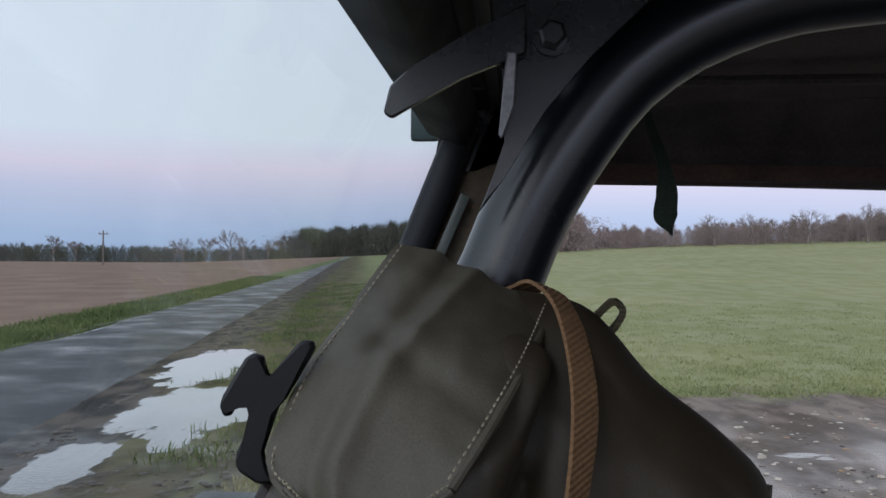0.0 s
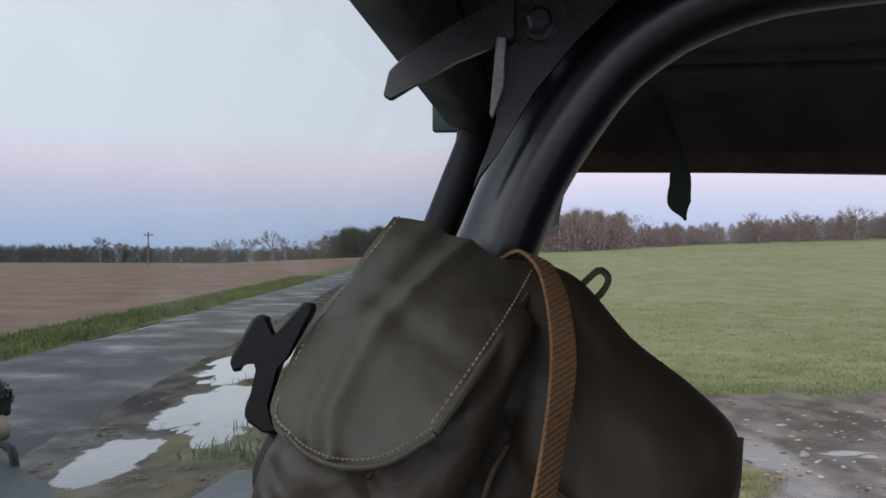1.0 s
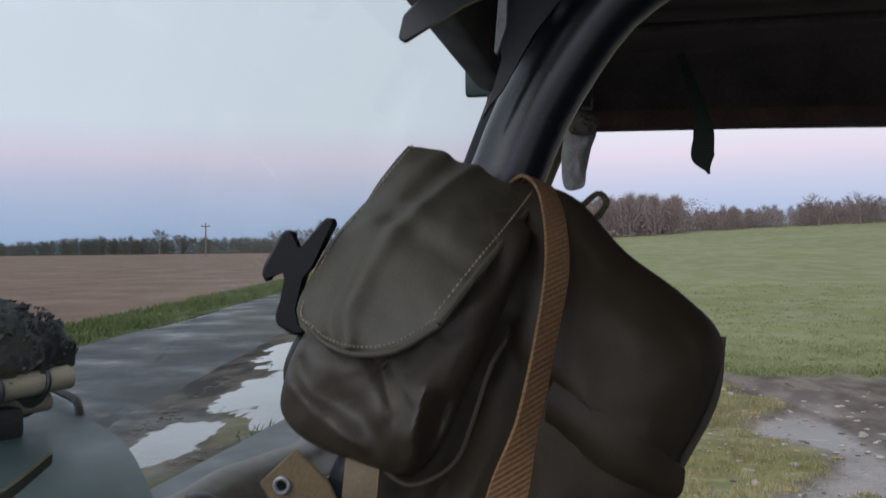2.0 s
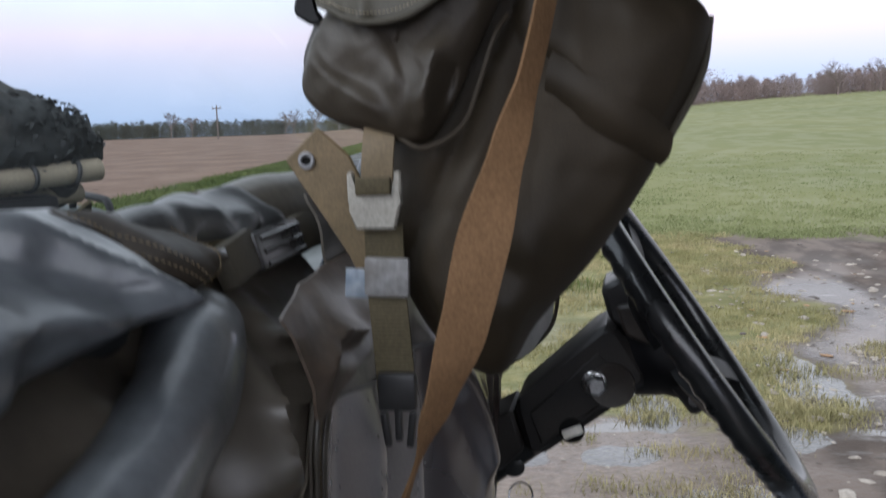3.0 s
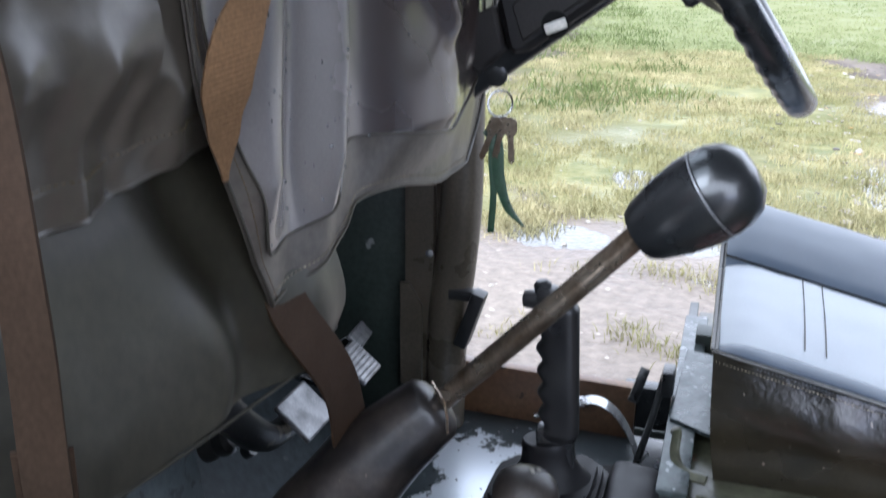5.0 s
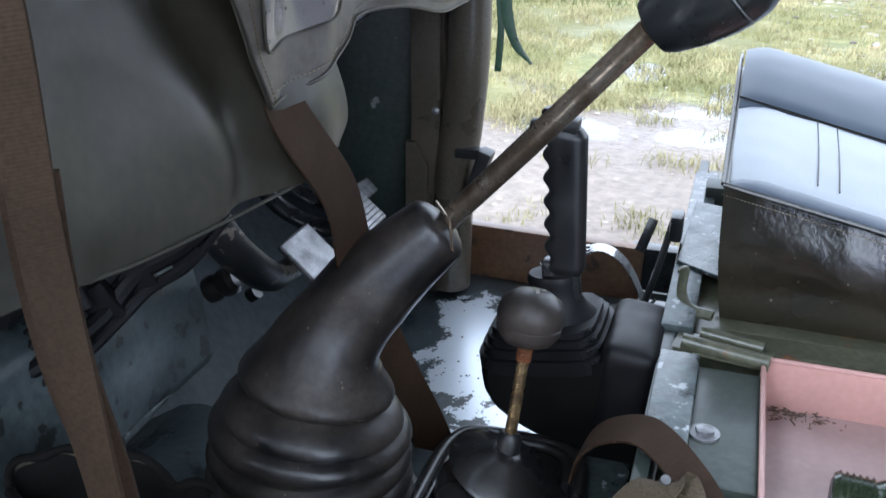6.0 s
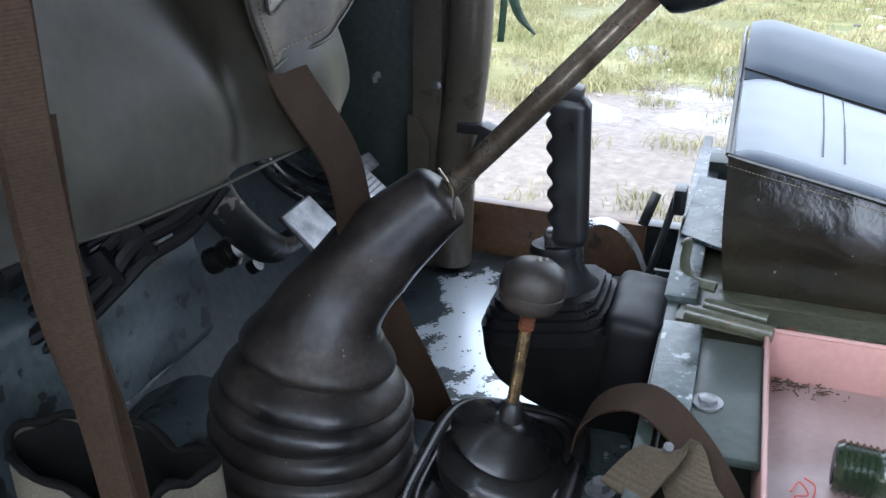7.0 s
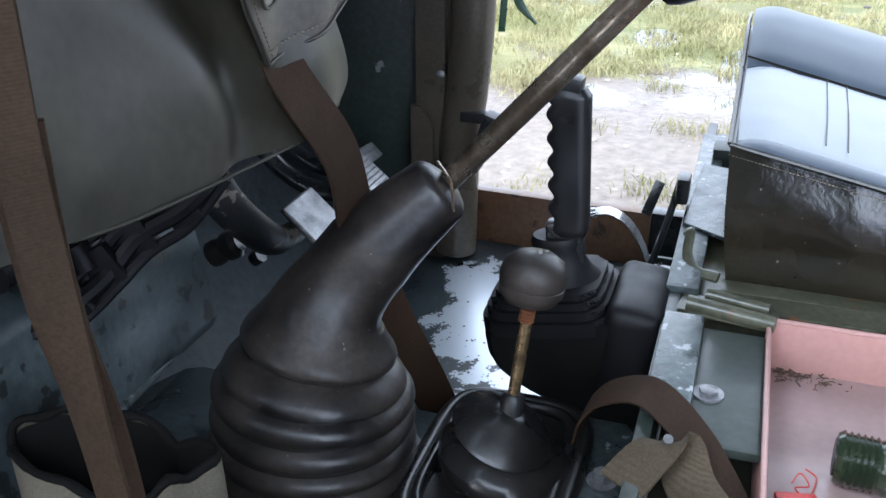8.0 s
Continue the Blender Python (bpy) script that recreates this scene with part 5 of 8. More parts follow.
# roll bar and windscreen clamp
RB = spline([(-0.26, 0.665, 0.95), (-0.165, 0.665, 1.16), (-0.111, 0.665, 1.267), (-0.092, 0.665, 1.312), (-0.066, 0.665, 1.355), (-0.036, 0.665, 1.392), (0.010, 0.665, 1.422), (0.075, 0.665, 1.441), (0.25, 0.665, 1.452), (0.8, 0.665, 1.455)], 60)
part("roll_bar", sweep(RB, 0.0262, 40), M_ROLLBAR, vehicle, "thick glossy black roll bar tube")
part("clamp_plate", prism([(-0.125, 1.47), (-0.108, 1.400), (-0.106, 1.345), (-0.121, 1.306), (-0.107, 1.325), (-0.085, 1.362), (-0.060, 1.392), (-0.02, 1.43), (-0.02, 1.47)], (1, 0, 0), (0, 0, 1), (0, 0.628, 0), 0.006, 0.001), M_BLACKP, vehicle, "black welded clamp plate")
part("clamp_blade", prism([(-0.095, 1.420), (-0.13, 1.402), (-0.157, 1.387), (-0.170, 1.375), (-0.1735, 1.360), (-0.169, 1.357), (-0.150, 1.368), (-0.13, 1.379), (-0.112, 1.386), (-0.095, 1.392)], (1, 0, 0), (0, 0, 1), (0, 0.617, 0), 0.005, 0.0012), M_BLACKP, vehicle, "dark curved clamp lever")
part("clamp_strap", prism([(-0.106, 1.392), (-0.100, 1.392), (-0.1015, 1.363), (-0.108, 1.345), (-0.110, 1.347)], (1, 0, 0), (0, 0, 1), (0, 0.612, 0), 0.004, 0.0008), M_ALU, vehicle)
part("clamp_bolt", merged(lathe([(0.0105, 0), (0.0105, 0.003), (0.0, 0.003)], (-0.081, 0.624, 1.4025), (0, -1, 0), 24), lathe([(0.008, 0), (0.008, 0.008), (0.006, 0.0095), (0.0, 0.0095)], (-0.081, 0.621, 1.4025), (0, -1, 0), 6)), M_BLACKP, vehicle, "hexagon bolt head")

# bonnet and wing
def bonnet_patch():
    far = [(-2.0, -0.2, 1.0), (-2.0, 0.7, 1.0), (-2.0, 1.50, 0.985)]
    near = [(-0.42, -0.2, 0.99), (-0.42, 0.4, 0.992), (-0.42, 0.77, 0.985)]
    right = [(-2.0, 1.50, 0.985), (-1.2, 1.48, 0.99), (-0.94, 1.385, 0.995), (-0.77, 1.21, 0.998), (-0.60, 1.03, 0.995), (-0.42, 0.77, 0.985)]
    skirt = [(x + 0.05, y + 0.05, z - 0.30) for x, y, z in right]
    top = patch(far, near, [far[0], near[0]], right, 40, 60, None, 0.004)
    side = patch(right, skirt, [right[0], skirt[0]], [right[-1], skirt[-1]], 60, 10, lambda u, v: 0.0, 0.004)
    return merged(top, side)
part("bonnet", bonnet_patch(), M_BONNET, vehicle, "matt green painted bonnet")
part("bonnet_handle", sweep([(-0.90, 1.32, 0.992), (-0.893, 1.316, 1.014), (-0.886, 1.310, 1.022), (-0.875, 1.302, 1.023), (-0.78, 1.216, 1.020), (-0.768, 1.204, 1.018), (-0.759, 1.194, 1.010), (-0.750, 1.186, 0.988)], 0.006, 8), M_HOOK, vehicle, "black bonnet lifting handle")
part("rear_body", box((1.15, 0.6, 0.4), (0.03, 1.5, 1.2), 0.01), M_GREEN, vehicle, "rear cab panel")
part("rear_curtain", box((1.17, 0.6, 1.28), (0.01, 1.5, 0.5), 0.003), M_ROOF, vehicle)
part("rear_tub", box((1.72, 0.40, 0.22), (1.10, 1.78, 0.72), 0.03), M_GREEN, vehicle, "dark green rear body")
part("rear_tilt", box((1.72, 0.40, 1.03), (1.08, 1.70, 0.90), 0.08), M_ROOF, vehicle, "black canvas rear tilt")
part("wing_top", box((-1.3, -0.32, 0.80), (1.8, 0.46, 0.02), 0.006), M_BONNET, vehicle)
part("front_panel", box((-2.03, 0.45, 0.62), (0.05, 1.9, 0.72), 0.02), M_BONNET, vehicle, "green front panel")
part("chassis_underside", box((-0.2, 0.6, -0.02), (1.6, 1.3, 0.08), 0.02), M_BLACKP, vehicle)
for x, y in ((-1.2, 1.20), (-1.2, -0.40), (1.65, 1.20), (1.65, -0.40)):
    part("tyre", lathe([(0.2, -0.1), (0.36, -0.1), (0.385, -0.07), (0.385, 0.07), (0.36, 0.1), (0.2, 0.1)], (x, y, -0.135), (0, 1, 0), 32), M_RUBBER, vehicle)


# ---- steering wheel and column ----
def steering():
    c = V((0.037, 0.968, 0.888))
    n = V((0.83, 0, 0.56)).normalized()
    up = V((-0.56, 0, 0.83)).normalized()
    lat = V((0, 1, 0))
    sw = thing("steering_wheel", c, "black four-spoke steering wheel with moulded grip", "steering wheel")
    R = 0.199
    ring = []
    for i in range(240):
        a = math.tau * i / 240
        ring.append(c + (lat * math.cos(a) + up * math.sin(a)) * R)
    bm = sweep(ring, 0.0138, 16, closed=True)
    for v in bm.verts:
        d = v.co - c
        a = math.atan2(d.dot(up), d.dot(lat))
        if d.dot(n) < 0.0:
            v.co -= n * (0.0010 * (1 + math.sin(a * 60)) * min(1.0, -d.dot(n) / 0.008))
    part("rim", bm, M_GLOSS, sw, "black moulded rim with finger grips")
    for a in (35, 145, 215, 325):
        e = lat * math.cos(radians(a)) + up * math.sin(radians(a))
        p = [c - n * 0.035 + e * 0.03, c - n * 0.03 + e * 0.08, c - n * 0.008 + e * 0.15, c + e * 0.20]
        part("spoke", ribbon(p, [e.cross(n)], [0.05, 0.04, 0.03, 0.028], 0.008, 18), M_HOOK, sw)
    part("hub", merged(lathe([(0.03, -0.085), (0.045, -0.06), (0.055, -0.05), (0.06, -0.035), (0.055, -0.02), (0.0, -0.018)], c, n, 28)), M_HOOK, sw)
    xz = ((1, 0, 0), (0, 0, 1))
    part("lock_cover", prism([(-0.055, 0.940), (-0.046, 0.905), (-0.012, 0.880), (0.020, 0.900), (-0.006, 0.938), (-0.030, 0.952)], *xz, (0, 0.965, 0), 0.085, 0.005), M_PLASTIC, sw)
    part("lock_face", prism([(-0.040, 0.922), (-0.030, 0.892), (-0.004, 0.880), (0.012, 0.897), (-0.012, 0.927)], *xz, (0, 0.918, 0), 0.012, 0.003), M_RUBBER, sw)
    part("stalk_housing", prism([(-0.014, 0.878), (0.004, 0.850), (0.037, 0.806), (0.058, 0.820), (0.045, 0.860), (0.018, 0.892)], *xz, (0, 0.955, 0), 0.07, 0.004), M_PLASTIC, sw)
    part("housing_screw", lathe([(0.006, 0), (0.006, 0.003), (0.0, 0.003)], (0.038, 0.921, 0.824), (0, -1, 0), 12), M_ALU, sw)
    col = thing("steering_column", (-0.16, 0.968, 0.70), "black boxed steering column shroud with a bright bolt", "steering column")
    part("shroud", prism([(-0.148, 0.812), (-0.140, 0.822), (-0.056, 0.898), (-0.044, 0.901), (-0.034, 0.893), (-0.010, 0.854), (-0.008, 0.842), (-0.018, 0.830), (-0.120, 0.757), (-0.134, 0.760)], *xz, (0, 0.970, 0), 0.095, 0.007), M_SHROUD, col, "dusty black plastic shroud")
    part("shroud_panel", prism([(-0.130, 0.806), (-0.058, 0.872), (-0.030, 0.842), (-0.040, 0.828), (-0.118, 0.772)], *xz, (0, 0.9215, 0), 0.004, 0.0015), M_SHROUD, col)
    part("lower_shroud", prism([(-0.150, 0.806), (-0.137, 0.762), (-0.165, 0.735), (-0.21, 0.775)], *xz, (0, 0.972, 0), 0.085, 0.004), M_SHROUD, col)
    part("column_tube", rod((-0.40, 0.97, 0.565), (0.0, 0.97, 0.862), 0.020), M_BLACKP, col)
    s = V((-0.050, 0.9195, 0.838))
    part("shroud_boss", lathe([(0.024, 0), (0.023, 0.003), (0.019, 0.002), (0.0, 0.001)], s + V((0.006, 0, 0.0)), (0, -1, 0), 28), M_RUBBER, col)
    b0 = s + V((-0.012, 0, 0.004))
    part("shear_bolt", merged(lathe([(0.013, 0), (0.013, 0.006), (0.010, 0.008), (0.0, 0.008)], b0, (0, -1, 0), 24), lathe([(0.0105, 0.006), (0.0100, 0.024), (0.008, 0.026), (0.0, 0.026)], b0, (0.12, -1, 0.05), 6)), M_CHROME, col, "bright hexagon bolt")
    h = V((-0.086, 0.9190, 0.789))
    # flat dark disc: shade of the slot given as colour
    part("shroud_slot", lathe([(0.0135, 0), (0.0135, 0.001), (0.0, 0.001)], h, (0, -1, 0), 20), M_DARKIN, col)
    part("slot_insert", box(h + V((0.001, -0.002, -0.001)), (0.022, 0.003, 0.010), 0.002, (0, -22, 0)), M_WHITE, col, "pale insert in the shroud slot")
    # ignition lock and keys
    k = V((-0.148, 0.955, 0.722))
    part("ignition_lock", lathe([(0.012, 0), (0.012, 0.016), (0.008, 0.018), (0.0, 0.018)], k + V((-0.006, 0.015, 0.014)), (0.1, -0.9, -0.2), 20), M_BLACKP, col)
    keys = thing("key_bunch", k + V((0, 0, -0.16)), "bunch of steel keys on a ring with green cord", "keys")
    ring = [k + V((0.004, -0.012, -0.016)) + V((0.013 * math.cos(t), 0.004 * math.sin(t), 0.013 * math.sin(t))) for t in [math.tau * i / 28 for i in range(28)]]
    part("ring", sweep(ring, 0.0011, 6, closed=True), M_CHROME, keys)
    for i, (dx, ang) in enumerate(((0.010, 12), (0.016, -4), (0.004, 20))):
        o = k + V((dx, -0.014 - 0.003 * i, -0.028))
        poly = [(-0.007, -0.004), (-0.007, -0.016), (-0.003, -0.021), (-0.0035, -0.046), (0, -0.05), (0.0035, -0.046), (0.0025, -0.042), (0.0038, -0.038), (0.0028, -0.034), (0.003, -0.021), (0.007, -0.016), (0.007, -0.004), (0, 0)]
        ca, sa = math.cos(radians(ang)), math.sin(radians(ang))
        part("key", prism(poly, (ca, 0.2, -sa), (sa, 0, ca), o, 0.002, 0), M_STEEL, keys, smooth=False)
    part("cord", ribbon([k + V((0.0, -0.012, -0.03)), k + V((-0.003, -0.014, -0.07)), k + V((0.0, -0.014, -0.11)), k + V((-0.002, -0.014, -0.155))], [(1, 0.4, 0)], [0.007], 0.002, 20), M_GREENP, keys, "green woven key cord")
    part("tag", ribbon([k + V((-0.012, -0.01, -0.045)), k + V((0.0, -0.012, -0.055)), k + V((0.006, -0.014, -0.095)), k + V((0.016, -0.014, -0.125)), k + V((0.034, -0.014, -0.145))], [(1, 0.3, 0.5)], [0.008, 0.014, 0.012, 0.009, 0.003], 0.002, 24), M_GREENP, keys, "dark green curled tag")


steering()


# ---- levers ----
def gear_lever():
    t = thing("gear_lever", (-0.205, 0.60, 0.26), "long worn steel gear lever in a black rubber bellows", "gear lever")
    base, neck, top = V((-0.212, 0.585, 0.24)), V((-0.185, 0.61, 0.435)), V((-0.112, 0.648, 0.515))
    pts = spline([base, (-0.212, 0.588, 0.30), (-0.208, 0.592, 0.36), (-0.198, 0.60, 0.41), neck, (-0.160, 0.625, 0.468), top], 110)
    R = []
    for i in range(111):
        f = i / 110
        if f < 0.425:
            q = f / 0.425
            r = 0.088 - 0.009 * q
            r += 0.0095 * abs(math.sin(q * 3.0 * math.tau)) ** 0.6 - 0.006
            if q > 0.85:
                r = 0.077 - 0.018 * ((q - 0.85) / 0.15) ** 2
        elif f < 0.47:
            k = (f - 0.425) / 0.045
            r = 0.056 + 0.009 * math.sin(math.pi * min(k * 0.8, 1)) ** 0.7
        elif f < 0.72:
            k = (f - 0.47) / 0.25
            r = 0.0630 - 0.0250 * (1 - (1 - k) ** 2.6)
        else:
            k = (f - 0.72) / 0.28
            r = 0.0385 - 0.0115 * k
        if f > 0.965:
            r *= math.sqrt(max(0.05, 1 - ((f - 0.965) / 0.035) ** 2 * 0.75))
        R.append(r)
    part("boot", sweep(pts, R, 48), M_BOOT, t, "dusty black rubber bellows boot")
    part("boot_collar", lathe([(0.092, 0), (0.099, 0.006), (0.096, 0.014), (0.086, 0.016), (0.0, 0.016)], (-0.212, 0.585, 0.252), n=40), M_BOOT, t)
    k0, k1 = V((0.036, 0.592, 0.684)), V((0.108, 0.585, 0.738))
    part("rod", sweep(spline([top - (k0 - top) * 0.12, top.lerp(k0, 0.5) + V((0, 0, -0.001)), k0], 12), [0.0088, 0.009, 0.009, 0.009, 0.009, 0.009, 0.009, 0.0088, 0.0088, 0.0086, 0.0086, 0.0084, 0.0084], 18), M_STEEL, t, "scratched bronze-brown steel rod")
    part("clip", sweep(spline([top + V((-0.006, -0.008, 0.018)), top + V((0.012, -0.03, 0.01)), top + V((0.014, -0.03, -0.012))], 10), 0.0012, 6), M_STEEL, t)
    ax = (k1 - k0)
    L = ax.length
    prof = [(0.012, 0.0), (0.018, 0.002), (0.0215, 0.008), (0.0268, 0.026), (0.0298, 0.044), (0.0300, 0.0535), (0.0292, 0.0545), (0.0292, 0.0560), (0.0298, 0.0570), (0.0285, 0.066), (0.024, 0.076), (0.015, 0.083), (0.0, 0.085)]
    part("knob", lathe([(r, h) for r, h in prof], k0, ax, 36), M_GLOSS, t, "glossy black egg-shaped knob with a seam")
    a = ax.normalized()
    s = a.orthogonal().normalized()
    u = a.cross(s)
    part("knob_seam", sweep([k0 + a * 0.0552 + (s * math.cos(q) + u * math.sin(q)) * 0.0294 for q in [math.tau * i / 48 for i in range(48)]], 0.0006, 5, closed=True), M_ALU, t, "pale seam line")


def transfer_lever():
    t = thing("transfer_lever", (-0.05, 0.61, 0.27), "short rusty lever with a round black knob", "lever")
    b, k = V((-0.048, 0.622, 0.335)), V((-0.041, 0.640, 0.425))
    part("rod", rod(b, k, 0.0052, 0.0048), M_BRASS, t, "brown worn rod")
    part("thread", merged(*[lathe([(0.0058, 0), (0.0066, 0.0009), (0.0058, 0.0018)], k - V((0.0003, 0.001, 0.0035)) * (i * 0.55 + 0.3), (0.08, 0.2, 1), 14) for i in range(9)]), M_RUST, t, "rusty thread")
    part("knob", lathe([(0.010, -0.004), (0.020, 0.0), (0.0255, 0.008), (0.0262, 0.0135), (0.0255, 0.0142), (0.0262, 0.0155), (0.0268, 0.024), (0.0235, 0.034), (0.015, 0.040), (0.0, 0.0415)], k, (0.05, 0.16, 1), 36), M_RUBBER, t, "dusty round black knob with worn markings")
    for i, (dx, dy, w, h) in enumerate(((-0.012, 0.004, 0.004, 0.0012), (-0.006, 0.010, 0.004, 0.0012), (0.002, 0.0, 0.003, 0.007), (0.006, -0.004, 0.003, 0.006), (0.006, 0.006, 0.003, 0.004))):
        part("marking", box(k + V((dx + 0.003, 0.007 + dy, 0.0405 - (dx * dx + dy * dy) * 22)), (w, h, 0.0012), 0, (0, 0, 20)), M_BUCKLE, t)
    part("collar", lathe([(0.010, -0.008), (0.010, 0.008), (0.007, 0.012), (0.0, 0.012)], b, (0.08, 0.2, 1), 20), M_PLASTIC, t)
    ax = (0.38, -0.06, 1)
    part("gaiter_cone", lathe([(0.030, -0.030), (0.034, -0.027), (0.0425, -0.0205), (0.0440, -0.0180), (0.0420, -0.0155), (0.026, -0.006), (0.015, 0.001), (0.011, 0.004), (0.0, 0.004)], b + V((0.0, -0.004, -0.006)), ax, 48), M_GAITER, t, "tilted black rubber cone")
    bulge = lathe([(0.060, -0.083), (0.061, -0.074), (0.057, -0.066), (0.050, -0.061), (0.049, -0.058), (0.054, -0.053), (0.0560, -0.046), (0.0545, -0.039), (0.047, -0.032), (0.036, -0.028), (0.030, -0.024), (0.0, -0.024)], b + V((0.004, -0.004, -0.006)), (0.20, -0.04, 1), 56)
    for v in bulge.verts:
        v.co += V((noise.noise(v.co * 40), noise.noise(v.co * 40 + V((3, 0, 0))), 0.6 * noise.noise(v.co * 40 + V((0, 5, 0))))) * 0.003
    part("gaiter", bulge, M_GAITER, t, "folded black rubber gaiter")
    rect = lambda cx, cy, rx, ry, z, e=0.45: [V((cx + rx * math.copysign(abs(math.cos(q)) ** e, math.cos(q)), cy + ry * math.copysign(abs(math.sin(q)) ** e, math.sin(q)), z)) for q in [math.tau * i / 72 for i in range(72)]]
    part("gaiter_lip", sweep(rect(-0.058, 0.622, 0.064, 0.098, 0.272), 0.0085, 12, closed=True), M_GAITER, t, "rounded black rubber frame")
    part("gaiter_rib", sweep(rect(-0.058, 0.622, 0.054, 0.086, 0.277), 0.0055, 10, closed=True), M_GAITER, t)
    part("gaiter_base", prism([(p.x, p.y) for p in rect(-0.058, 0.622, 0.062, 0.096, 0)], (1, 0, 0), (0, 1, 0), (0, 0, 0.270), 0.008, 0.0), M_GAITER, t)


def handbrake():
    t = thing("handbrake", (-0.04, 0.775, FLOOR_Z), "black handbrake lever with moulded finger grip", "handbrake")
    g0, g1 = V((-0.036, 0.777, 0.425)), V((-0.046, 0.777, 0.562))
    n = 60
    bm = bmesh.new()
    rings = []
    for i in range(n + 1):
        f = i / n
        c = g0.lerp(g1, f)
        front = 0.017 + 0.0028 * math.sin((f * 6.3 + 0.1) * math.tau) * (1 if f < 0.9 else 0)
        back = 0.0175 + 0.003 * f
        w = 0.013
        e = 1.0
        if f < 0.05:
            e = 0.82 + 0.18 * f / 0.05
        if f > 0.95:
            e = 0.75 + 0.25 * (1 - f) / 0.05
        ring = []
        for k in range(20):
            a = math.tau * k / 20
            cx, cy = math.cos(a), math.sin(a)
            sx = math.copysign(abs(cx) ** 0.7, cx) * (back if cx > 0 else front)
            sy = math.copysign(abs(cy) ** 0.7, cy) * w
            ring.append(bm.verts.new(c + V((sx * e, sy * e, 0))))
        rings.append(ring)
    for A, B in zip(rings, rings[1:]):
        for k in range(20):
            bm.faces.new((A[k], A[(k + 1) % 20], B[(k + 1) % 20], B[k]))
    bm.faces.new(rings[0][::-1])
    bm.faces.new(rings[-1])
    part("grip", bm, M_PLASTIC, t, "black moulded finger grip")
    part("grip_head", merged(box((-0.048, 0.777, 0.566), (0.030, 0.022, 0.014), 0.004, (0, 8, 0)), box((-0.066, 0.777, 0.560), (0.022, 0.016, 0.016), 0.006)), M_PLASTIC, t)
    part("release_button", lathe([(0.008, 0), (0.008, 0.008), (0.005, 0.011), (0.0, 0.011)], (-0.058, 0.777, 0.568), (-0.2, 0, 1), 18), M_PLASTIC, t)
    part("lever", box((-0.037, 0.777, 0.395), (0.034, 0.020, 0.085), 0.004, (0, -7, 0)), M_BLACKP, t)
    ux = V((0.985, 0, 0.17)).normalized()
    def slab(name, lift, rx, ry, h, label=""):
        e = 0.42
        poly = [(rx * math.copysign(abs(math.cos(q)) ** e, math.cos(q)), ry * math.copysign(abs(math.sin(q)) ** e, math.sin(q))) for q in [math.tau * i / 48 for i in range(48)]]
        part(name, prism(poly, ux, (0, 1, 0), V((-0.046, 0.778, 0.352)) + V((-0.17, 0, 0.985)) * lift, h, 0.0028), M_HOOK, t, label)
    slab("flange", 0.000, 0.062, 0.060, 0.014, "moulded rubber flange")
    slab("flange", 0.0105, 0.0575, 0.055, 0.010)
    slab("flange", 0.0185, 0.0535, 0.050, 0.008)
    slab("flange", 0.0250, 0.0490, 0.045, 0.007)
    g = lathe([(0.046, 0), (0.041, 0.006), (0.032, 0.014), (0.026, 0.024), (0.0235, 0.036), (0.0245, 0.040), (0.022, 0.046), (0.0, 0.046)], (-0.044, 0.777, 0.377), (-0.1, 0, 1), 32)
    for v in g.verts:
        v.co.y = 0.777 + (v.co.y - 0.777) * 0.78
    part("gaiter", g, M_HOOK, t, "black rubber gaiter")
    poly = [(-0.102, 0.346), (-0.101, 0.325), (-0.094, 0.305), (-0.078, 0.290), (-0.050, 0.276), (0.0, 0.262), (0.054, 0.25), (0.054, 0.375), (0.012, 0.366)]
    part("housing", prism(poly, (1, 0, 0), (0, 0, 1), (0, 0.785, 0), 0.125, 0.008), M_DARKIN, t, "black handbrake housing")
    part("rear_cover", box((0.030, 0.778, 0.338), (0.052, 0.116, 0.090), 0.016, (0, 6, 0), 4), M_HOOK, t, "black rear cover")
    part("stem", box((0.0, 0.80, 0.20), (0.10, 0.08, 0.13), 0.01), M_BLACKP, t)
    part("housing_screw", lathe([(0.0045, 0), (0.0045, 0.002), (0.0, 0.002)], (0.036, 0.7225, 0.360), (0, -1, 0), 12), M_STEEL, t)


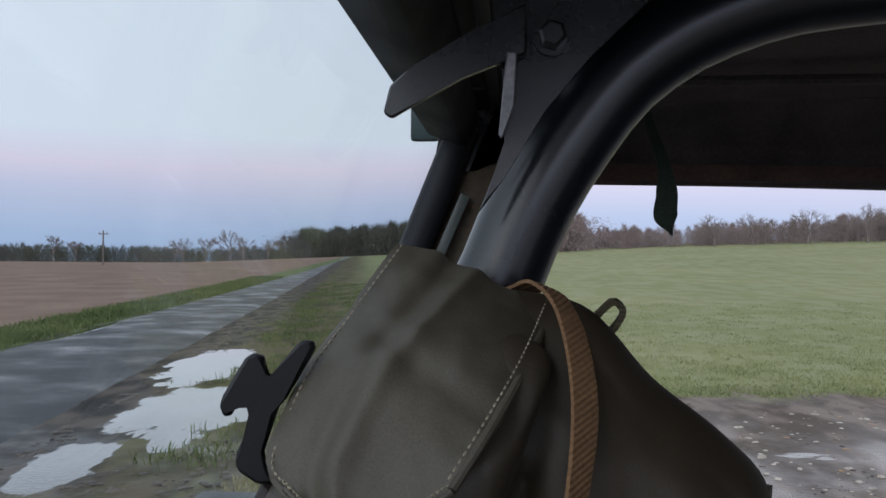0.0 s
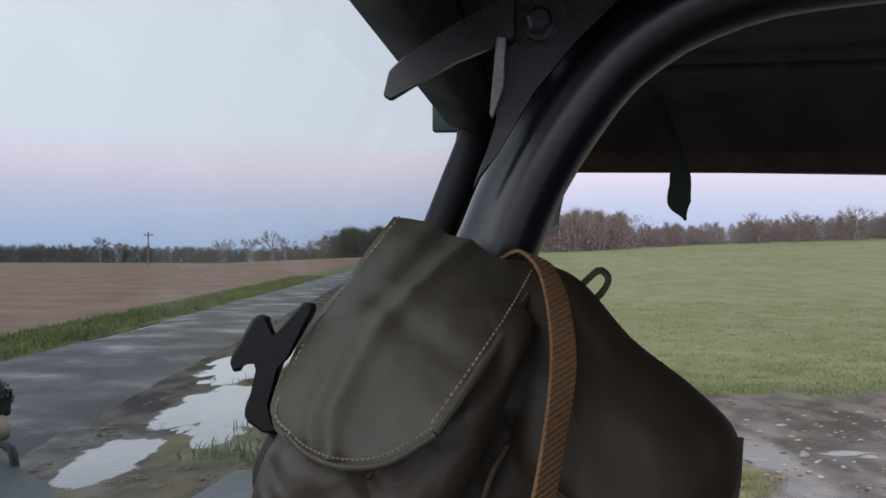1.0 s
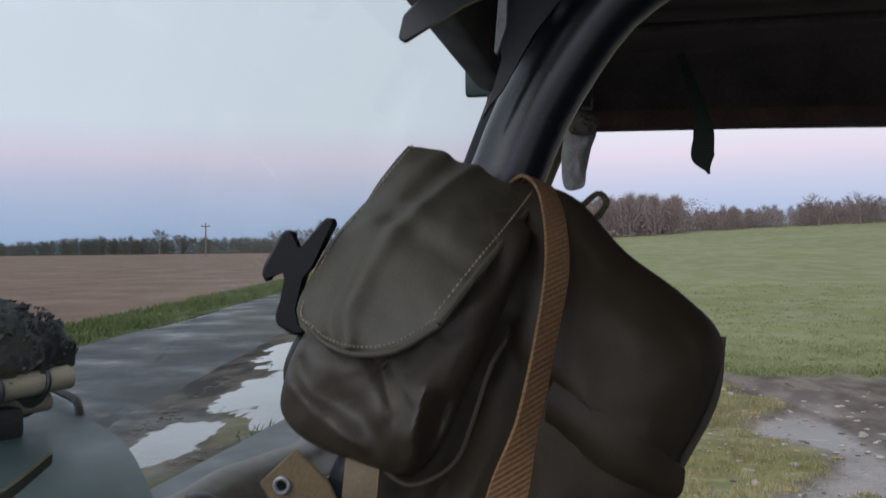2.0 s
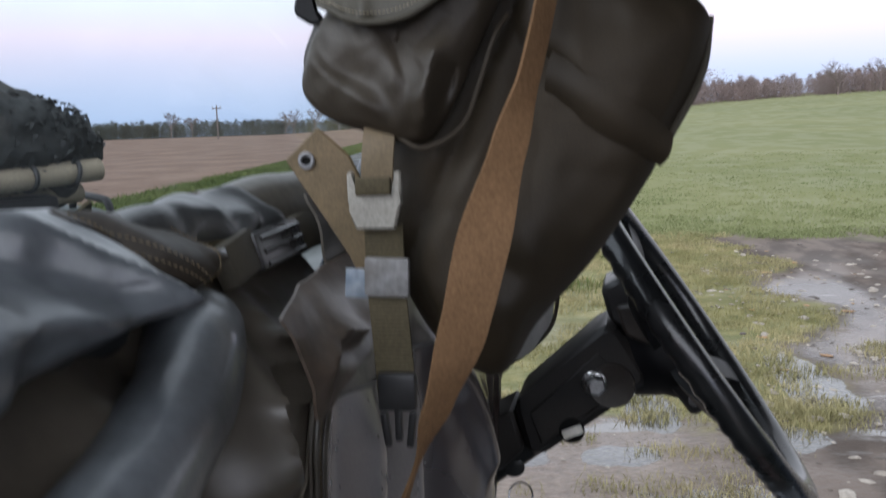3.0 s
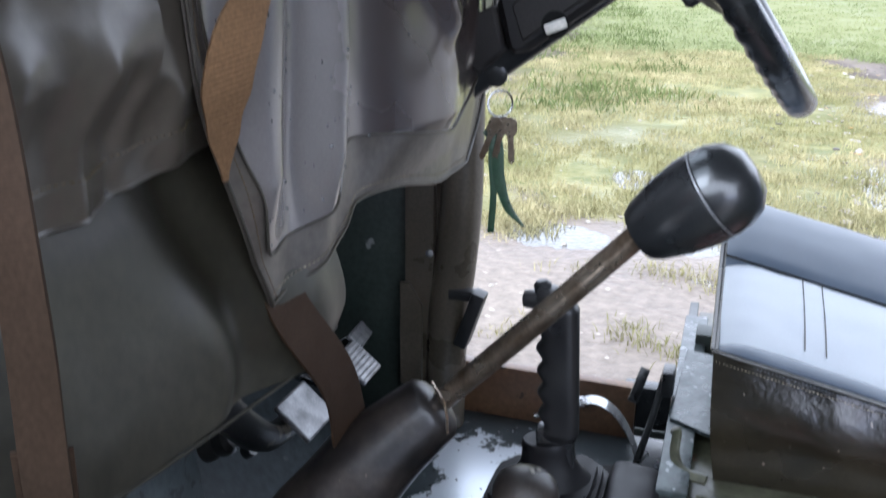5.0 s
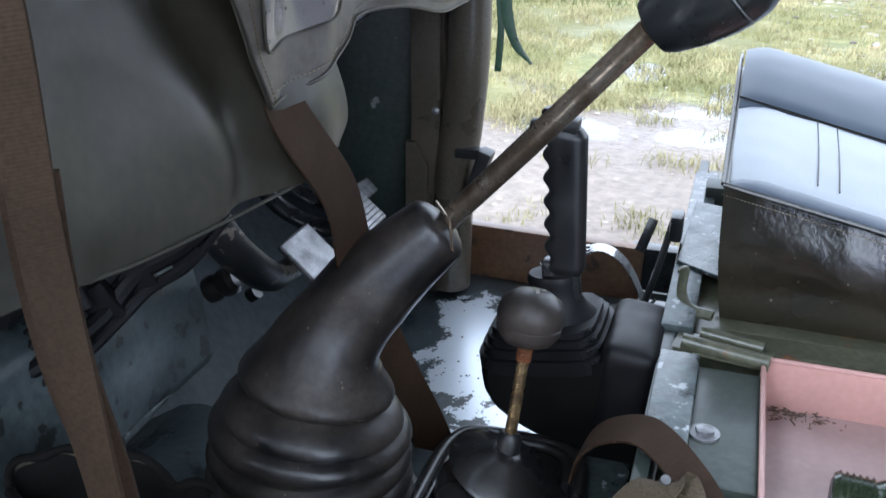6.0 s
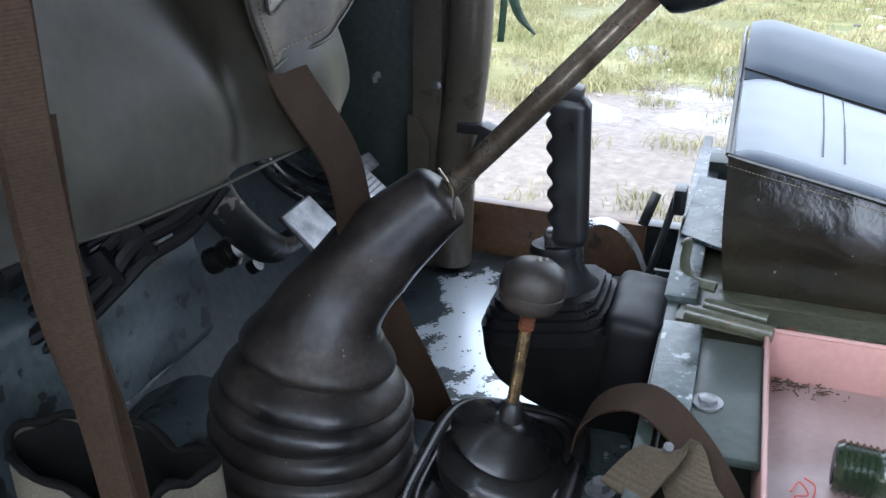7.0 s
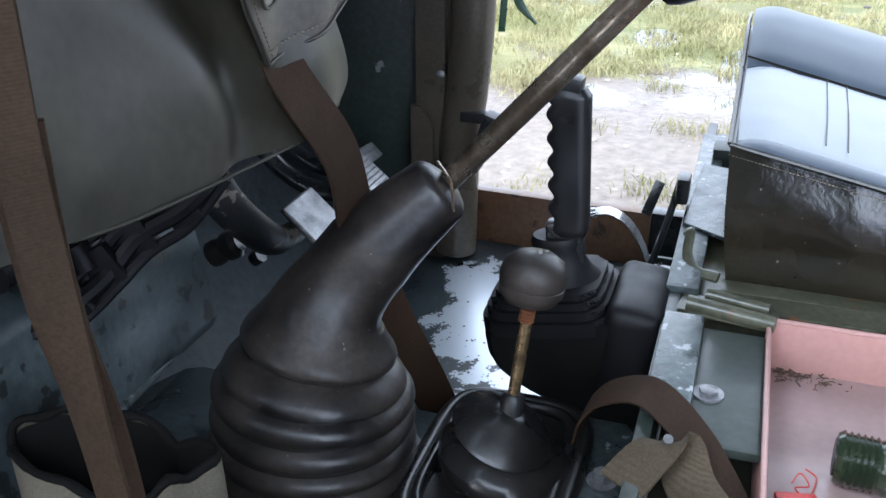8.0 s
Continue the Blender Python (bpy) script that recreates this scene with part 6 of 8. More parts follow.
def pedals():
    specs = (("clutch_pedal", (-0.310, 0.803, 0.394), 0.050, 0.066, 0, 42, 0), ("brake_pedal", (-0.310, 0.950, 0.386), 0.048, 0.062, 7, 40, -6), ("accelerator_pedal", (-0.355, 1.065, 0.368), 0.024, 0.15, 3, 45, -22))
    for name, c, h, w, ribs, ang, lean in specs:
        c = V(c)
        t = thing(name, c + V((-0.03, 0, -0.05)), "bare metal foot pedal on a curved dark arm", "pedal", "pedals in the footwell")
        turn = Euler((radians(lean), radians(ang), 0)).to_matrix()
        part("pad", box(c, (h, w, 0.006), 0.0029, (lean, ang, 0), 3), M_PAD, t, "worn bright metal pad")
        for i in range(ribs):
            q = turn @ V((h * (-0.40 + 0.8 * i / (ribs - 1)), 0, 0.0028))
            e = turn @ V((0, w * 0.45, 0))
            part("rib", rod(c + q - e, c + q + e, 0.0012, n=6), M_PAD, t)
        back = turn @ V((0, 0, -0.006))
        if ribs:
            arm = sweep(spline([c + back, c + V((-0.05, 0, -0.03)), c + V((-0.12, 0, 0.0)), c + V((-0.18, 0, 0.10)), c + V((-0.20, 0, 0.25))], 24), 0.011, 10, flat=0.55)
        else:
            arm = sweep(spline([c + V((-0.026, 0.006, -0.026)), (-0.336, 0.770, 0.376), (-0.338, 0.728, 0.408), (-0.348, 0.695, 0.452), (-0.365, 0.675, 0.52)], 24), 0.019, 12, flat=0.7)
        part("arm", arm, M_ARM if not ribs else M_BLACKP, t, "curved dark steel arm")


gear_lever()
transfer_lever()
handbrake()
pedals()
stud = part("rubber_stop", lathe([(0.014, 0), (0.0145, 0.008), (0.012, 0.016), (0.0155, 0.021), (0.0155, 0.032), (0.010, 0.037), (0.0, 0.037)], (-0.405, 0.758, 0.355), (0.85, 0.1, 0.5), 22), M_GAITER, vehicle, "black rubber stop")
part("bulkhead_bolt", lathe([(0.008, 0), (0.008, 0.012), (0.0, 0.012)], (-0.385, 0.805, 0.330), (0.8, 0, 0.6), 14), M_BLACKP, vehicle)
part("bulkhead_bracket", merged(box((-0.42, 0.55, 0.475), (0.03, 0.20, 0.05), 0.006), rod((-0.40, 0.47, 0.47), (-0.40, 0.66, 0.478), 0.014), rod((-0.395, 0.55, 0.46), (-0.385, 0.55, 0.44), 0.012)), M_HOOK, vehicle, "dark pipe clips on the bulkhead")

loom = [(-0.42, 0.47, 0.395), (-0.385, 0.53, 0.420), (-0.368, 0.555, 0.440), (-0.348, 0.575, 0.462), (-0.315, 0.592, 0.487), (-0.29, 0.61, 0.52)]
for i, (dx, dz, rr) in enumerate(((0.0, 0.0, 0.0075), (-0.012, 0.010, 0.006), (0.004, -0.013, 0.005), (-0.016, -0.004, 0.006), (-0.022, 0.016, 0.0045))):
    part("cable", sweep(spline([(x + dx + 0.003 * math.sin(i * 2 + k * 1.7), y, z + dz + 0.003 * math.sin(i + k * 2.3)) for k, (x, y, z) in enumerate(loom)], 40), rr, 8), M_HOOK, vehicle, "dark wiring under the dashboard" if i == 0 else "")
for k, (x, y, z) in enumerate(loom[1:5]):
    part("cable_clip", box((x - 0.006, y, z + 0.002), (0.030, 0.012, 0.036), 0.004, (0, -30, 15)), M_HOOK, vehicle)
part("bulkhead_strip", box((-0.386, 0.56, 0.300), (0.012, 0.20, 0.010), 0.003, (0, 0, 4)), M_ALLOY, vehicle)


# ---- driver's seat ----
def driver_seat():
    t = thing("driver_seat", (0.36, 1.0, BOX_Z + 0.005), "black vinyl driver's seat cushion with stitched seams, sky light in its pale top colour", "seat")
    x0, x1, y0, y1 = 0.092, 0.60, 0.860, 1.205
    def top(x, y):
        f = (x - x0) / (x1 - x0)
        z = 0.503 - 0.116 * f
        z += 0.035 * max(0.0, min(1.0, (y - y0) / 0.17))
        b = max(0.0, (y - 1.035) / (y1 - 1.035))
        z += 0.030 * math.sin(min(b * 1.7, math.pi)) - 0.02 * max(0.0, b - 0.75)
        return z
    def skin(ya, yb, n=14):
        pts = lambda x: [(x, ya + (yb - ya) * i / n, top(x, ya + (yb - ya) * i / n)) for i in range(n + 1)]
        return pts
    nx = 36
    def sheet(ya, yb, ny, puff, z_edge):
        bm = bmesh.new()
        g = []
        for i in range(nx + 1):
            x = x0 + (x1 - x0) * i / nx
            row = []
            for j in range(ny + 1):
                y = ya + (yb - ya) * j / ny
                f = j / ny
                nose = max(0.0, 1 - i / 3.0)
                row.append(bm.verts.new((x + 0.004 * nose * nose, y, top(x, y) + puff * math.sin(math.pi * f) ** 0.6 - 0.012 * nose ** 2 + 0.0012 * noise.noise(V((x * 30, y * 30, 0))))))
            g.append(row)
        for i in range(nx):
            for j in range(ny):
                bm.faces.new((g[i][j], g[i + 1][j], g[i + 1][j + 1], g[i][j + 1]))
        lo = [[bm.verts.new((v.co.x, v.co.y, v.co.z - 0.02)) for v in row] for row in g]
        for i in range(nx):
            for j in (0, ny):
                bm.faces.new((g[i][j], lo[i][j], lo[i + 1][j], g[i + 1][j]))
        for j in range(ny):
            for i in (0, nx):
                bm.faces.new((g[i][j], g[i][j + 1], lo[i][j + 1], lo[i][j]))
        return bm
    # pale panel, blue-grey bolster and edge carry painted sky light and shade
    part("seat_panel", sheet(y0 + 0.020, 1.034, 20, 0.004, 0), M_SEAT, t, "vinyl centre panel, sky light in its pale colour")
    part("bolster", sheet(1.037, y1, 20, 0.012, 0), M_SEATB, t, "vinyl side bolster, weaker sky light in its blue-grey colour")
    part("inner_edge", sheet(y0 - 0.004, y0 + 0.020, 8, 0.003, 0), M_SEATB, t, "wrapped front edge, shade in its darker blue-grey colour")
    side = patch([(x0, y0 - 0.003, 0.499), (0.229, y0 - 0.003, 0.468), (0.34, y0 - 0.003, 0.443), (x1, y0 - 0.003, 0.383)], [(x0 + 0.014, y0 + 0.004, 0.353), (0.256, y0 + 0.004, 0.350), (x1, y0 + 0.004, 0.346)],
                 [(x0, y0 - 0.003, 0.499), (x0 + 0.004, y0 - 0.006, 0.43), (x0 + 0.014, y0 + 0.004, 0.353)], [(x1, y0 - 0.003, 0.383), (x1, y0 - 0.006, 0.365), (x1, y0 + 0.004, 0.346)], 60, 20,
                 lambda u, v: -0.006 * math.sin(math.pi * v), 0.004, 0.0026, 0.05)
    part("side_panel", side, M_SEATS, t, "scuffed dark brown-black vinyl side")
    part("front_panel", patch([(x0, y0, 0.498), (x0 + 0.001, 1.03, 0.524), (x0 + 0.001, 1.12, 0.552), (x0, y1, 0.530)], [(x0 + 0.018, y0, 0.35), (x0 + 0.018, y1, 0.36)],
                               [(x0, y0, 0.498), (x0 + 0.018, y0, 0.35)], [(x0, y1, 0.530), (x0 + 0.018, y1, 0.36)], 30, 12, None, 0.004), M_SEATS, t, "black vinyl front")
    part("outer_panel", box(((x0 + x1) / 2 + 0.01, y1 - 0.004, 0.43), (x1 - x0 - 0.02, 0.012, 0.15), 0.004), M_SEATS, t)
    part("seat_pan", box(((x0 + x1) / 2 + 0.015, 1.03, 0.36), (x1 - x0 - 0.02, 0.33, 0.03), 0.004), M_GREEN2, t, "olive painted seat pan")
    part("backrest", box((0.72, 1.03, 0.72), (0.10, 0.36, 0.62), 0.03, (0, 10, 0), 4), M_SEATB, t, "vinyl backrest in the bolster's colour")
    e = [(x0 - 0.001, y0 - 0.004, 0.499), (0.25, y0 - 0.006, top(0.25, y0)), (x1, y0 - 0.006, top(x1, y0))]
    part("piping", sweep(spline(e, 40), 0.0026, 8), M_SEATS, t, "black piping")
    part("piping", sweep(spline([(x0 - 0.001, y0 - 0.002, 0.499), (x0 - 0.001, 1.03, 0.53), (x0 - 0.001, 1.10, 0.553), (x0, y1 - 0.03, 0.556)], 30), 0.0022, 8), M_SEATS, t)
    part("stitching", stitches([(a, b - 0.0035, c - 0.008) for a, b, c in e], 150, width=0.0005), M_THREAD, t, "pale thread stitching")
    part("stitching", stitches([(a, b - 0.0020, c - 0.003) for a, b, c in e], 150, width=0.0004), M_SEATB, t)
    for xs in (0.176, 0.196):
        part("seam", sweep(spline([(xs, y0 + 0.036, top(xs, y0 + 0.036) + 0.0035), (xs + 0.001, 0.95, top(xs, 0.95) + 0.0045), (xs + 0.001, 1.03, top(xs, 1.03) + 0.002)], 16), 0.0007, 6), M_SEATS, t)
    part("seam", sweep(spline([(x, 1.0355, top(x, 1.0355) + 0.0015) for x in (x0 + 0.003, 0.2, 0.35, 0.6)], 20), 0.0013, 6), M_SEATS, t)


driver_seat()


# ---- pink tray, torch, loose things on the seat box ----
def tray():
    t = thing("pink_tray", (0.28, 0.655, BOX_Z - 0.055), "faded pink plastic tray with dirt in its corner", "tray")
    x0, x1, y0, y1, z0, z1 = 0.145, 0.43, 0.50, 0.762, BOX_Z - 0.048, BOX_Z - 0.002
    part("base", box(((x0 + x1) / 2, (y0 + y1) / 2, z0), (x1 - x0, y1 - y0, 0.003), 0.001), M_TRAY, t, "stained pink-grey tray floor")
    part("wall", box(((x0 + x1) / 2, y1, (z0 + z1) / 2), (x1 - x0, 0.003, z1 - z0 + 0.004), 0.001, (3, 0, 0)), M_PINK, t)
    part("wall", box(((x0 + x1) / 2, y0, (z0 + z1) / 2), (x1 - x0, 0.003, z1 - z0 + 0.004), 0.001), M_PINK, t)
    part("wall", box((x0, (y0 + y1) / 2, (z0 + z1) / 2), (0.003, y1 - y0, z1 - z0 + 0.004), 0.001, (0, 3, 0)), M_PINK, t)
    part("wall", box((x1, (y0 + y1) / 2, (z0 + z1) / 2), (0.003, y1 - y0, z1 - z0 + 0.004), 0.001), M_PINK, t)
    part("rim", merged(rod((x0, y0, z1 + 0.003), (x0, y1, z1 + 0.003), 0.0022, n=8), rod((x0, y1, z1 + 0.003), (x1, y1, z1 + 0.003), 0.0022, n=8)), M_PINK, t)
    g = random.Random(3)
    bm = bmesh.new()
    for i in range(70):
        p = V((x0 + 0.012 + abs(g.gauss(0, 0.028)), y1 - 0.006 - abs(g.gauss(0, 0.010)), z0 + 0.003 + g.random() * 0.005))
        d = V((g.gauss(0, 1), g.gauss(0, 0.6), g.gauss(0, 0.15))).normalized() * g.uniform(0.001, 0.0042)
        s = sweep([p - d, p + d], g.uniform(0.0003, 0.0007), 4)
        me = bpy.data.meshes.new("t")
        s.to_mesh(me)
        s.free()
        bm.from_mesh(me)
        bpy.data.meshes.remove(me)
    d = part("debris", bm, mat("dry_debris", (0.05, 0.035, 0.025), (0.12, 0.08, 0.05), 0.9), None, "dry twigs and dirt in the tray corner", kind="stuff", category="debris")
    tz = z0 + 0.0235
    tor = thing("torch", (0.245, 0.600, z0), "dark green ribbed torch lying in the tray", "torch")
    a, b = V((0.197, 0.615, tz)), V((0.30, 0.607, tz))
    prof = [(0.0, 0), (0.018, 0), (0.020, 0.003)]
    for i in range(6):
        prof += [(0.021, 0.004 + i * 0.0045), (0.0185, 0.0065 + i * 0.0045)]
    prof += [(0.021, 0.034), (0.020, 0.05), (0.0175, 0.055), (0.0175, 0.10), (0.0, 0.10)]
    part("body", lathe(prof, a, b - a, 32), M_TORCH, tor)
    part("end_cap", lathe([(0.0, -0.001), (0.014, -0.001), (0.014, 0.001), (0.0, 0.001)], a, a - b, 24), M_PLASTIC, tor)
    pk = thing("red_packet", (0.175, 0.565, z0), "small red and white wrapper", "wrapper")
    part("wrapper", box((0.175, 0.568, z0 + 0.006), (0.03, 0.03, 0.006), 0.002, (4, 3, 15)), M_RED, pk)
    part("string", sweep(spline([(0.17, 0.60, z0 + 0.004), (0.176, 0.612, z0 + 0.005), (0.182, 0.60, z0 + 0.004), (0.172, 0.592, z0 + 0.006), (0.18, 0.585, z0 + 0.004), (0.187, 0.61, z0 + 0.005), (0.18, 0.62, z0 + 0.004)], 50), 0.0006, 5), M_RED, pk, "tangled red thread")


tray()
st = thing("seat_belt", (0.06, 0.56, BOX_Z), "brown webbing strap lying over the seat box edge", "strap")
part("webbing", ribbon([(0.006, 0.640, 0.31), (0.012, 0.632, 0.340), (0.030, 0.622, 0.366), (0.062, 0.598, 0.3875), (0.098, 0.560, 0.382), (0.124, 0.525, 0.366), (0.142, 0.490, 0.350)], [(0.2, 1, 0.3), (0.2, 1, 0.2), (0.5, 1, 0)], [0.030], 0.002, 40), M_BROWN, st)
part("webbing_end", ribbon([(0.055, 0.505, 0.372), (0.075, 0.535, 0.386), (0.088, 0.545, 0.384), (0.10, 0.52, 0.372), (0.125, 0.49, 0.37)], [(1, -0.4, 0), (1, -0.2, 0.4), (0.9, 0.4, 0)], [0.034], 0.002, 30), webbing("webbing_faded", (0.085, 0.066, 0.042), (0.065, 0.05, 0.032), 150, (0, 0, 30), 0.5), st)
part("bar", rod((0.079, 0.548, 0.378), (0.081, 0.540, 0.392), 0.0035), M_ALU, st)


# ---- cover draped over the dashboard ----
def wrinkle(u, v, a, b, k, h, seed):
    """Long uneven wrinkles that run across the direction (a, b)."""
    s, t = a * u + b * v, -b * u + a * v
    return h * noise.noise(V((s * k, t * k * 0.22, seed))) + 0.4 * h * noise.noise(V((s * k * 2.3, t * k * 0.5, seed + 4)))


def dash_cover():
    OUTSIDE.append(V((1, -0.2, 0.15)))
    t = thing("dash_cover", (-0.2, 0.7, 0.6), "wet creased brown vinyl cover draped over the dashboard", "cover")
    # broad sheet on the passenger half: one drape with standing folds, creases and a wide hem
    def ridge(y, z, pts, w, h, sharp=2.0):
        best = 1e9
        for (ya, za), (yb, zb) in zip(pts, pts[1:]):
            dy, dz = yb - ya, zb - za
            k = max(0.0, min(1.0, ((y - ya) * dy + (z - za) * dz) / (dy * dy + dz * dz)))
            best = min(best, math.hypot(y - ya - k * dy, z - za - k * dz))
        return h * math.exp(-(best / w) ** sharp)

    def crumple(y, z, size, h, seed):
        """Creased cloth: facets between sharp, wandering ridges."""
        q = V((y / size + 0.5 * noise.noise(V((y / size, z / size, seed))), z / size, seed))
        return h * (0.5 - abs(noise.noise(q))) + 0.5 * h * (0.5 - abs(noise.noise(q * 2.1 + V((3, 1, 0)))))

    def lerp_pts(P, y):
        for (a0, b0), (a1, b1) in zip(P, P[1:]):
            if y <= a1:
                k = max(0.0, (y - a0) / (a1 - a0))
                return b0 + (b1 - b0) * k
        return P[-1][1]

    def dome(y, z, cy, cz, ry, rz, h):
        q = ((y - cy) / ry) ** 2 + ((z - cz) / rz) ** 2
        return h * math.exp(-q)

    def sheet_x(y, z):
        # hangs from the rounded dash edge, slack enough to stand in folds
        k = max(0.0, (z - 0.925) / 0.085)
        x = -0.222 - 0.014 * max(0.0, (0.92 - z) / 0.18) - 0.050 * k ** 1.5
        x += ridge(y, z, ((0.448, 1.018), (0.432, 0.992), (0.412, 0.965), (0.402, 0.93)), 0.026, 0.024, 1.5)
        x += ridge(y, z, ((0.305, 0.99), (0.318, 0.95), (0.305, 0.90), (0.27, 0.86)), 0.026, 0.020, 1.7)
        x -= ridge(y, z, ((0.375, 1.01), (0.365, 0.965), (0.36, 0.925)), 0.020, 0.014)
        x += ridge(y, z, ((0.49, 1.0), (0.485, 0.96), (0.470, 0.93)), 0.020, 0.016, 1.6)
        # creases of a sewn pocket under the sheet
        x += ridge(y, z, ((0.413, 0.968), (0.44, 0.978), (0.492, 0.972)), 0.005, 0.006, 1.3)
        x += ridge(y, z, ((0.413, 0.968), (0.405, 0.940), (0.411, 0.914), (0.455, 0.918), (0.500, 0.925)), 0.006, 0.006, 1.3)
        x += ridge(y, z, ((0.53, 1.0), (0.515, 0.985), (0.478, 0.988)), 0.006, 0.010, 1.3)
        x += ridge(y, z, ((0.545, 0.985), (0.53, 0.978), (0.50, 0.976)), 0.006, 0.008, 1.3)
        # slack belly over the hem, with a deep trough above it
        x -= ridge(y, z, ((0.425, 0.892), (0.39, 0.878), (0.34, 0.862), (0.26, 0.83)), 0.020, 0.014, 1.8)
        x += dome(y, z, 0.425, 0.808, 0.075, 0.040, 0.020)
        x += ridge(y, z, ((0.49, 0.832), (0.475, 0.79), (0.478, 0.745)), 0.014, 0.007)
        x += ridge(y, z, ((0.40, 0.80), (0.385, 0.765), (0.39, 0.725)), 0.012, 0.007, 1.6)
        x -= ridge(y, z, ((0.43, 0.79), (0.42, 0.76), (0.425, 0.73)), 0.012, 0.006, 1.6)
        x += ridge(y, z, ((0.345, 0.80), (0.335, 0.76), (0.34, 0.72)), 0.016, 0.008, 1.6)
        x += crumple(y, z, 0.095, 0.007, 3.0) + crumple(y, z, 0.035, 0.0010, 8.0) + 0.004 * noise.noise(V((y * 9, z * 9, 2)))
        if y > 0.45 and z < 0.95:
            x = min(x, -0.214)
        return x

    def drape(y0, y1, zt, zb, fx, ny, nz, thick=0.002, hem=0.0):
        F, K = [], []
        for j in range(nz + 1):
            fr = []
            for i in range(ny + 1):
                y = y0 + (y1 - y0) * i / ny
                lo, hi = lerp_pts(zb, y), lerp_pts(zt, y)
                z = hi + (lo - hi) * j / nz
                fr.append(V((fx(y, z) + (0.0012 if z - lo < hem else 0.0), y, z)))
            F.append(fr)
        bm = bmesh.new()
        A = [[bm.verts.new(p) for p in row] for row in F]
        B = [[bm.verts.new(p - V((thick, 0, 0))) for p in row] for row in F]
        for j in range(nz):
            for i in range(ny):
                bm.faces.new((A[j][i], A[j][i + 1], A[j + 1][i + 1], A[j + 1][i]))
                bm.faces.new((B[j][i], B[j + 1][i], B[j + 1][i + 1], B[j][i + 1]))
        for i in range(ny):
            bm.faces.new((A[nz][i + 1], B[nz][i + 1], B[nz][i], A[nz][i]))
            bm.faces.new((A[0][i], B[0][i], B[0][i + 1], A[0][i + 1]))
        for j in range(nz):
            bm.faces.new((A[j + 1][0], B[j + 1][0], B[j][0], A[j][0]))
            bm.faces.new((A[j][ny], B[j][ny], B[j + 1][ny], A[j + 1][ny]))
        return bm

    def on_sheet(pts, fx, n=40, lift=0.0012):
        return [V((fx(p.y, p.z) + lift, p.y, p.z)) for p in spline([(0, y, z) for y, z in pts], n)]
    HEM = ((0.12, 0.716), (0.25, 0.719), (0.356, 0.7225), (0.403, 0.7235), (0.467, 0.732), (0.537, 0.741), (0.56, 0.80), (0.64, 0.86))
    part("left_sheet", drape(0.12, 0.64, ((0.12, 1.03), (0.32, 1.046), (0.42, 1.040), (0.52, 1.055), (0.64, 1.06)), HEM, sheet_x, 170, 120, hem=0.022), M_VINYL, t, "shiny creased brown vinyl sheet with soft folds")
    seam = on_sheet([(0.500, 0.985), (0.485, 0.955), (0.472, 0.925), (0.464, 0.900), (0.466, 0.873), (0.478, 0.838), (0.500, 0.800), (0.511, 0.773), (0.528, 0.752)], sheet_x, 70, 0.0018)
    part("sheet_piping", sweep(seam, 0.0015, 8), M_PIPING, t, "pale piping along the sheet seam")
    part("sheet_stitching", stitches(on_sheet([(0.14, 0.740), (0.25, 0.743), (0.356, 0.7465), (0.403, 0.747), (0.467, 0.755), (0.525, 0.763)], sheet_x, 60, 0.0016), 90, width=0.0005, out=(1, 0, 0)), M_KHAKI, t, "fine hem stitching")
    part("hem_edge", sweep(on_sheet([(0.14, 0.717), (0.25, 0.7195), (0.356, 0.723), (0.403, 0.724), (0.467, 0.7325), (0.535, 0.7415)], sheet_x, 60, 0.0006), 0.0016, 6), M_VINYL, t)
    # folded curtain lying on the corner, with its stitched patch
    CT = ((0.12, 1.092), (0.30, 1.080), (0.37, 1.075), (0.432, 1.065), (0.456, 1.046))
    CB = ((0.12, 0.985), (0.25, 1.004), (0.33, 1.024), (0.40, 1.022), (0.43, 1.028), (0.456, 1.042))

    def curtain_x(y, z):
        lo, hi = lerp_pts(CB, y), lerp_pts(CT, y)
        f = max(0.0, min(1.0, (z - lo) / max(hi - lo, 0.004)))
        x = -0.246 - 0.050 * f ** 2.0 - 0.10 * max(0.0, y - 0.36) - 0.026 * max(0.0, 1 - f / 0.25) ** 2
        x += ridge(y, z, ((0.300, 1.078), (0.318, 1.061), (0.345, 1.035)), 0.012, 0.020, 1.4)
        x += ridge(y, z, ((0.18, 1.040), (0.26, 1.040), (0.335, 1.032)), 0.012, 0.014, 1.5)
        x -= ridge(y, z, ((0.27, 1.068), (0.295, 1.052), (0.315, 1.042)), 0.010, 0.010)
        x -= ridge(y, z, ((0.372, 1.068), (0.372, 1.048), (0.365, 1.030)), 0.012, 0.010)
        return x + crumple(y, z, 0.080, 0.018, 5.0) + crumple(y, z, 0.032, 0.0024, 1.0)
    part("folded_curtain", drape(0.12, 0.456, CT, CB, curtain_x, 100, 56, 0.003), M_VINYL_CURT, t, "puffed folded curtain end, blue sky sheen put into its grey colour")
    part("stitched_patch", drape(0.341, 0.452, ((0.341, 1.076), (0.372, 1.0745), (0.432, 1.065), (0.452, 1.050)), ((0.341, 1.072), (0.374, 1.046), (0.402, 1.026), (0.423, 1.026), (0.452, 1.045)), lambda y, z: curtain_x(y, z) + 0.003, 32, 20, 0.003), M_VINYL_DARK, t, "dark stitched corner patch")
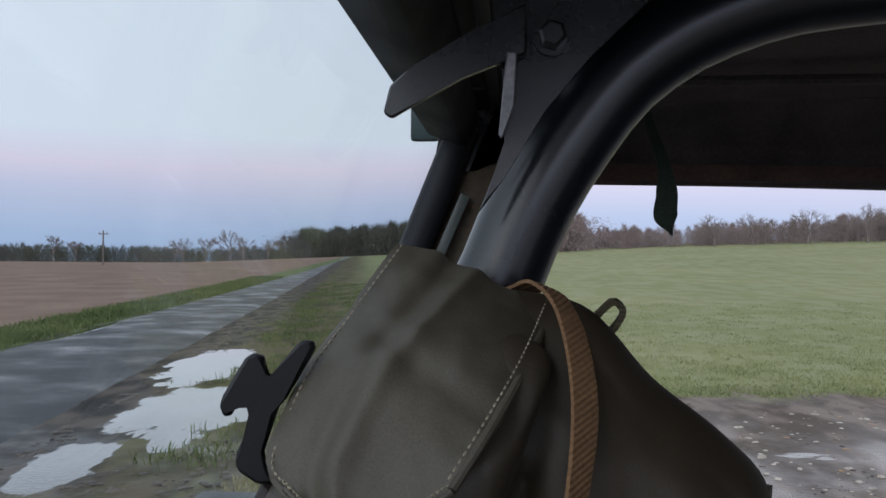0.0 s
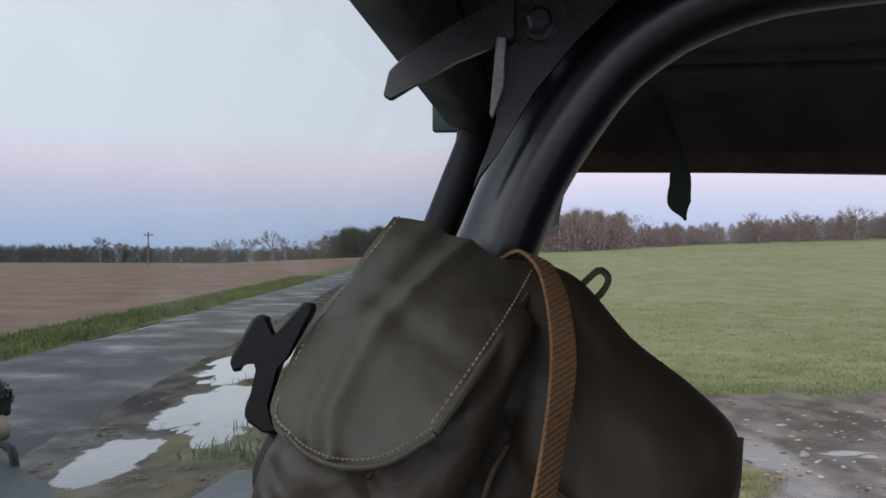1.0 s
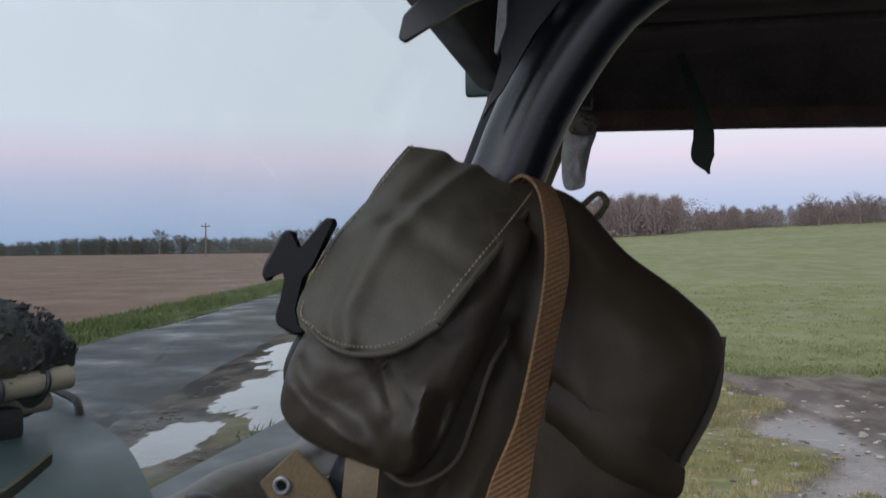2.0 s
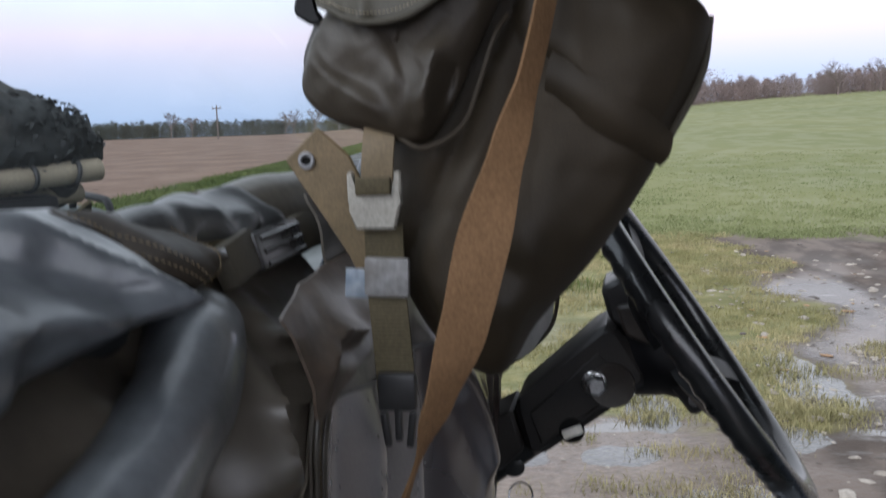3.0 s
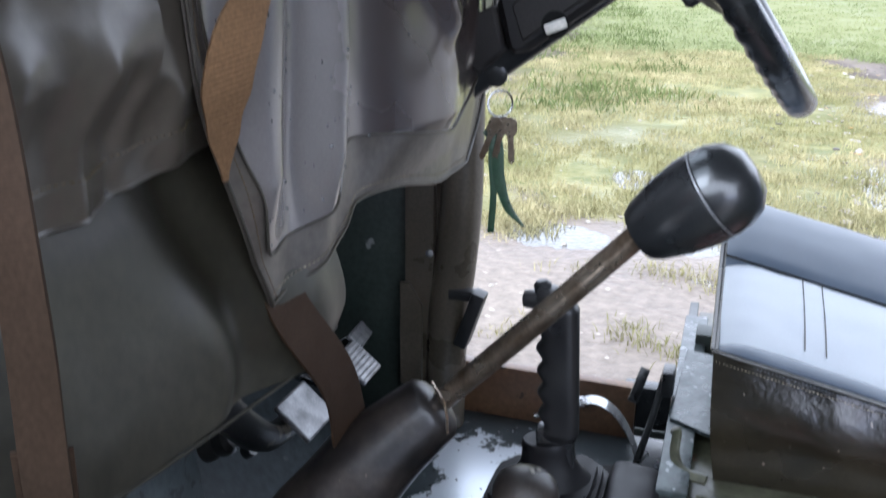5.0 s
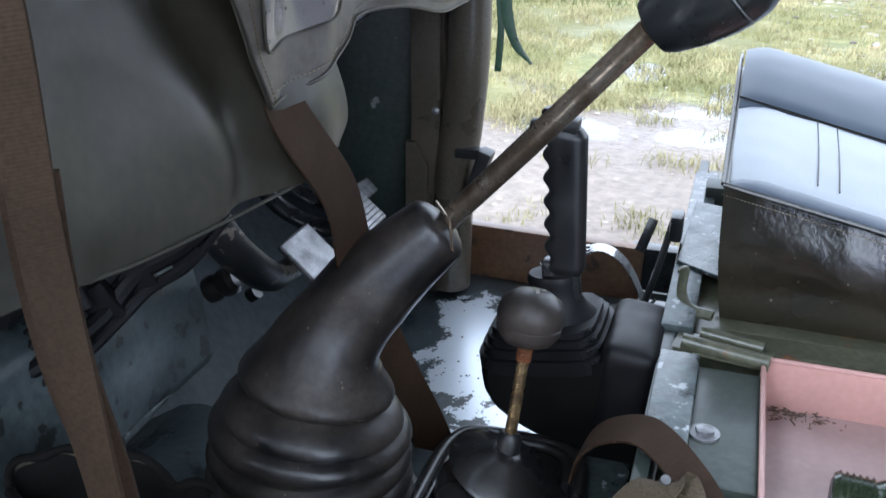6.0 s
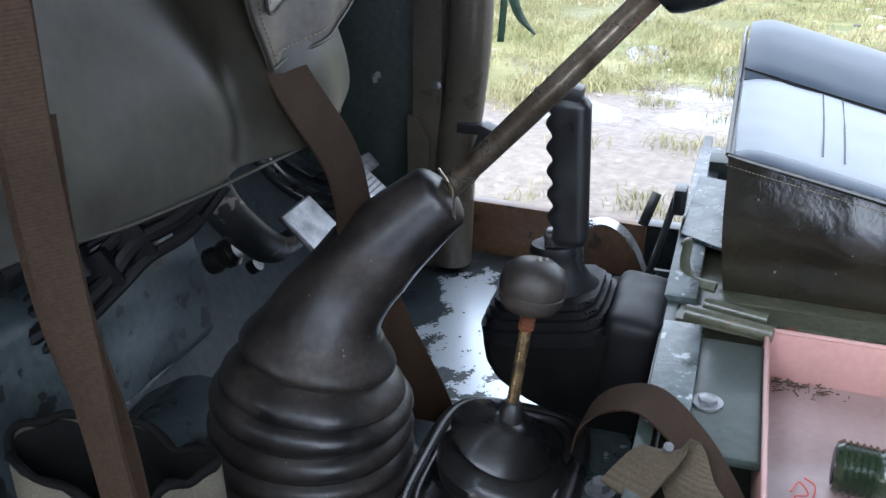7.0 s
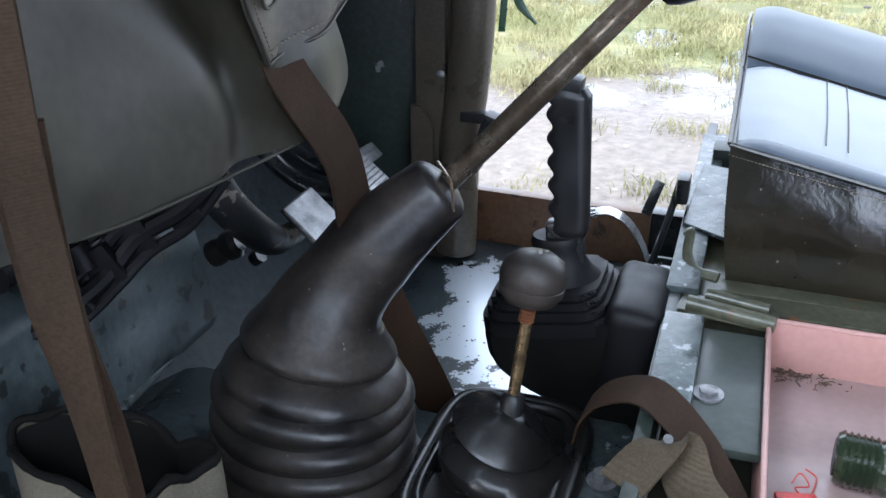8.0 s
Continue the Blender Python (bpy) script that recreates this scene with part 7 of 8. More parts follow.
    for path in (((0.345, 1.073), (0.374, 1.052), (0.404, 1.031)), ((0.362, 1.073), (0.385, 1.056), (0.414, 1.030)), ((0.425, 1.064), (0.437, 1.050), (0.424, 1.032))):
        part("stitching", stitches(on_sheet(path, curtain_x, 24, 0.0048), 26, width=0.0005, out=(1, -0.3, 0.3)), M_KHAKI, t)
    # rolled ridges on top of the dash
    def rumple(bm, h, size, seed):
        for v in bm.verts:
            p = v.co / size + V((seed, 0, 0))
            v.co += V((noise.noise(p), 0.4 * noise.noise(p + V((7, 0, 0))), noise.noise(p + V((0, 7, 0))))) * h + V((0.5 - abs(noise.noise(p * 0.5)), 0, 0.5 - abs(noise.noise(p * 0.6 + V((0, 0, 5)))))) * h
        return bm
    # fold of the brown sheet, its sky highlight painted as grey-blue vinyl
    part("standing_fold", rumple(sweep(spline([(-0.280, 0.462, 1.006), (-0.258, 0.425, 0.998), (-0.238, 0.375, 0.988), (-0.226, 0.315, 0.974), (-0.221, 0.255, 0.954), (-0.222, 0.19, 0.93)], 90),
         [0.026 * min(1.0, 0.3 + i / 16) for i in range(91)], 36, flat=1.0), 0.005, 0.06, 6), M_VINYL_CURT, t, "standing fold, blue sky sheen put into its colour")
    part("standing_fold", rumple(sweep(spline([(-0.262, 0.50, 0.935), (-0.246, 0.46, 0.930), (-0.240, 0.40, 0.905), (-0.238, 0.33, 0.885)], 60),
         [0.018 * min(1.0, 0.3 + i / 14, 0.3 + (60 - i) / 14) for i in range(61)], 28, flat=1.0), 0.005, 0.05, 9), M_VINYL, t)
    part("roll", rumple(sweep(spline([(-0.30, 0.34, 1.040), (-0.295, 0.42, 1.046), (-0.29, 0.47, 1.048), (-0.29, 0.53, 1.048), (-0.295, 0.60, 1.042)], 90),
         [0.021 + 0.005 * noise.noise(V((i * 0.04, 3, 0))) for i in range(91)], 32, flat=1.15), 0.008, 0.035, 1), M_VINYL_BLUE, t, "rolled grey vinyl ridge")
    part("roll", rumple(sweep(spline([(-0.285, 0.12, 1.015), (-0.285, 0.26, 1.025), (-0.29, 0.36, 1.031)], 80), [0.024 + 0.005 * noise.noise(V((i * 0.04, 6, 0))) for i in range(81)], 30, flat=1.2), 0.008, 0.035, 4), M_VINYL_BLUE, t)
    part("roll", sweep(spline([(-0.305, 0.55, 1.045), (-0.285, 0.62, 1.052), (-0.27, 0.70, 1.050), (-0.27, 0.9, 1.035), (-0.30, 1.15, 1.015)], 40),
         [0.022 + 0.008 * noise.noise(V((i * 0.2, 8, 0))) for i in range(41)], 20, flat=1.3), M_VINYL_G, t)
    # brown fold lying over the head of the leaf
    def brown_x(y, z):
        k = (z - 0.955) / 0.07
        return -0.198 - 0.034 * k * abs(k) + crumple(y, z, 0.07, 0.006, 11.0) + ridge(y, z, ((0.60, 0.990), (0.545, 0.978), (0.50, 0.988), (0.46, 0.972)), 0.007, 0.009, 1.3) - ridge(y, z, ((0.58, 0.975), (0.53, 0.968), (0.49, 0.976)), 0.007, 0.007)
    part("brown_fold", drape(0.440, 0.625, ((0.44, 1.006), (0.50, 1.016), (0.625, 1.022)), ((0.44, 0.950), (0.475, 0.948), (0.52, 0.957), (0.56, 0.960), (0.625, 0.968)), brown_x, 60, 30, 0.002), M_VINYL_BROWN, t, "crumpled rusty brown fold of the cover")
    # crumpled part behind the bag
    part("middle_sheet", patch([(-0.245, 0.58, 1.065), (-0.225, 0.75, 1.06), (-0.22, 0.95, 1.04), (-0.22, 1.14, 1.03)], [(-0.215, 0.58, 0.85), (-0.21, 0.8, 0.84), (-0.21, 1.12, 0.84)],
         [(-0.245, 0.58, 1.065), (-0.215, 0.58, 0.95), (-0.215, 0.58, 0.85)], [(-0.22, 1.14, 1.03), (-0.20, 1.14, 0.95), (-0.21, 1.12, 0.84)], 60, 40,
         lambda u, v: fold(u, v, 0.3, 1, 0.45, 0.06, 0.010) + wrinkle(u, v, 0.8, 0.6, 8, 0.006, 3), 0.002, 0.003, 0.04), M_VINYL, t, "creased brown vinyl")
    # window flap: one hanging leaf with a clear panel, wide sewn hem and a pointed corner
    def billow(y, z):
        """How far the slack leaf stands off its plane."""
        top = max(0.0, min(1.0, (0.965 - z) / 0.06))
        lean = 0.10 * (0.80 - z)
        g = 0.034 * math.exp(-((y - 0.810 + lean) / 0.105) ** 2)
        g += 0.006 * math.exp(-((y - 0.950 + lean * 0.5) / 0.030) ** 2)
        g -= 0.009 * math.exp(-((y - 0.680 - lean * 0.6) / 0.036) ** 2)
        g += ridge(y, z, ((0.700, 0.945), (0.755, 0.880), (0.800, 0.800)), 0.018, 0.010)
        g += ridge(y, z, ((0.880, 0.930), (0.925, 0.860), (0.905, 0.760)), 0.020, 0.008)
        g -= ridge(y, z, ((0.770, 0.935), (0.835, 0.870), (0.850, 0.790)), 0.022, 0.008)
        g += 0.016 * math.exp(-((y - 0.630 + lean) / 0.020) ** 2)
        g -= 0.010 * math.exp(-((y - 0.590 + lean * 1.2) / 0.022) ** 2)
        g += 0.015 * math.exp(-((y - 0.535 + lean * 1.0) / 0.030) ** 2)
        g -= 0.006 * math.exp(-((y - 0.490 + lean) / 0.018) ** 2)
        low = max(0.25, min(1.0, (z - 0.645) / 0.07))
        return g * top * low + 0.0012 * noise.noise(V((y * 30, z * 12, 4)))

    def leaf_x(y, z):
        return -0.205 + 0.046 * (y - 0.50) - 0.12 * max(0.0, z - 0.955) + billow(y, z)

    def slack(bm, thick, lift=0.0):
        half = len(bm.verts) // 2
        for i, v in enumerate(bm.verts):
            v.co.x = leaf_x(v.co.y, v.co.z) + lift - (thick if i >= half else 0.0)
        return bm

    def on_leaf(pts, n, lift):
        return [V((leaf_x(p.y, p.z) + lift, p.y, p.z)) for p in spline(pts, n)]
    L1 = [(-0.218, 0.60, 0.985), (-0.210, 0.520, 0.976), (-0.206, 0.480, 0.958), (-0.205, 0.466, 0.933), (-0.205, 0.462, 0.911), (-0.205, 0.461, 0.878), (-0.205, 0.465, 0.844), (-0.205, 0.472, 0.807), (-0.205, 0.483, 0.770), (-0.205, 0.493, 0.730), (-0.205, 0.499, 0.704), (-0.206, 0.510, 0.675), (-0.207, 0.540, 0.625)]
    B1 = [(-0.207, 0.540, 0.625), (-0.204, 0.576, 0.628), (-0.201, 0.609, 0.631), (-0.198, 0.639, 0.639), (-0.194, 0.661, 0.649), (-0.191, 0.678, 0.663), (-0.188, 0.749, 0.661), (-0.185, 0.86, 0.640), (-0.182, 0.95, 0.640)]
    R1 = [(-0.215, 0.93, 1.01), (-0.200, 0.945, 0.964), (-0.197, 0.992, 0.916), (-0.193, 1.039, 0.862), (-0.190, 1.046, 0.794), (-0.187, 1.024, 0.729), (-0.183, 0.985, 0.668), (-0.182, 0.95, 0.640)]
    T1 = [(-0.218, 0.60, 0.985), (-0.212, 0.72, 1.0), (-0.215, 0.93, 1.01)]
    part("window_leaf", slack(patch(T1, B1, L1, R1, 90, 70, None, 0.0025), 0.0025), M_LEAF_HEM, t, "brown-grey vinyl leaf with a wide sewn hem")
    TI = [(-0.200, 0.492, 0.945), (-0.2, 0.525, 0.943), (-0.2, 0.566, 0.938), (-0.2, 0.684, 0.934), (-0.2, 0.752, 0.930), (-0.2, 0.832, 0.923), (-0.2, 0.919, 0.916)]
    RI = [(-0.2, 0.919, 0.916), (-0.197, 0.964, 0.880), (-0.193, 0.991, 0.834), (-0.19, 0.994, 0.782), (-0.187, 0.966, 0.741), (-0.183, 0.916, 0.714), (-0.18, 0.856, 0.693)]
    BI = [(-0.202, 0.533, 0.664), (-0.198, 0.558, 0.666), (-0.195, 0.596, 0.668), (-0.192, 0.635, 0.676), (-0.19, 0.642, 0.695), (-0.188, 0.652, 0.713), (-0.185, 0.687, 0.716), (-0.182, 0.767, 0.706), (-0.18, 0.856, 0.693)]
    LI = [(-0.200, 0.492, 0.945), (-0.2, 0.478, 0.925), (-0.2, 0.473, 0.900), (-0.2, 0.474, 0.866), (-0.2, 0.481, 0.830), (-0.2, 0.491, 0.794), (-0.2, 0.502, 0.740), (-0.2, 0.514, 0.707), (-0.202, 0.533, 0.664)]
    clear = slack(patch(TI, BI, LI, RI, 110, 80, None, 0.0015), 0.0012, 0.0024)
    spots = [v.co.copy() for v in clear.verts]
    part("clear_window", clear, M_CLEAR, t, "scratched wet clear plastic window, reflection and shade put into its colour")
    part("panel_seam", sweep(on_leaf(TI + RI[1:], 80, 0.0030), 0.0012, 6), M_VINYL_G, t)
    part("panel_seam", sweep(on_leaf(LI + BI[1:], 100, 0.0030), 0.0012, 6), M_VINYL_G, t)
    part("leaf_binding", sweep(on_leaf(L1, 60, 0.001), 0.0024, 8, flat=0.6), M_VINYL_G, t)
    part("leaf_binding", sweep(on_leaf(B1, 60, 0.0005), 0.0020, 8, flat=0.7), M_VINYL_G, t)
    part("leaf_binding", sweep(on_leaf(R1, 60, 0.0008), 0.0022, 8, flat=0.7), M_VINYL_G, t)
    part("leaf_stitching", stitches(on_leaf([(x, y + 0.008, z) for x, y, z in L1[1:]], 60, 0.0006), 100, width=0.0005, out=(1, -0.2, 0)), M_KHAKI, t)
    part("leaf_stitching", stitches(on_leaf([(x, y, z + 0.008) for x, y, z in B1], 60, 0.0006), 80, width=0.0005, out=(1, -0.2, 0)), M_THREAD, t, "pale hem stitching")
    part("leaf_stitching", stitches(on_leaf([(x, y - 0.012, z + 0.002) for x, y, z in R1[1:]], 60, 0.0006), 70, width=0.0005, out=(1, -0.2, 0)), M_KHAKI, t)
    # beads of rain on the clear panel
    g = random.Random(12)
    beads = []
    for _ in range(900):
        p = spots[int(g.random() ** 1.3 * len(spots)) % len(spots)]
        if p.y > 0.66 and g.random() < 0.93 or g.random() < 0.4:
            continue
        r = 0.0017 * g.uniform(0.4, 1.0)
        beads.append(lathe([(r, 0), (r * 0.8, r * 0.5), (r * 0.4, r * 0.75), (0, r * 0.8)], (p.x + 0.0006, p.y + g.uniform(-0.004, 0.004), p.z), (1, 0, 0), 8))
    part("rain_beads", merged(*beads), M_DROP, t, "rain beads on the clear plastic", kind="stuff")
    # brown strip and shiny folded end towards the door
    part("end_strip", patch([(-0.235, 1.02, 1.0), (-0.20, 1.08, 0.995), (-0.178, 1.10, 0.985)], [(-0.20, 1.05, 0.74), (-0.195, 1.08, 0.752), (-0.186, 1.09, 0.78)], [(-0.235, 1.02, 1.0), (-0.212, 1.06, 0.90), (-0.20, 1.06, 0.82), (-0.20, 1.05, 0.74)], [(-0.178, 1.10, 0.985), (-0.168, 1.10, 0.91), (-0.172, 1.10, 0.845), (-0.186, 1.09, 0.78)], 20, 40,
         lambda u, v: fold(u, v, 1, 0.1, 0.45, 0.25, 0.010), 0.002, 0.002, 0.03), M_VINYL, t, "brown vinyl reinforcing strip")
    part("end_fold", patch([(-0.182, 1.115, 0.985), (-0.15, 1.13, 0.99), (-0.114, 1.14, 0.978)], [(-0.186, 1.11, 0.805), (-0.152, 1.125, 0.825), (-0.122, 1.135, 0.858)], [(-0.182, 1.115, 0.985), (-0.174, 1.11, 0.90), (-0.178, 1.11, 0.85), (-0.186, 1.11, 0.805)], [(-0.114, 1.14, 0.978), (-0.115, 1.14, 0.92), (-0.122, 1.135, 0.858)], 28, 28,
         lambda u, v: fold(u, v, 1, 0, 0.5, 0.3, 0.012), 0.002, 0.002, 0.05), M_SHEEN, t, "shiny folded clear plastic end, white reflection in its colour")
    part("end_binding", sweep(spline([(-0.114, 1.138, 0.978), (-0.113, 1.138, 0.92), (-0.121, 1.133, 0.858), (-0.152, 1.122, 0.823), (-0.188, 1.108, 0.803)], 30), 0.0026, 8), M_VINYL_DARK, t)
    part("end_binding", sweep(spline([(-0.182, 1.108, 0.985), (-0.173, 1.104, 0.90), (-0.177, 1.104, 0.85), (-0.186, 1.106, 0.805)], 30), 0.0026, 8), M_VINYL_DARK, t)
    # lower apron
    part("apron", patch([(-0.262, 0.15, 0.80), (-0.262, 0.40, 0.80), (-0.255, 0.655, 0.76)], [(-0.200, 0.15, 0.612), (-0.200, 0.28, 0.600), (-0.200, 0.38, 0.582), (-0.197, 0.53, 0.568), (-0.196, 0.585, 0.566), (-0.198, 0.636, 0.572)],
         [(-0.262, 0.15, 0.80), (-0.232, 0.15, 0.70), (-0.200, 0.15, 0.612)], [(-0.255, 0.655, 0.76), (-0.222, 0.650, 0.68), (-0.200, 0.654, 0.62), (-0.197, 0.655, 0.590), (-0.198, 0.636, 0.572)], 80, 40,
         lambda u, v: fold(u, v, 1, 0.0, 0.88, 0.07, 0.006) * min(1.0, v * 3) - fold(u, v, 1, 0.1, 0.80, 0.04, 0.004) - fold(u, v, 1, -0.1, 0.64, 0.05, 0.010) + fold(u, v, 1, 0.1, 0.40, 0.1, 0.008), 0.002, 0.003, 0.10), M_APRON, t, "dull brown vinyl apron")
    part("apron_hem", sweep(spline([(-0.198, 0.15, 0.612), (-0.198, 0.28, 0.600), (-0.198, 0.38, 0.582), (-0.195, 0.53, 0.568), (-0.194, 0.585, 0.566), (-0.197, 0.636, 0.572)], 60), 0.0013, 6), M_APRON, t)
    part("apron_tape", ribbon([(-0.246, 0.556, 0.775), (-0.232, 0.560, 0.735), (-0.216, 0.566, 0.690), (-0.206, 0.566, 0.640)], [(0, 1, 0)], [0.030], 0.002, 24), M_GREENWEB, t, "dark green frayed tape")
    part("torn_edge", patch([(-0.21, 0.66, 0.72), (-0.21, 0.98, 0.68)], [(-0.215, 0.665, 0.655), (-0.21, 0.74, 0.672), (-0.21, 0.83, 0.648), (-0.21, 0.97, 0.64)], [(-0.21, 0.66, 0.72), (-0.215, 0.665, 0.655)], [(-0.21, 0.98, 0.68), (-0.21, 0.97, 0.64)], 30, 8, None, 0.002, 0.004, 0.03), M_VINYL, t)
    # hanging tie loop
    part("tie_loop", ribbon([(-0.200, 0.178, 0.998), (-0.178, 0.206, 0.979), (-0.170, 0.226, 0.960), (-0.168, 0.244, 0.938), (-0.168, 0.257, 0.919), (-0.176, 0.246, 0.910), (-0.184, 0.226, 0.918), (-0.190, 0.205, 0.935)], [(0.2, 0.8, 0.6), (0.3, 1, 0.2), (0.9, 0.4, 0.3), (1, 0.2, 0)], [0.024, 0.024, 0.018, 0.018], 0.003, 50), M_TIE, t, "hanging brown vinyl tie loop")

    OUTSIDE.clear()


dash_cover()


# ---- haversack hung on the roll bar ----
def haversack():
    t = thing("haversack", (-0.10, 0.57, 0.945), "olive canvas haversack hanging from the roll bar", "bag")
    def crease_line(x, z, pts, w, h, sharp=1.4):
        best = 1e9
        for (xa, za), (xb, zb) in zip(pts, pts[1:]):
            dx, dz = xb - xa, zb - za
            k = max(0.0, min(1.0, ((x - xa) * dx + (z - za) * dz) / (dx * dx + dz * dz)))
            best = min(best, math.hypot(x - xa - k * dx, z - za - k * dz))
        return h * math.exp(-(best / w) ** sharp)

    def side_fold(x, z):
        # the upper corner folds down over the lower side panel
        d = (z - 1.149) * 0.777 + (x + 0.074) * 0.629
        step = max(0.0, min(1.0, d / 0.006 + 0.5)) * math.exp(-max(d, 0.0) / 0.05) * max(0.0, min(1.0, (x + 0.085) / 0.03))
        e = 0.011 * step - crease_line(x, z, ((-0.074, 1.149), (-0.046, 1.129), (-0.005, 1.094)), 0.005, 0.004)
        e -= crease_line(x, z, ((-0.095, 1.18), (-0.102, 1.161), (-0.124, 1.106), (-0.149, 1.057), (-0.166, 1.022)), 0.006, 0.006)
        e += crease_line(x, z, ((-0.085, 1.16), (-0.110, 1.10), (-0.135, 1.05)), 0.009, 0.004)
        e += 0.0022 * (0.5 - abs(noise.noise(V((x / 0.024, 1.0, z / 0.04))))) + 0.0030 * (0.5 - abs(noise.noise(V((x / 0.05 + z / 0.09, 4.0, z / 0.08)))))
        e += crease_line(x, z, ((-0.06, 1.11), (-0.075, 1.06), (-0.09, 1.0)), 0.016, 0.004)
        return e

    def pocket_folds(x, z):
        e = crease_line(x, z, ((-0.134, 1.150), (-0.140, 1.128), (-0.141, 1.112)), 0.006, 0.008)
        e -= crease_line(x, z, ((-0.126, 1.140), (-0.130, 1.124), (-0.136, 1.110)), 0.005, 0.007)
        e += 0.0030 * (0.5 - abs(noise.noise(V((x / 0.018 + z / 0.05, 2.0, z / 0.03)))))
        e -= crease_line(x, z, ((-0.165, 1.165), (-0.152, 1.135), (-0.150, 1.108)), 0.008, 0.006)
        e += crease_line(x, z, ((-0.176, 1.17), (-0.160, 1.145), (-0.150, 1.125)), 0.008, 0.004)
        e += crease_line(x, z, ((-0.212, 1.150), (-0.195, 1.135), (-0.170, 1.118)), 0.007, 0.005)
        e -= crease_line(x, z, ((-0.210, 1.160), (-0.200, 1.145), (-0.18, 1.135)), 0.006, 0.005)
        return e
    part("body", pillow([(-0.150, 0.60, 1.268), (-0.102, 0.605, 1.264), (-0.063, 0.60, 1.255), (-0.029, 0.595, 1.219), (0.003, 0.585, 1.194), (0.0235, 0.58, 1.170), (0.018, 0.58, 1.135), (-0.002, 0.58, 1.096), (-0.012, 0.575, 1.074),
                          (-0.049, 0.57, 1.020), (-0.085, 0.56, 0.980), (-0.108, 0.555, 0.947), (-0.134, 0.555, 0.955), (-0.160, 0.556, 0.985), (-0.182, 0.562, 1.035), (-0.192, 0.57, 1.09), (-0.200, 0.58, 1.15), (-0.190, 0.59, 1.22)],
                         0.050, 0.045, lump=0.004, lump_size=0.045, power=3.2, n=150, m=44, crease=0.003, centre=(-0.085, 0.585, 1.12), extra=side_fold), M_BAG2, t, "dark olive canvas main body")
    part("gusset_seam", sweep(spline([(0.0240, 0.579, 1.170), (0.0185, 0.572, 1.135), (-0.002, 0.570, 1.095)], 16), 0.0025, 8), M_BAG, t)
    part("gusset_fold", patch([(-0.070, 0.535, 1.150), (-0.03, 0.530, 1.125), (0.000, 0.553, 1.100)], [(-0.075, 0.540, 1.125), (-0.04, 0.536, 1.100), (-0.008, 0.560, 1.080)], [(-0.070, 0.535, 1.150), (-0.075, 0.540, 1.125)], [(0.000, 0.553, 1.100), (-0.008, 0.560, 1.080)], 20, 8,
         lambda u, v: -0.005 * math.sin(math.pi * v), 0.002, 0.001, 0.03), M_BAG2, t)
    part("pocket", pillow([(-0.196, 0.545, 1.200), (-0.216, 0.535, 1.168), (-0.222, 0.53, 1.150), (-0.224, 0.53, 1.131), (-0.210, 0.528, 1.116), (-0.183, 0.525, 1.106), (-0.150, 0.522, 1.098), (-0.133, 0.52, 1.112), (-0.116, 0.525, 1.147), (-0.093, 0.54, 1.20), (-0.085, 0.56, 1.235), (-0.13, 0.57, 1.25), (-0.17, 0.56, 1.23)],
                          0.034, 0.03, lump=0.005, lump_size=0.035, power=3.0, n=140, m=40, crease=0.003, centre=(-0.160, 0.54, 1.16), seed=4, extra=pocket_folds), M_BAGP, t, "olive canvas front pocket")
    part("pocket_piping", sweep(spline([(-0.095, 0.528, 1.172), (-0.102, 0.520, 1.160), (-0.112, 0.514, 1.130), (-0.120, 0.512, 1.110), (-0.133, 0.512, 1.0995), (-0.148, 0.512, 1.0955), (-0.164, 0.515, 1.104), (-0.184, 0.520, 1.112), (-0.210, 0.524, 1.122), (-0.222, 0.53, 1.135)], 50), 0.0016, 8), M_BAG2, t, "dark piped pocket edge")
    top = [(-0.163, 0.594, 1.2875), (-0.152, 0.597, 1.2865), (-0.138, 0.599, 1.283), (-0.121, 0.601, 1.2725), (-0.082, 0.600, 1.2545)]
    bot = [(-0.199, 0.505, 1.180), (-0.186, 0.497, 1.172), (-0.169, 0.492, 1.168), (-0.148, 0.491, 1.1705), (-0.126, 0.494, 1.183)]
    lef = [(-0.163, 0.594, 1.2875), (-0.174, 0.580, 1.270), (-0.188, 0.565, 1.248), (-0.201, 0.550, 1.2275), (-0.2085, 0.535, 1.206), (-0.2115, 0.520, 1.188), (-0.199, 0.505, 1.180)]
    rig = [(-0.082, 0.600, 1.2545), (-0.095, 0.550, 1.230), (-0.110, 0.515, 1.207), (-0.126, 0.494, 1.1835)]
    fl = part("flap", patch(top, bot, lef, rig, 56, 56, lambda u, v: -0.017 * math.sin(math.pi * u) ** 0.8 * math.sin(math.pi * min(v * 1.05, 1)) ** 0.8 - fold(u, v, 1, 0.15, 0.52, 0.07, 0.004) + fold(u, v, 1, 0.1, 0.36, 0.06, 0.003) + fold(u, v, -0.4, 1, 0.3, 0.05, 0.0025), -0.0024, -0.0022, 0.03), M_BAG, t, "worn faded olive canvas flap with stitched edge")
    for off in (0.0,):
        part("flap_stitching", stitches([(x + 0.004 * (-0.5), y - 0.0045, z + 0.0045) for x, y, z in rig], 34), M_THREAD, fl, "pale edge stitching")
        part("flap_stitching", stitches([(x, y - 0.0035, z + 0.0045) for x, y, z in bot], 34), M_THREAD, fl)
        part("flap_stitching", stitches([(x + 0.004, y - 0.004, z) for x, y, z in lef], 40), M_THREAD, fl)
    part("flap_edge", sweep(spline(rig[::-1] + [(-0.084, 0.604, 1.258)], 30), 0.0022, 8), M_BAG, fl)
    part("flap_edge", sweep(spline(bot, 30), 0.0018, 8), M_BAG, fl)
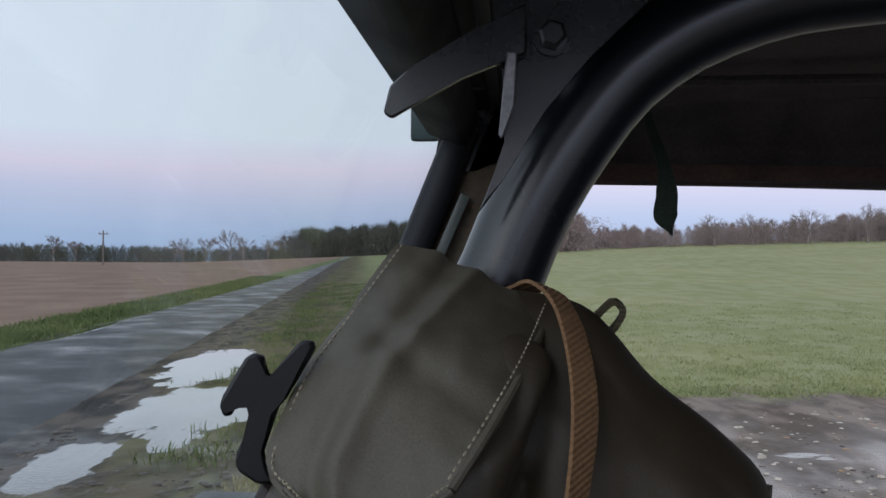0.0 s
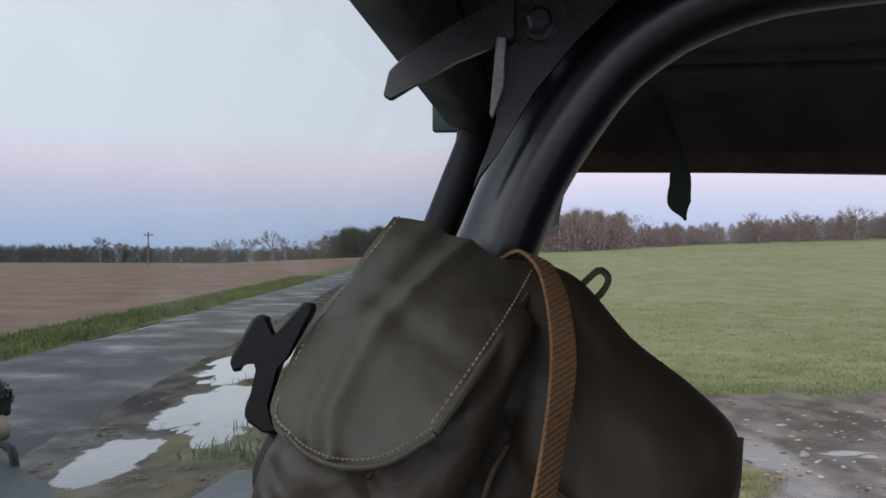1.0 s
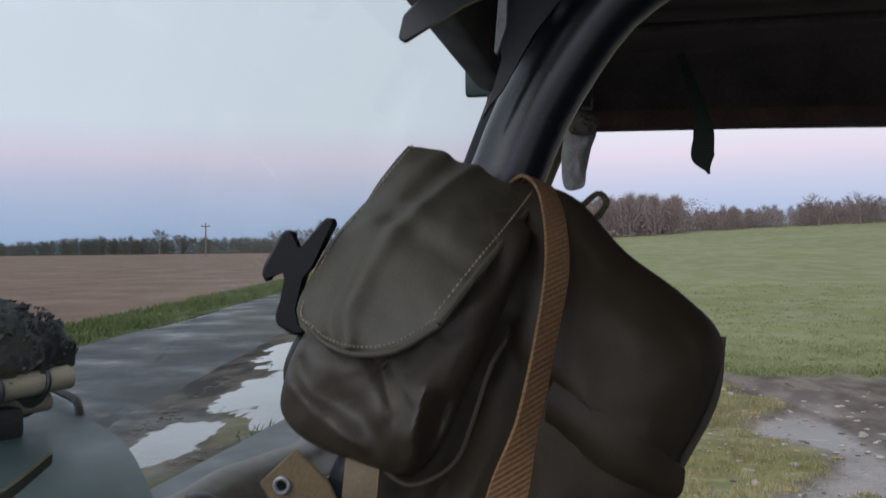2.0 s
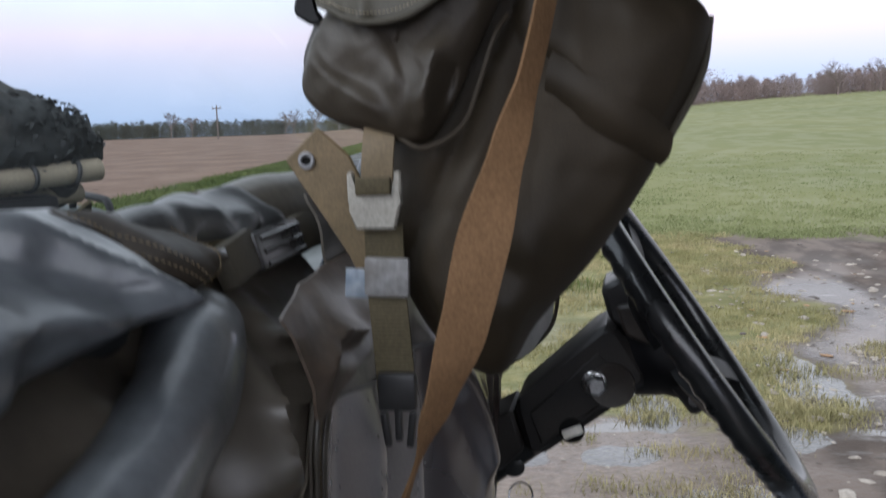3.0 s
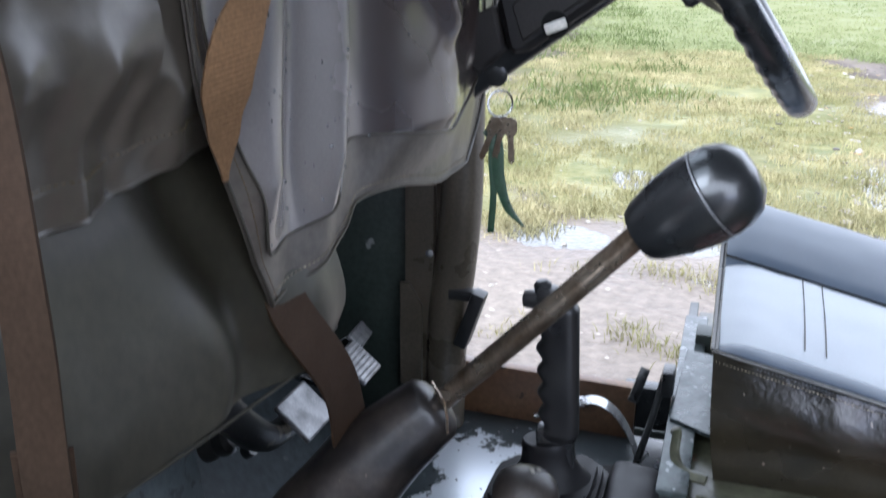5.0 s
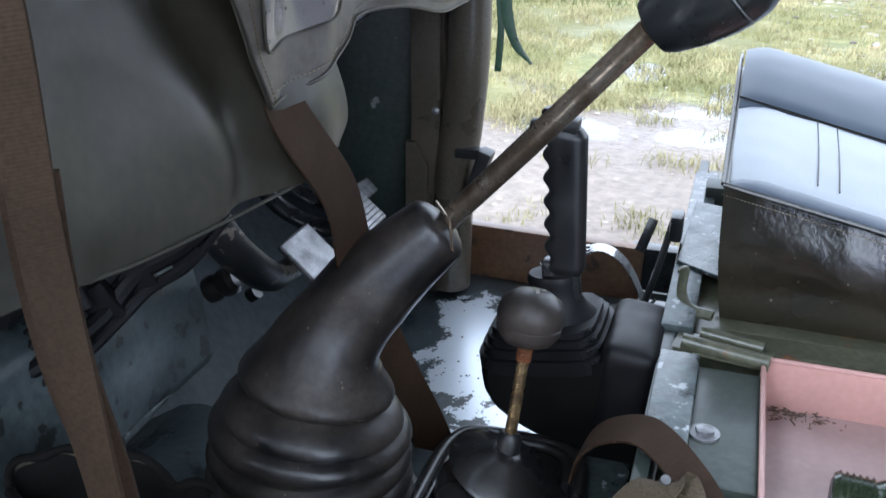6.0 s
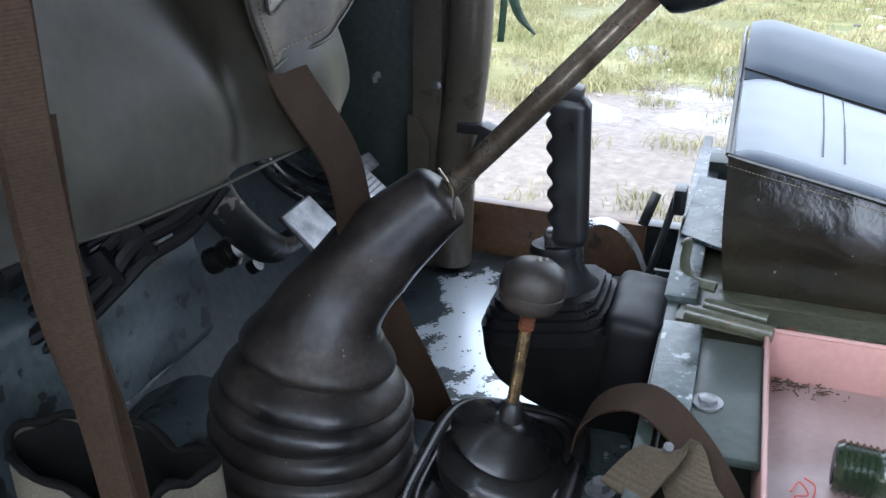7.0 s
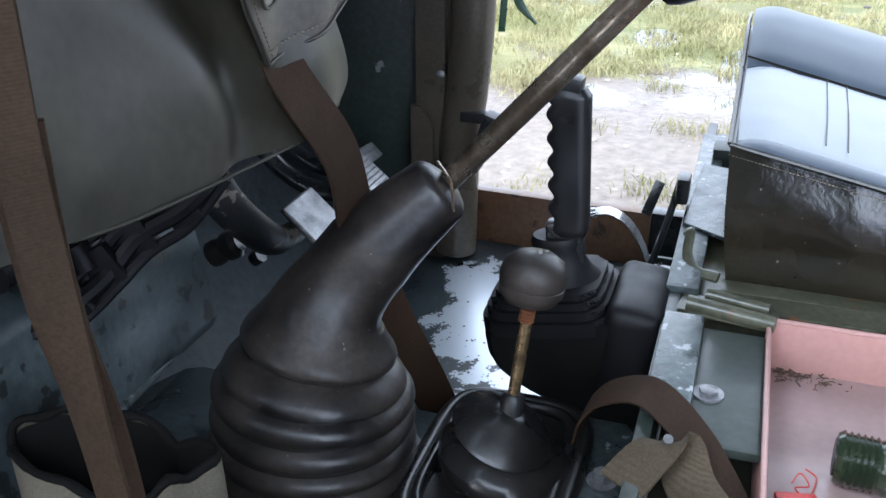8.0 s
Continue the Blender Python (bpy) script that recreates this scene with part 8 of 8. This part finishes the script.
    # black moulded hook at the flap side
    hook = [(-0.193, 1.239), (-0.197, 1.242), (-0.202, 1.240), (-0.214, 1.2215), (-0.219, 1.224), (-0.217, 1.231), (-0.220, 1.235), (-0.226, 1.234), (-0.2385, 1.213), (-0.239, 1.207), (-0.235, 1.2035), (-0.2305, 1.211), (-0.224, 1.2115), (-0.2225, 1.206), (-0.231, 1.187), (-0.231, 1.180), (-0.220, 1.173), (-0.211, 1.174), (-0.215, 1.181), (-0.221, 1.188), (-0.212, 1.206), (-0.210, 1.214), (-0.197, 1.231)]
    part("side_hook", prism(hook, (1, 0, 0), (0, 0, 1), (0, 0.540, 0), 0.007, 0.002), M_HOOK, t, "black moulded plastic hook")
    part("hook_shank", sweep(spline([(-0.212, 0.54, 1.172), (-0.222, 0.545, 1.150), (-0.218, 0.55, 1.13)], 10), 0.007, 10), M_RUBBER, t)
    # tan shoulder strap
    strap = thing("shoulder_strap", (-0.19, 0.56, 0.16), "long tan webbing strap hanging from the bag", "strap")
    part("webbing", ribbon([(-0.100, 0.635, 1.262), (-0.086, 0.612, 1.2655), (-0.074, 0.580, 1.252), (-0.068, 0.545, 1.215), (-0.073, 0.520, 1.175), (-0.081, 0.503, 1.135), (-0.092, 0.490, 1.095), (-0.108, 0.486, 1.040), (-0.121, 0.488, 0.990), (-0.140, 0.500, 0.940), (-0.160, 0.518, 0.893), (-0.170, 0.506, 0.862), (-0.176, 0.496, 0.840), (-0.182, 0.477, 0.808), (-0.188, 0.474, 0.783), (-0.194, 0.478, 0.760), (-0.200, 0.486, 0.725)],
         [(0.6, 0.9, -0.2), (1, 0.7, -0.4), (0.8, 0.7, -0.3), (0.75, 0.75, -0.1), (0.6, 0.85, 0), (0.6, 0.85, 0), (0.8, 0.5, 0), (1, 0.15, 0), (0.9, 0.3, 0), (0.7, 0.7, 0), (0.15, 1, 0), (0.1, 1, -0.3), (0.3, 1, -0.2), (0.5, 0.9, -0.3), (0.5, 0.9, -0.1), (0.5, 0.9, 0), (0.5, 0.9, 0)],
         [0.017, 0.017, 0.016, 0.016, 0.016, 0.017, 0.022, 0.031, 0.029, 0.022, 0.007, 0.016, 0.023, 0.031, 0.032, 0.022, 0.004], 0.002, 130), M_TAN, strap, "tan woven webbing")
    part("webbing_tail", ribbon([(-0.2085, 0.560, 0.634), (-0.202, 0.561, 0.620), (-0.195, 0.563, 0.606), (-0.178, 0.594, 0.548), (-0.180, 0.622, 0.485), (-0.184, 0.662, 0.42), (-0.172, 0.69, 0.345), (-0.150, 0.715, 0.270), (-0.11, 0.725, 0.165), (-0.08, 0.73, 0.148)],
         [(0.0, 1, 0.3), (0.05, 1, 0.4), (0.3, 0.9, 0.2), (0.5, 0.9, 0.1), (0.7, 0.7, 0)], [0.042], 0.002, 60), M_BROWN, strap, "dark brown webbing tail")
    # hanging loop
    part("hanging_loop", ribbon([(-0.07, 0.615, 1.243), (-0.058, 0.625, 1.248), (-0.046, 0.63, 1.257), (-0.041, 0.63, 1.252), (-0.046, 0.628, 1.243), (-0.056, 0.622, 1.236)], [(0.1, 1, 0.1)], [0.012], 0.003, 30), M_OLIVE, t, "olive webbing hanging loop")
    # straps and buckles below the flap
    part("tab_leather", prism([(-0.238, 1.090), (-0.216, 1.110), (-0.196, 1.092), (-0.173, 1.042), (-0.170, 0.99), (-0.186, 1.0), (-0.199, 1.030)], (1, 0, 0), (0, 0, 1), (0, 0.528, 0), 0.003, 0.001), M_KHAKI, t, "khaki leather tab with a brass eyelet")
    part("eyelet", sweep([V((-0.2235 + 0.0042 * math.cos(q), 0.525, 1.0895 + 0.0042 * math.sin(q))) for q in [math.tau * i / 24 for i in range(24)]], 0.0013, 8, closed=True), M_ALU, t)
    # the eyelet's dark inside is a near-black disc
    part("eyelet_hole", lathe([(0.0035, 0), (0.0035, 0.0006), (0, 0.0006)], (-0.2235, 0.5262, 1.0895), (0, -1, 0), 16), M_DARKIN, t)
    part("closing_strap", ribbon([(-0.173, 0.522, 1.118), (-0.173, 0.512, 1.10), (-0.174, 0.508, 1.075), (-0.174, 0.513, 1.06)], [(1, 0, 0)], [0.0195], 0.002, 14), M_KHAKI, t, "khaki closing strap")
    buckle = [(-0.0165, 0.0165), (-0.0125, 0.0165), (-0.0115, 0.004), (0.0115, 0.004), (0.0125, 0.0165), (0.0165, 0.0165), (0.0165, 0.004), (0.0150, -0.002), (0.0150, -0.006), (0.012, -0.018), (-0.012, -0.018), (-0.0145, -0.006), (-0.0165, -0.002)]
    part("strap_buckle", prism(buckle, (1, 0, 0), (0, 0, 1), (-0.175, 0.506, 1.066), 0.005, 0.0012), M_BUCKLE, t, "pale grey plastic buckle")
    part("buckle_wrap", box((-0.175, 0.503, 1.074), (0.022, 0.006, 0.011), 0.002), M_OLIVE, t)
    part("lower_strap", ribbon([(-0.172, 0.512, 1.05), (-0.172, 0.514, 1.01), (-0.169, 0.512, 0.97), (-0.167, 0.510, 0.940)], [(1, 0, 0)], [0.024], 0.0022, 20), M_OLIVE, t, "olive hanging strap")
    part("tape_wrap", box((-0.171, 0.512, 1.018), (0.028, 0.006, 0.024), 0.002, (0, 2, 0)), mat("tape_grey", (0.14, 0.13, 0.12), (0.22, 0.22, 0.22), 0.4, scale=60), t, "grey tape round the strap")
    part("tape_end", box((-0.190, 0.514, 1.014), (0.016, 0.003, 0.018), 0.001, (0, 4, 12)), mat("tape_silver_blue", (0.16, 0.20, 0.25), (0.26, 0.29, 0.32), 0.3, scale=80), t)
    part("clip_body", box((-0.166, 0.507, 0.948), (0.024, 0.009, 0.024), 0.003), M_PLASTIC, t, "black side-release clip")
    for dx in (-0.008, 0.0, 0.008):
        part("clip_prong", box((-0.166 + dx, 0.507, 0.928 - (0.004 if dx else 0.0)), (0.0045, 0.006, 0.022), 0.0015, (0, dx * 900, 0)), M_PLASTIC, t)


haversack()

# pouch and strap keepers on the dash ridge
pouch = thing("strap_keeper", (-0.235, 0.50, 1.02), "olive webbing strap with black ladder buckle over the cover", "strap")
part("webbing", ribbon([(-0.286, 0.430, 1.034), (-0.272, 0.462, 1.036), (-0.262, 0.52, 1.035), (-0.262, 0.59, 1.036), (-0.268, 0.66, 1.038)], [(0.35, 0, 1)], [0.020], 0.003, 30), M_OLIVE, pouch)
part("ladder_buckle", box((-0.254, 0.545, 1.035), (0.009, 0.080, 0.025), 0.003, (2, -18, 0)), M_GAITER, pouch, "black ladder buckle")
for dz in (-0.008, 0.0, 0.008):
    part("buckle_bar", rod((-0.2495 - dz * 0.3, 0.512, 1.034 + dz), (-0.2495 - dz * 0.3, 0.580, 1.036 + dz), 0.0022, n=8), M_GAITER, pouch)
part("keeper", box((-0.258, 0.490, 1.033), (0.013, 0.048, 0.027), 0.004, (8, -18, 0)), M_BAG, pouch, "dark olive webbing keeper")
part("strap_loop", box((-0.262, 0.626, 1.036), (0.014, 0.066, 0.028), 0.005, (4, -16, 0)), M_BAG, pouch)

# strap hanging near the passenger side, and the canvas satchel under it
# tan webbing with the shade under the dash mixed into its colour
M_TAN_SHADE = webbing("webbing_tan_faded", (0.050, 0.031, 0.019), (0.036, 0.023, 0.014), 200, (0, 10, 0), 0.12)
hs = thing("hanging_strap", (-0.225, 0.35, 0.40), "long tan-brown webbing strap hanging from the dash", "strap")
part("webbing", ribbon([(-0.168, 0.232, 0.915), (-0.152, 0.250, 0.84), (-0.141, 0.248, 0.74), (-0.143, 0.25, 0.667), (-0.140, 0.25, 0.617), (-0.133, 0.25, 0.552), (-0.126, 0.25, 0.49), (-0.122, 0.25, 0.44)], [(0.9, 0.4, 0), (0.9, 0.2, 0), (0.7, 0.5, 0), (0.9, -0.1, 0), (1, 0, 0)], [0.018, 0.018, 0.017, 0.019, 0.020], 0.002, 60), M_TAN_SHADE, hs)
part("webbing_fold", ribbon([(-0.146, 0.253, 0.68), (-0.152, 0.26, 0.63), (-0.150, 0.262, 0.59), (-0.142, 0.265, 0.54), (-0.136, 0.265, 0.48)], [(0.8, 0.5, 0), (1, 0.1, 0)], [0.022], 0.002, 40), M_TAN_SHADE, hs)


def satchel():
    t = thing("canvas_satchel", (-0.262, 0.40, FLOOR_Z - 0.05), "khaki canvas satchel with a dark rolled mouth on the floor", "bag")
    c = V((-0.262, 0.40, -0.055))
    n, rows = 60, 16
    bm = bmesh.new()
    rings = []
    for j in range(rows + 1):
        f = j / rows
        z = FLOOR_Z + 0.004 + (0.312 - 0.004) * f
        ring = []
        for i in range(n):
            a = math.tau * i / n
            k = 1 + 0.16 * noise.noise(V((math.cos(a) * 1.6, math.sin(a) * 1.6, f * 2.2)))
            rx, ry = 0.082 * k * (1 - 0.10 * f), 0.052 * k * (1 - 0.35 * f * f)
            zz = z + (0.018 * noise.noise(V((math.cos(a) * 1.8, math.sin(a) * 1.8, 9))) * max(0.0, f - 0.5) * 2)
            ring.append(bm.verts.new(c + V((rx * math.cos(a), ry * math.sin(a), zz))))
        rings.append(ring)
    rim = [V(v.co) for v in rings[rows]]
    for k, dz in ((0.98, 0.003), (0.965, -0.002), (0.96, -0.008)):
        rings.append([bm.verts.new(c + V(((v.co.x - c.x) * k, (v.co.y - c.y) * k, v.co.z + dz))) for v in rings[rows]])
    for A, B in zip(rings, rings[1:]):
        for i in range(n):
            bm.faces.new((A[i], A[(i + 1) % n], B[(i + 1) % n], B[i]))
    bm.faces.new(rings[0][::-1])
    part("body", bm, M_CANVAS, t, "khaki canvas body")
    bl = bmesh.new()
    inner = []
    for k, dz in ((0.96, -0.001), (0.90, -0.012), (0.80, -0.05), (0.6, -0.09), (0.02, -0.10)):
        inner.append([bl.verts.new(V((c.x + (p.x - c.x) * k, c.y + (p.y - c.y) * k, p.z + dz + 0.010 * noise.noise(p * 30 + V((k * 9, 0, 0)))))) for p in rim])
    for A, B in zip(inner, inner[1:]):
        for i in range(n):
            bl.faces.new((A[i], A[(i + 1) % n], B[(i + 1) % n], B[i]))
    # lining coloured near black to hold the shade inside the mouth
    part("lining", bl, M_DARKIN, t, "lining with the inner shade in its black colour")
    part("rolled_mouth", sweep([p + V(((c.x - p.x) * 0.03, (c.y - p.y) * 0.03, 0.003)) for p in rim], [0.0032 + 0.0018 * noise.noise(V((i * 0.45, 0, 0))) for i in range(n)], 10, closed=True), M_DARKIN, t, "dark rolled mouth")


satchel()
ext = thing("red_bottle", (-0.212, 0.250, 0.70), "small red cylinder beside the hanging straps", "bottle")
part("body", lathe([(0.0, 0), (0.022, 0.0), (0.024, 0.004), (0.024, 0.16), (0.021, 0.176), (0.014, 0.185), (0.0, 0.187)], (-0.205, 0.226, 0.708), (0, 0, 1), 32), M_RED, ext)

# door-side tab hanging from the roof, and a rag by the post
tab = thing("roof_tab", (0.08, 1.22, 1.31), "dark green webbing tab hanging from the roof edge", "strap")
part("webbing", ribbon([(0.048, 1.215, 1.462), (0.060, 1.22, 1.430), (0.072, 1.222, 1.395), (0.076, 1.222, 1.360), (0.0745, 1.222, 1.335), (0.082, 1.222, 1.312)], [(1, 0.2, 0)], [0.010, 0.011, 0.015, 0.026, 0.029, 0.003], 0.002, 50), M_GREENWEB, tab)
rag = thing("tied_rag", (-0.08, 1.20, 1.30), "grey-white rag hanging crumpled from the roof flap corner", "rag")
part("cloth", pillow([(-0.092, 1.20, 1.378), (-0.070, 1.20, 1.384), (-0.055, 1.20, 1.370), (-0.062, 1.20, 1.345), (-0.068, 1.20, 1.318), (-0.072, 1.20, 1.298), (-0.094, 1.20, 1.296), (-0.099, 1.20, 1.330), (-0.097, 1.20, 1.352)], 0.010, 0.010, lump=0.006, lump_size=0.016, crease=0.004), M_RAG, rag, "grey-white cloth")
part("knot", pillow([(-0.086, 1.19, 1.392), (-0.062, 1.19, 1.388), (-0.052, 1.19, 1.374), (-0.066, 1.19, 1.362), (-0.088, 1.19, 1.366)], 0.012, 0.010, lump=0.006, lump_size=0.012, crease=0.004), M_CANVAS, rag, "dark khaki knot")


# ---- load on the bonnet ----
def bedroll():
    t = thing("camouflage_net_roll", (-0.80, 1.0, 1.0), "rolled black camouflage net on tan tubes strapped to the bonnet", "net roll")
    a, b = V((-0.95, 0.60, 1.035)), V((-0.712, 1.095, 1.068))
    part("tube", rod(a, b, 0.015, n=16), M_TANTUBE, t, "tan canvas tube")
    part("tube", rod(a + V((-0.03, 0.01, -0.028)), b + V((-0.03, 0.0, -0.030)), 0.013, n=16), M_TANTUBE, t)
    u = (b - a).normalized()
    e1, e2 = u.orthogonal().normalized(), u.cross(u.orthogonal()).normalized()
    for f in (0.42, 0.56, 0.70, 0.82, 0.93):
        p = a.lerp(b, f)
        part("tie", sweep([p + (e1 * math.cos(q) + e2 * math.sin(q)) * 0.0168 + u * (0.004 * math.sin(q + f * 9)) for q in [math.tau * i / 24 for i in range(24)]], 0.0032, 8, closed=True), M_PLASTIC, t)
    bm = sweep(spline([(-1.12, 0.62, 1.11), (-0.95, 0.80, 1.125), (-0.82, 1.0, 1.115), (-0.76, 1.085, 1.10), (-0.73, 1.12, 1.085)], 70), [0.090 * (1 - (i / 70) ** 5 * 0.75) for i in range(71)], 48)
    for v in bm.verts:
        v.co += V((noise.noise(v.co * 28), noise.noise(v.co * 28 + V((9, 0, 0))), noise.noise(v.co * 28 + V((0, 9, 0))))) * 0.012 + V((noise.noise(v.co * 90), 0, noise.noise(v.co * 90 + V((4, 4, 0))))) * 0.007
    part("net", bm, M_NET, t, "bunched black scrim netting")
    g = random.Random(11)
    bm = bmesh.new()
    for i in range(2800):
        f = 0.94 * g.random()
        c = V((-1.12, 0.62, 1.12)).lerp(V((-0.73, 1.12, 1.10)), f)
        d = V((g.gauss(0, 1), g.gauss(0, 0.6), g.gauss(0.2, 1))).normalized()
        p = c + d * g.uniform(0.084, 0.096) * (1 - 0.65 * f ** 5)
        e = d.orthogonal().normalized() * g.uniform(0.003, 0.008)
        k = d.cross(e).normalized() * g.uniform(0.002, 0.005)
        bm.faces.new([bm.verts.new(q) for q in (p - e - k, p + e - k * 0.5 + d * 0.004, p + e * 0.6 + k, p - e * 0.7 + k + d * 0.004)])
    part("scrim", bm, M_NET, t, "curled scrim leaves of the net", smooth=False, kind="stuff")
    part("base_wrap", pillow([(-0.80, 1.08, 1.075), (-0.75, 1.09, 1.075), (-0.735, 1.08, 1.045), (-0.755, 1.07, 1.020), (-0.79, 1.07, 1.03), (-0.83, 1.07, 1.05)], 0.03, 0.03, lump=0.006, lump_size=0.02), M_NET, t)
    part("cradle", box((-0.84, 0.95, 1.02), (0.12, 0.25, 0.04), 0.01, (0, 0, -25)), M_HOOK, t)
    part("leather_strap", ribbon([(-0.60, 0.62, 0.990), (-0.57, 0.66, 1.000), (-0.54, 0.72, 1.020), (-0.52, 0.76, 1.045)], [(0.6, -0.2, 0.8)], [0.02, 0.022, 0.022, 0.02], 0.003, 20), M_OLIVE, t, "loose olive bonnet strap")
    part("strap_bracket", merged(box((-0.62, 0.62, 1.02), (0.02, 0.03, 0.05), 0.004), box((-0.60, 0.65, 1.0), (0.03, 0.03, 0.02), 0.004)), M_BLACKP, t)


bedroll()


# rain drops blown in over the sill and the seat box
def drops(name, count, zone, size, seed, label):
    g = random.Random(seed)
    verts, faces = [], []
    for _ in range(count):
        x, y, z = zone(g)
        r = size * g.uniform(0.35, 1.0) ** 1.5
        k = len(verts)
        for i in range(8):
            a = math.tau * i / 8
            q = r * g.uniform(0.85, 1.15)
            verts.append((x + q * math.cos(a), y + q * math.sin(a), z))
        for i in range(8):
            a = math.tau * i / 8
            verts.append((x + 0.6 * r * math.cos(a), y + 0.6 * r * math.sin(a), z + r * 0.28))
        verts.append((x, y, z + r * 0.38))
        for i in range(8):
            j = (i + 1) % 8
            faces += [(k + i, k + j, k + 8 + j, k + 8 + i), (k + 8 + i, k + 8 + j, k + 16)]
    raw(name, verts, faces, M_DROP, label=label, category="water drops", kind="stuff", smooth=True)


drops("floor_drops", 320, lambda g: (g.uniform(-0.33, 0.02), g.uniform(0.76, 1.30), FLOOR_Z + 0.001), 0.0021, 21, "rain drops on the dark floor")
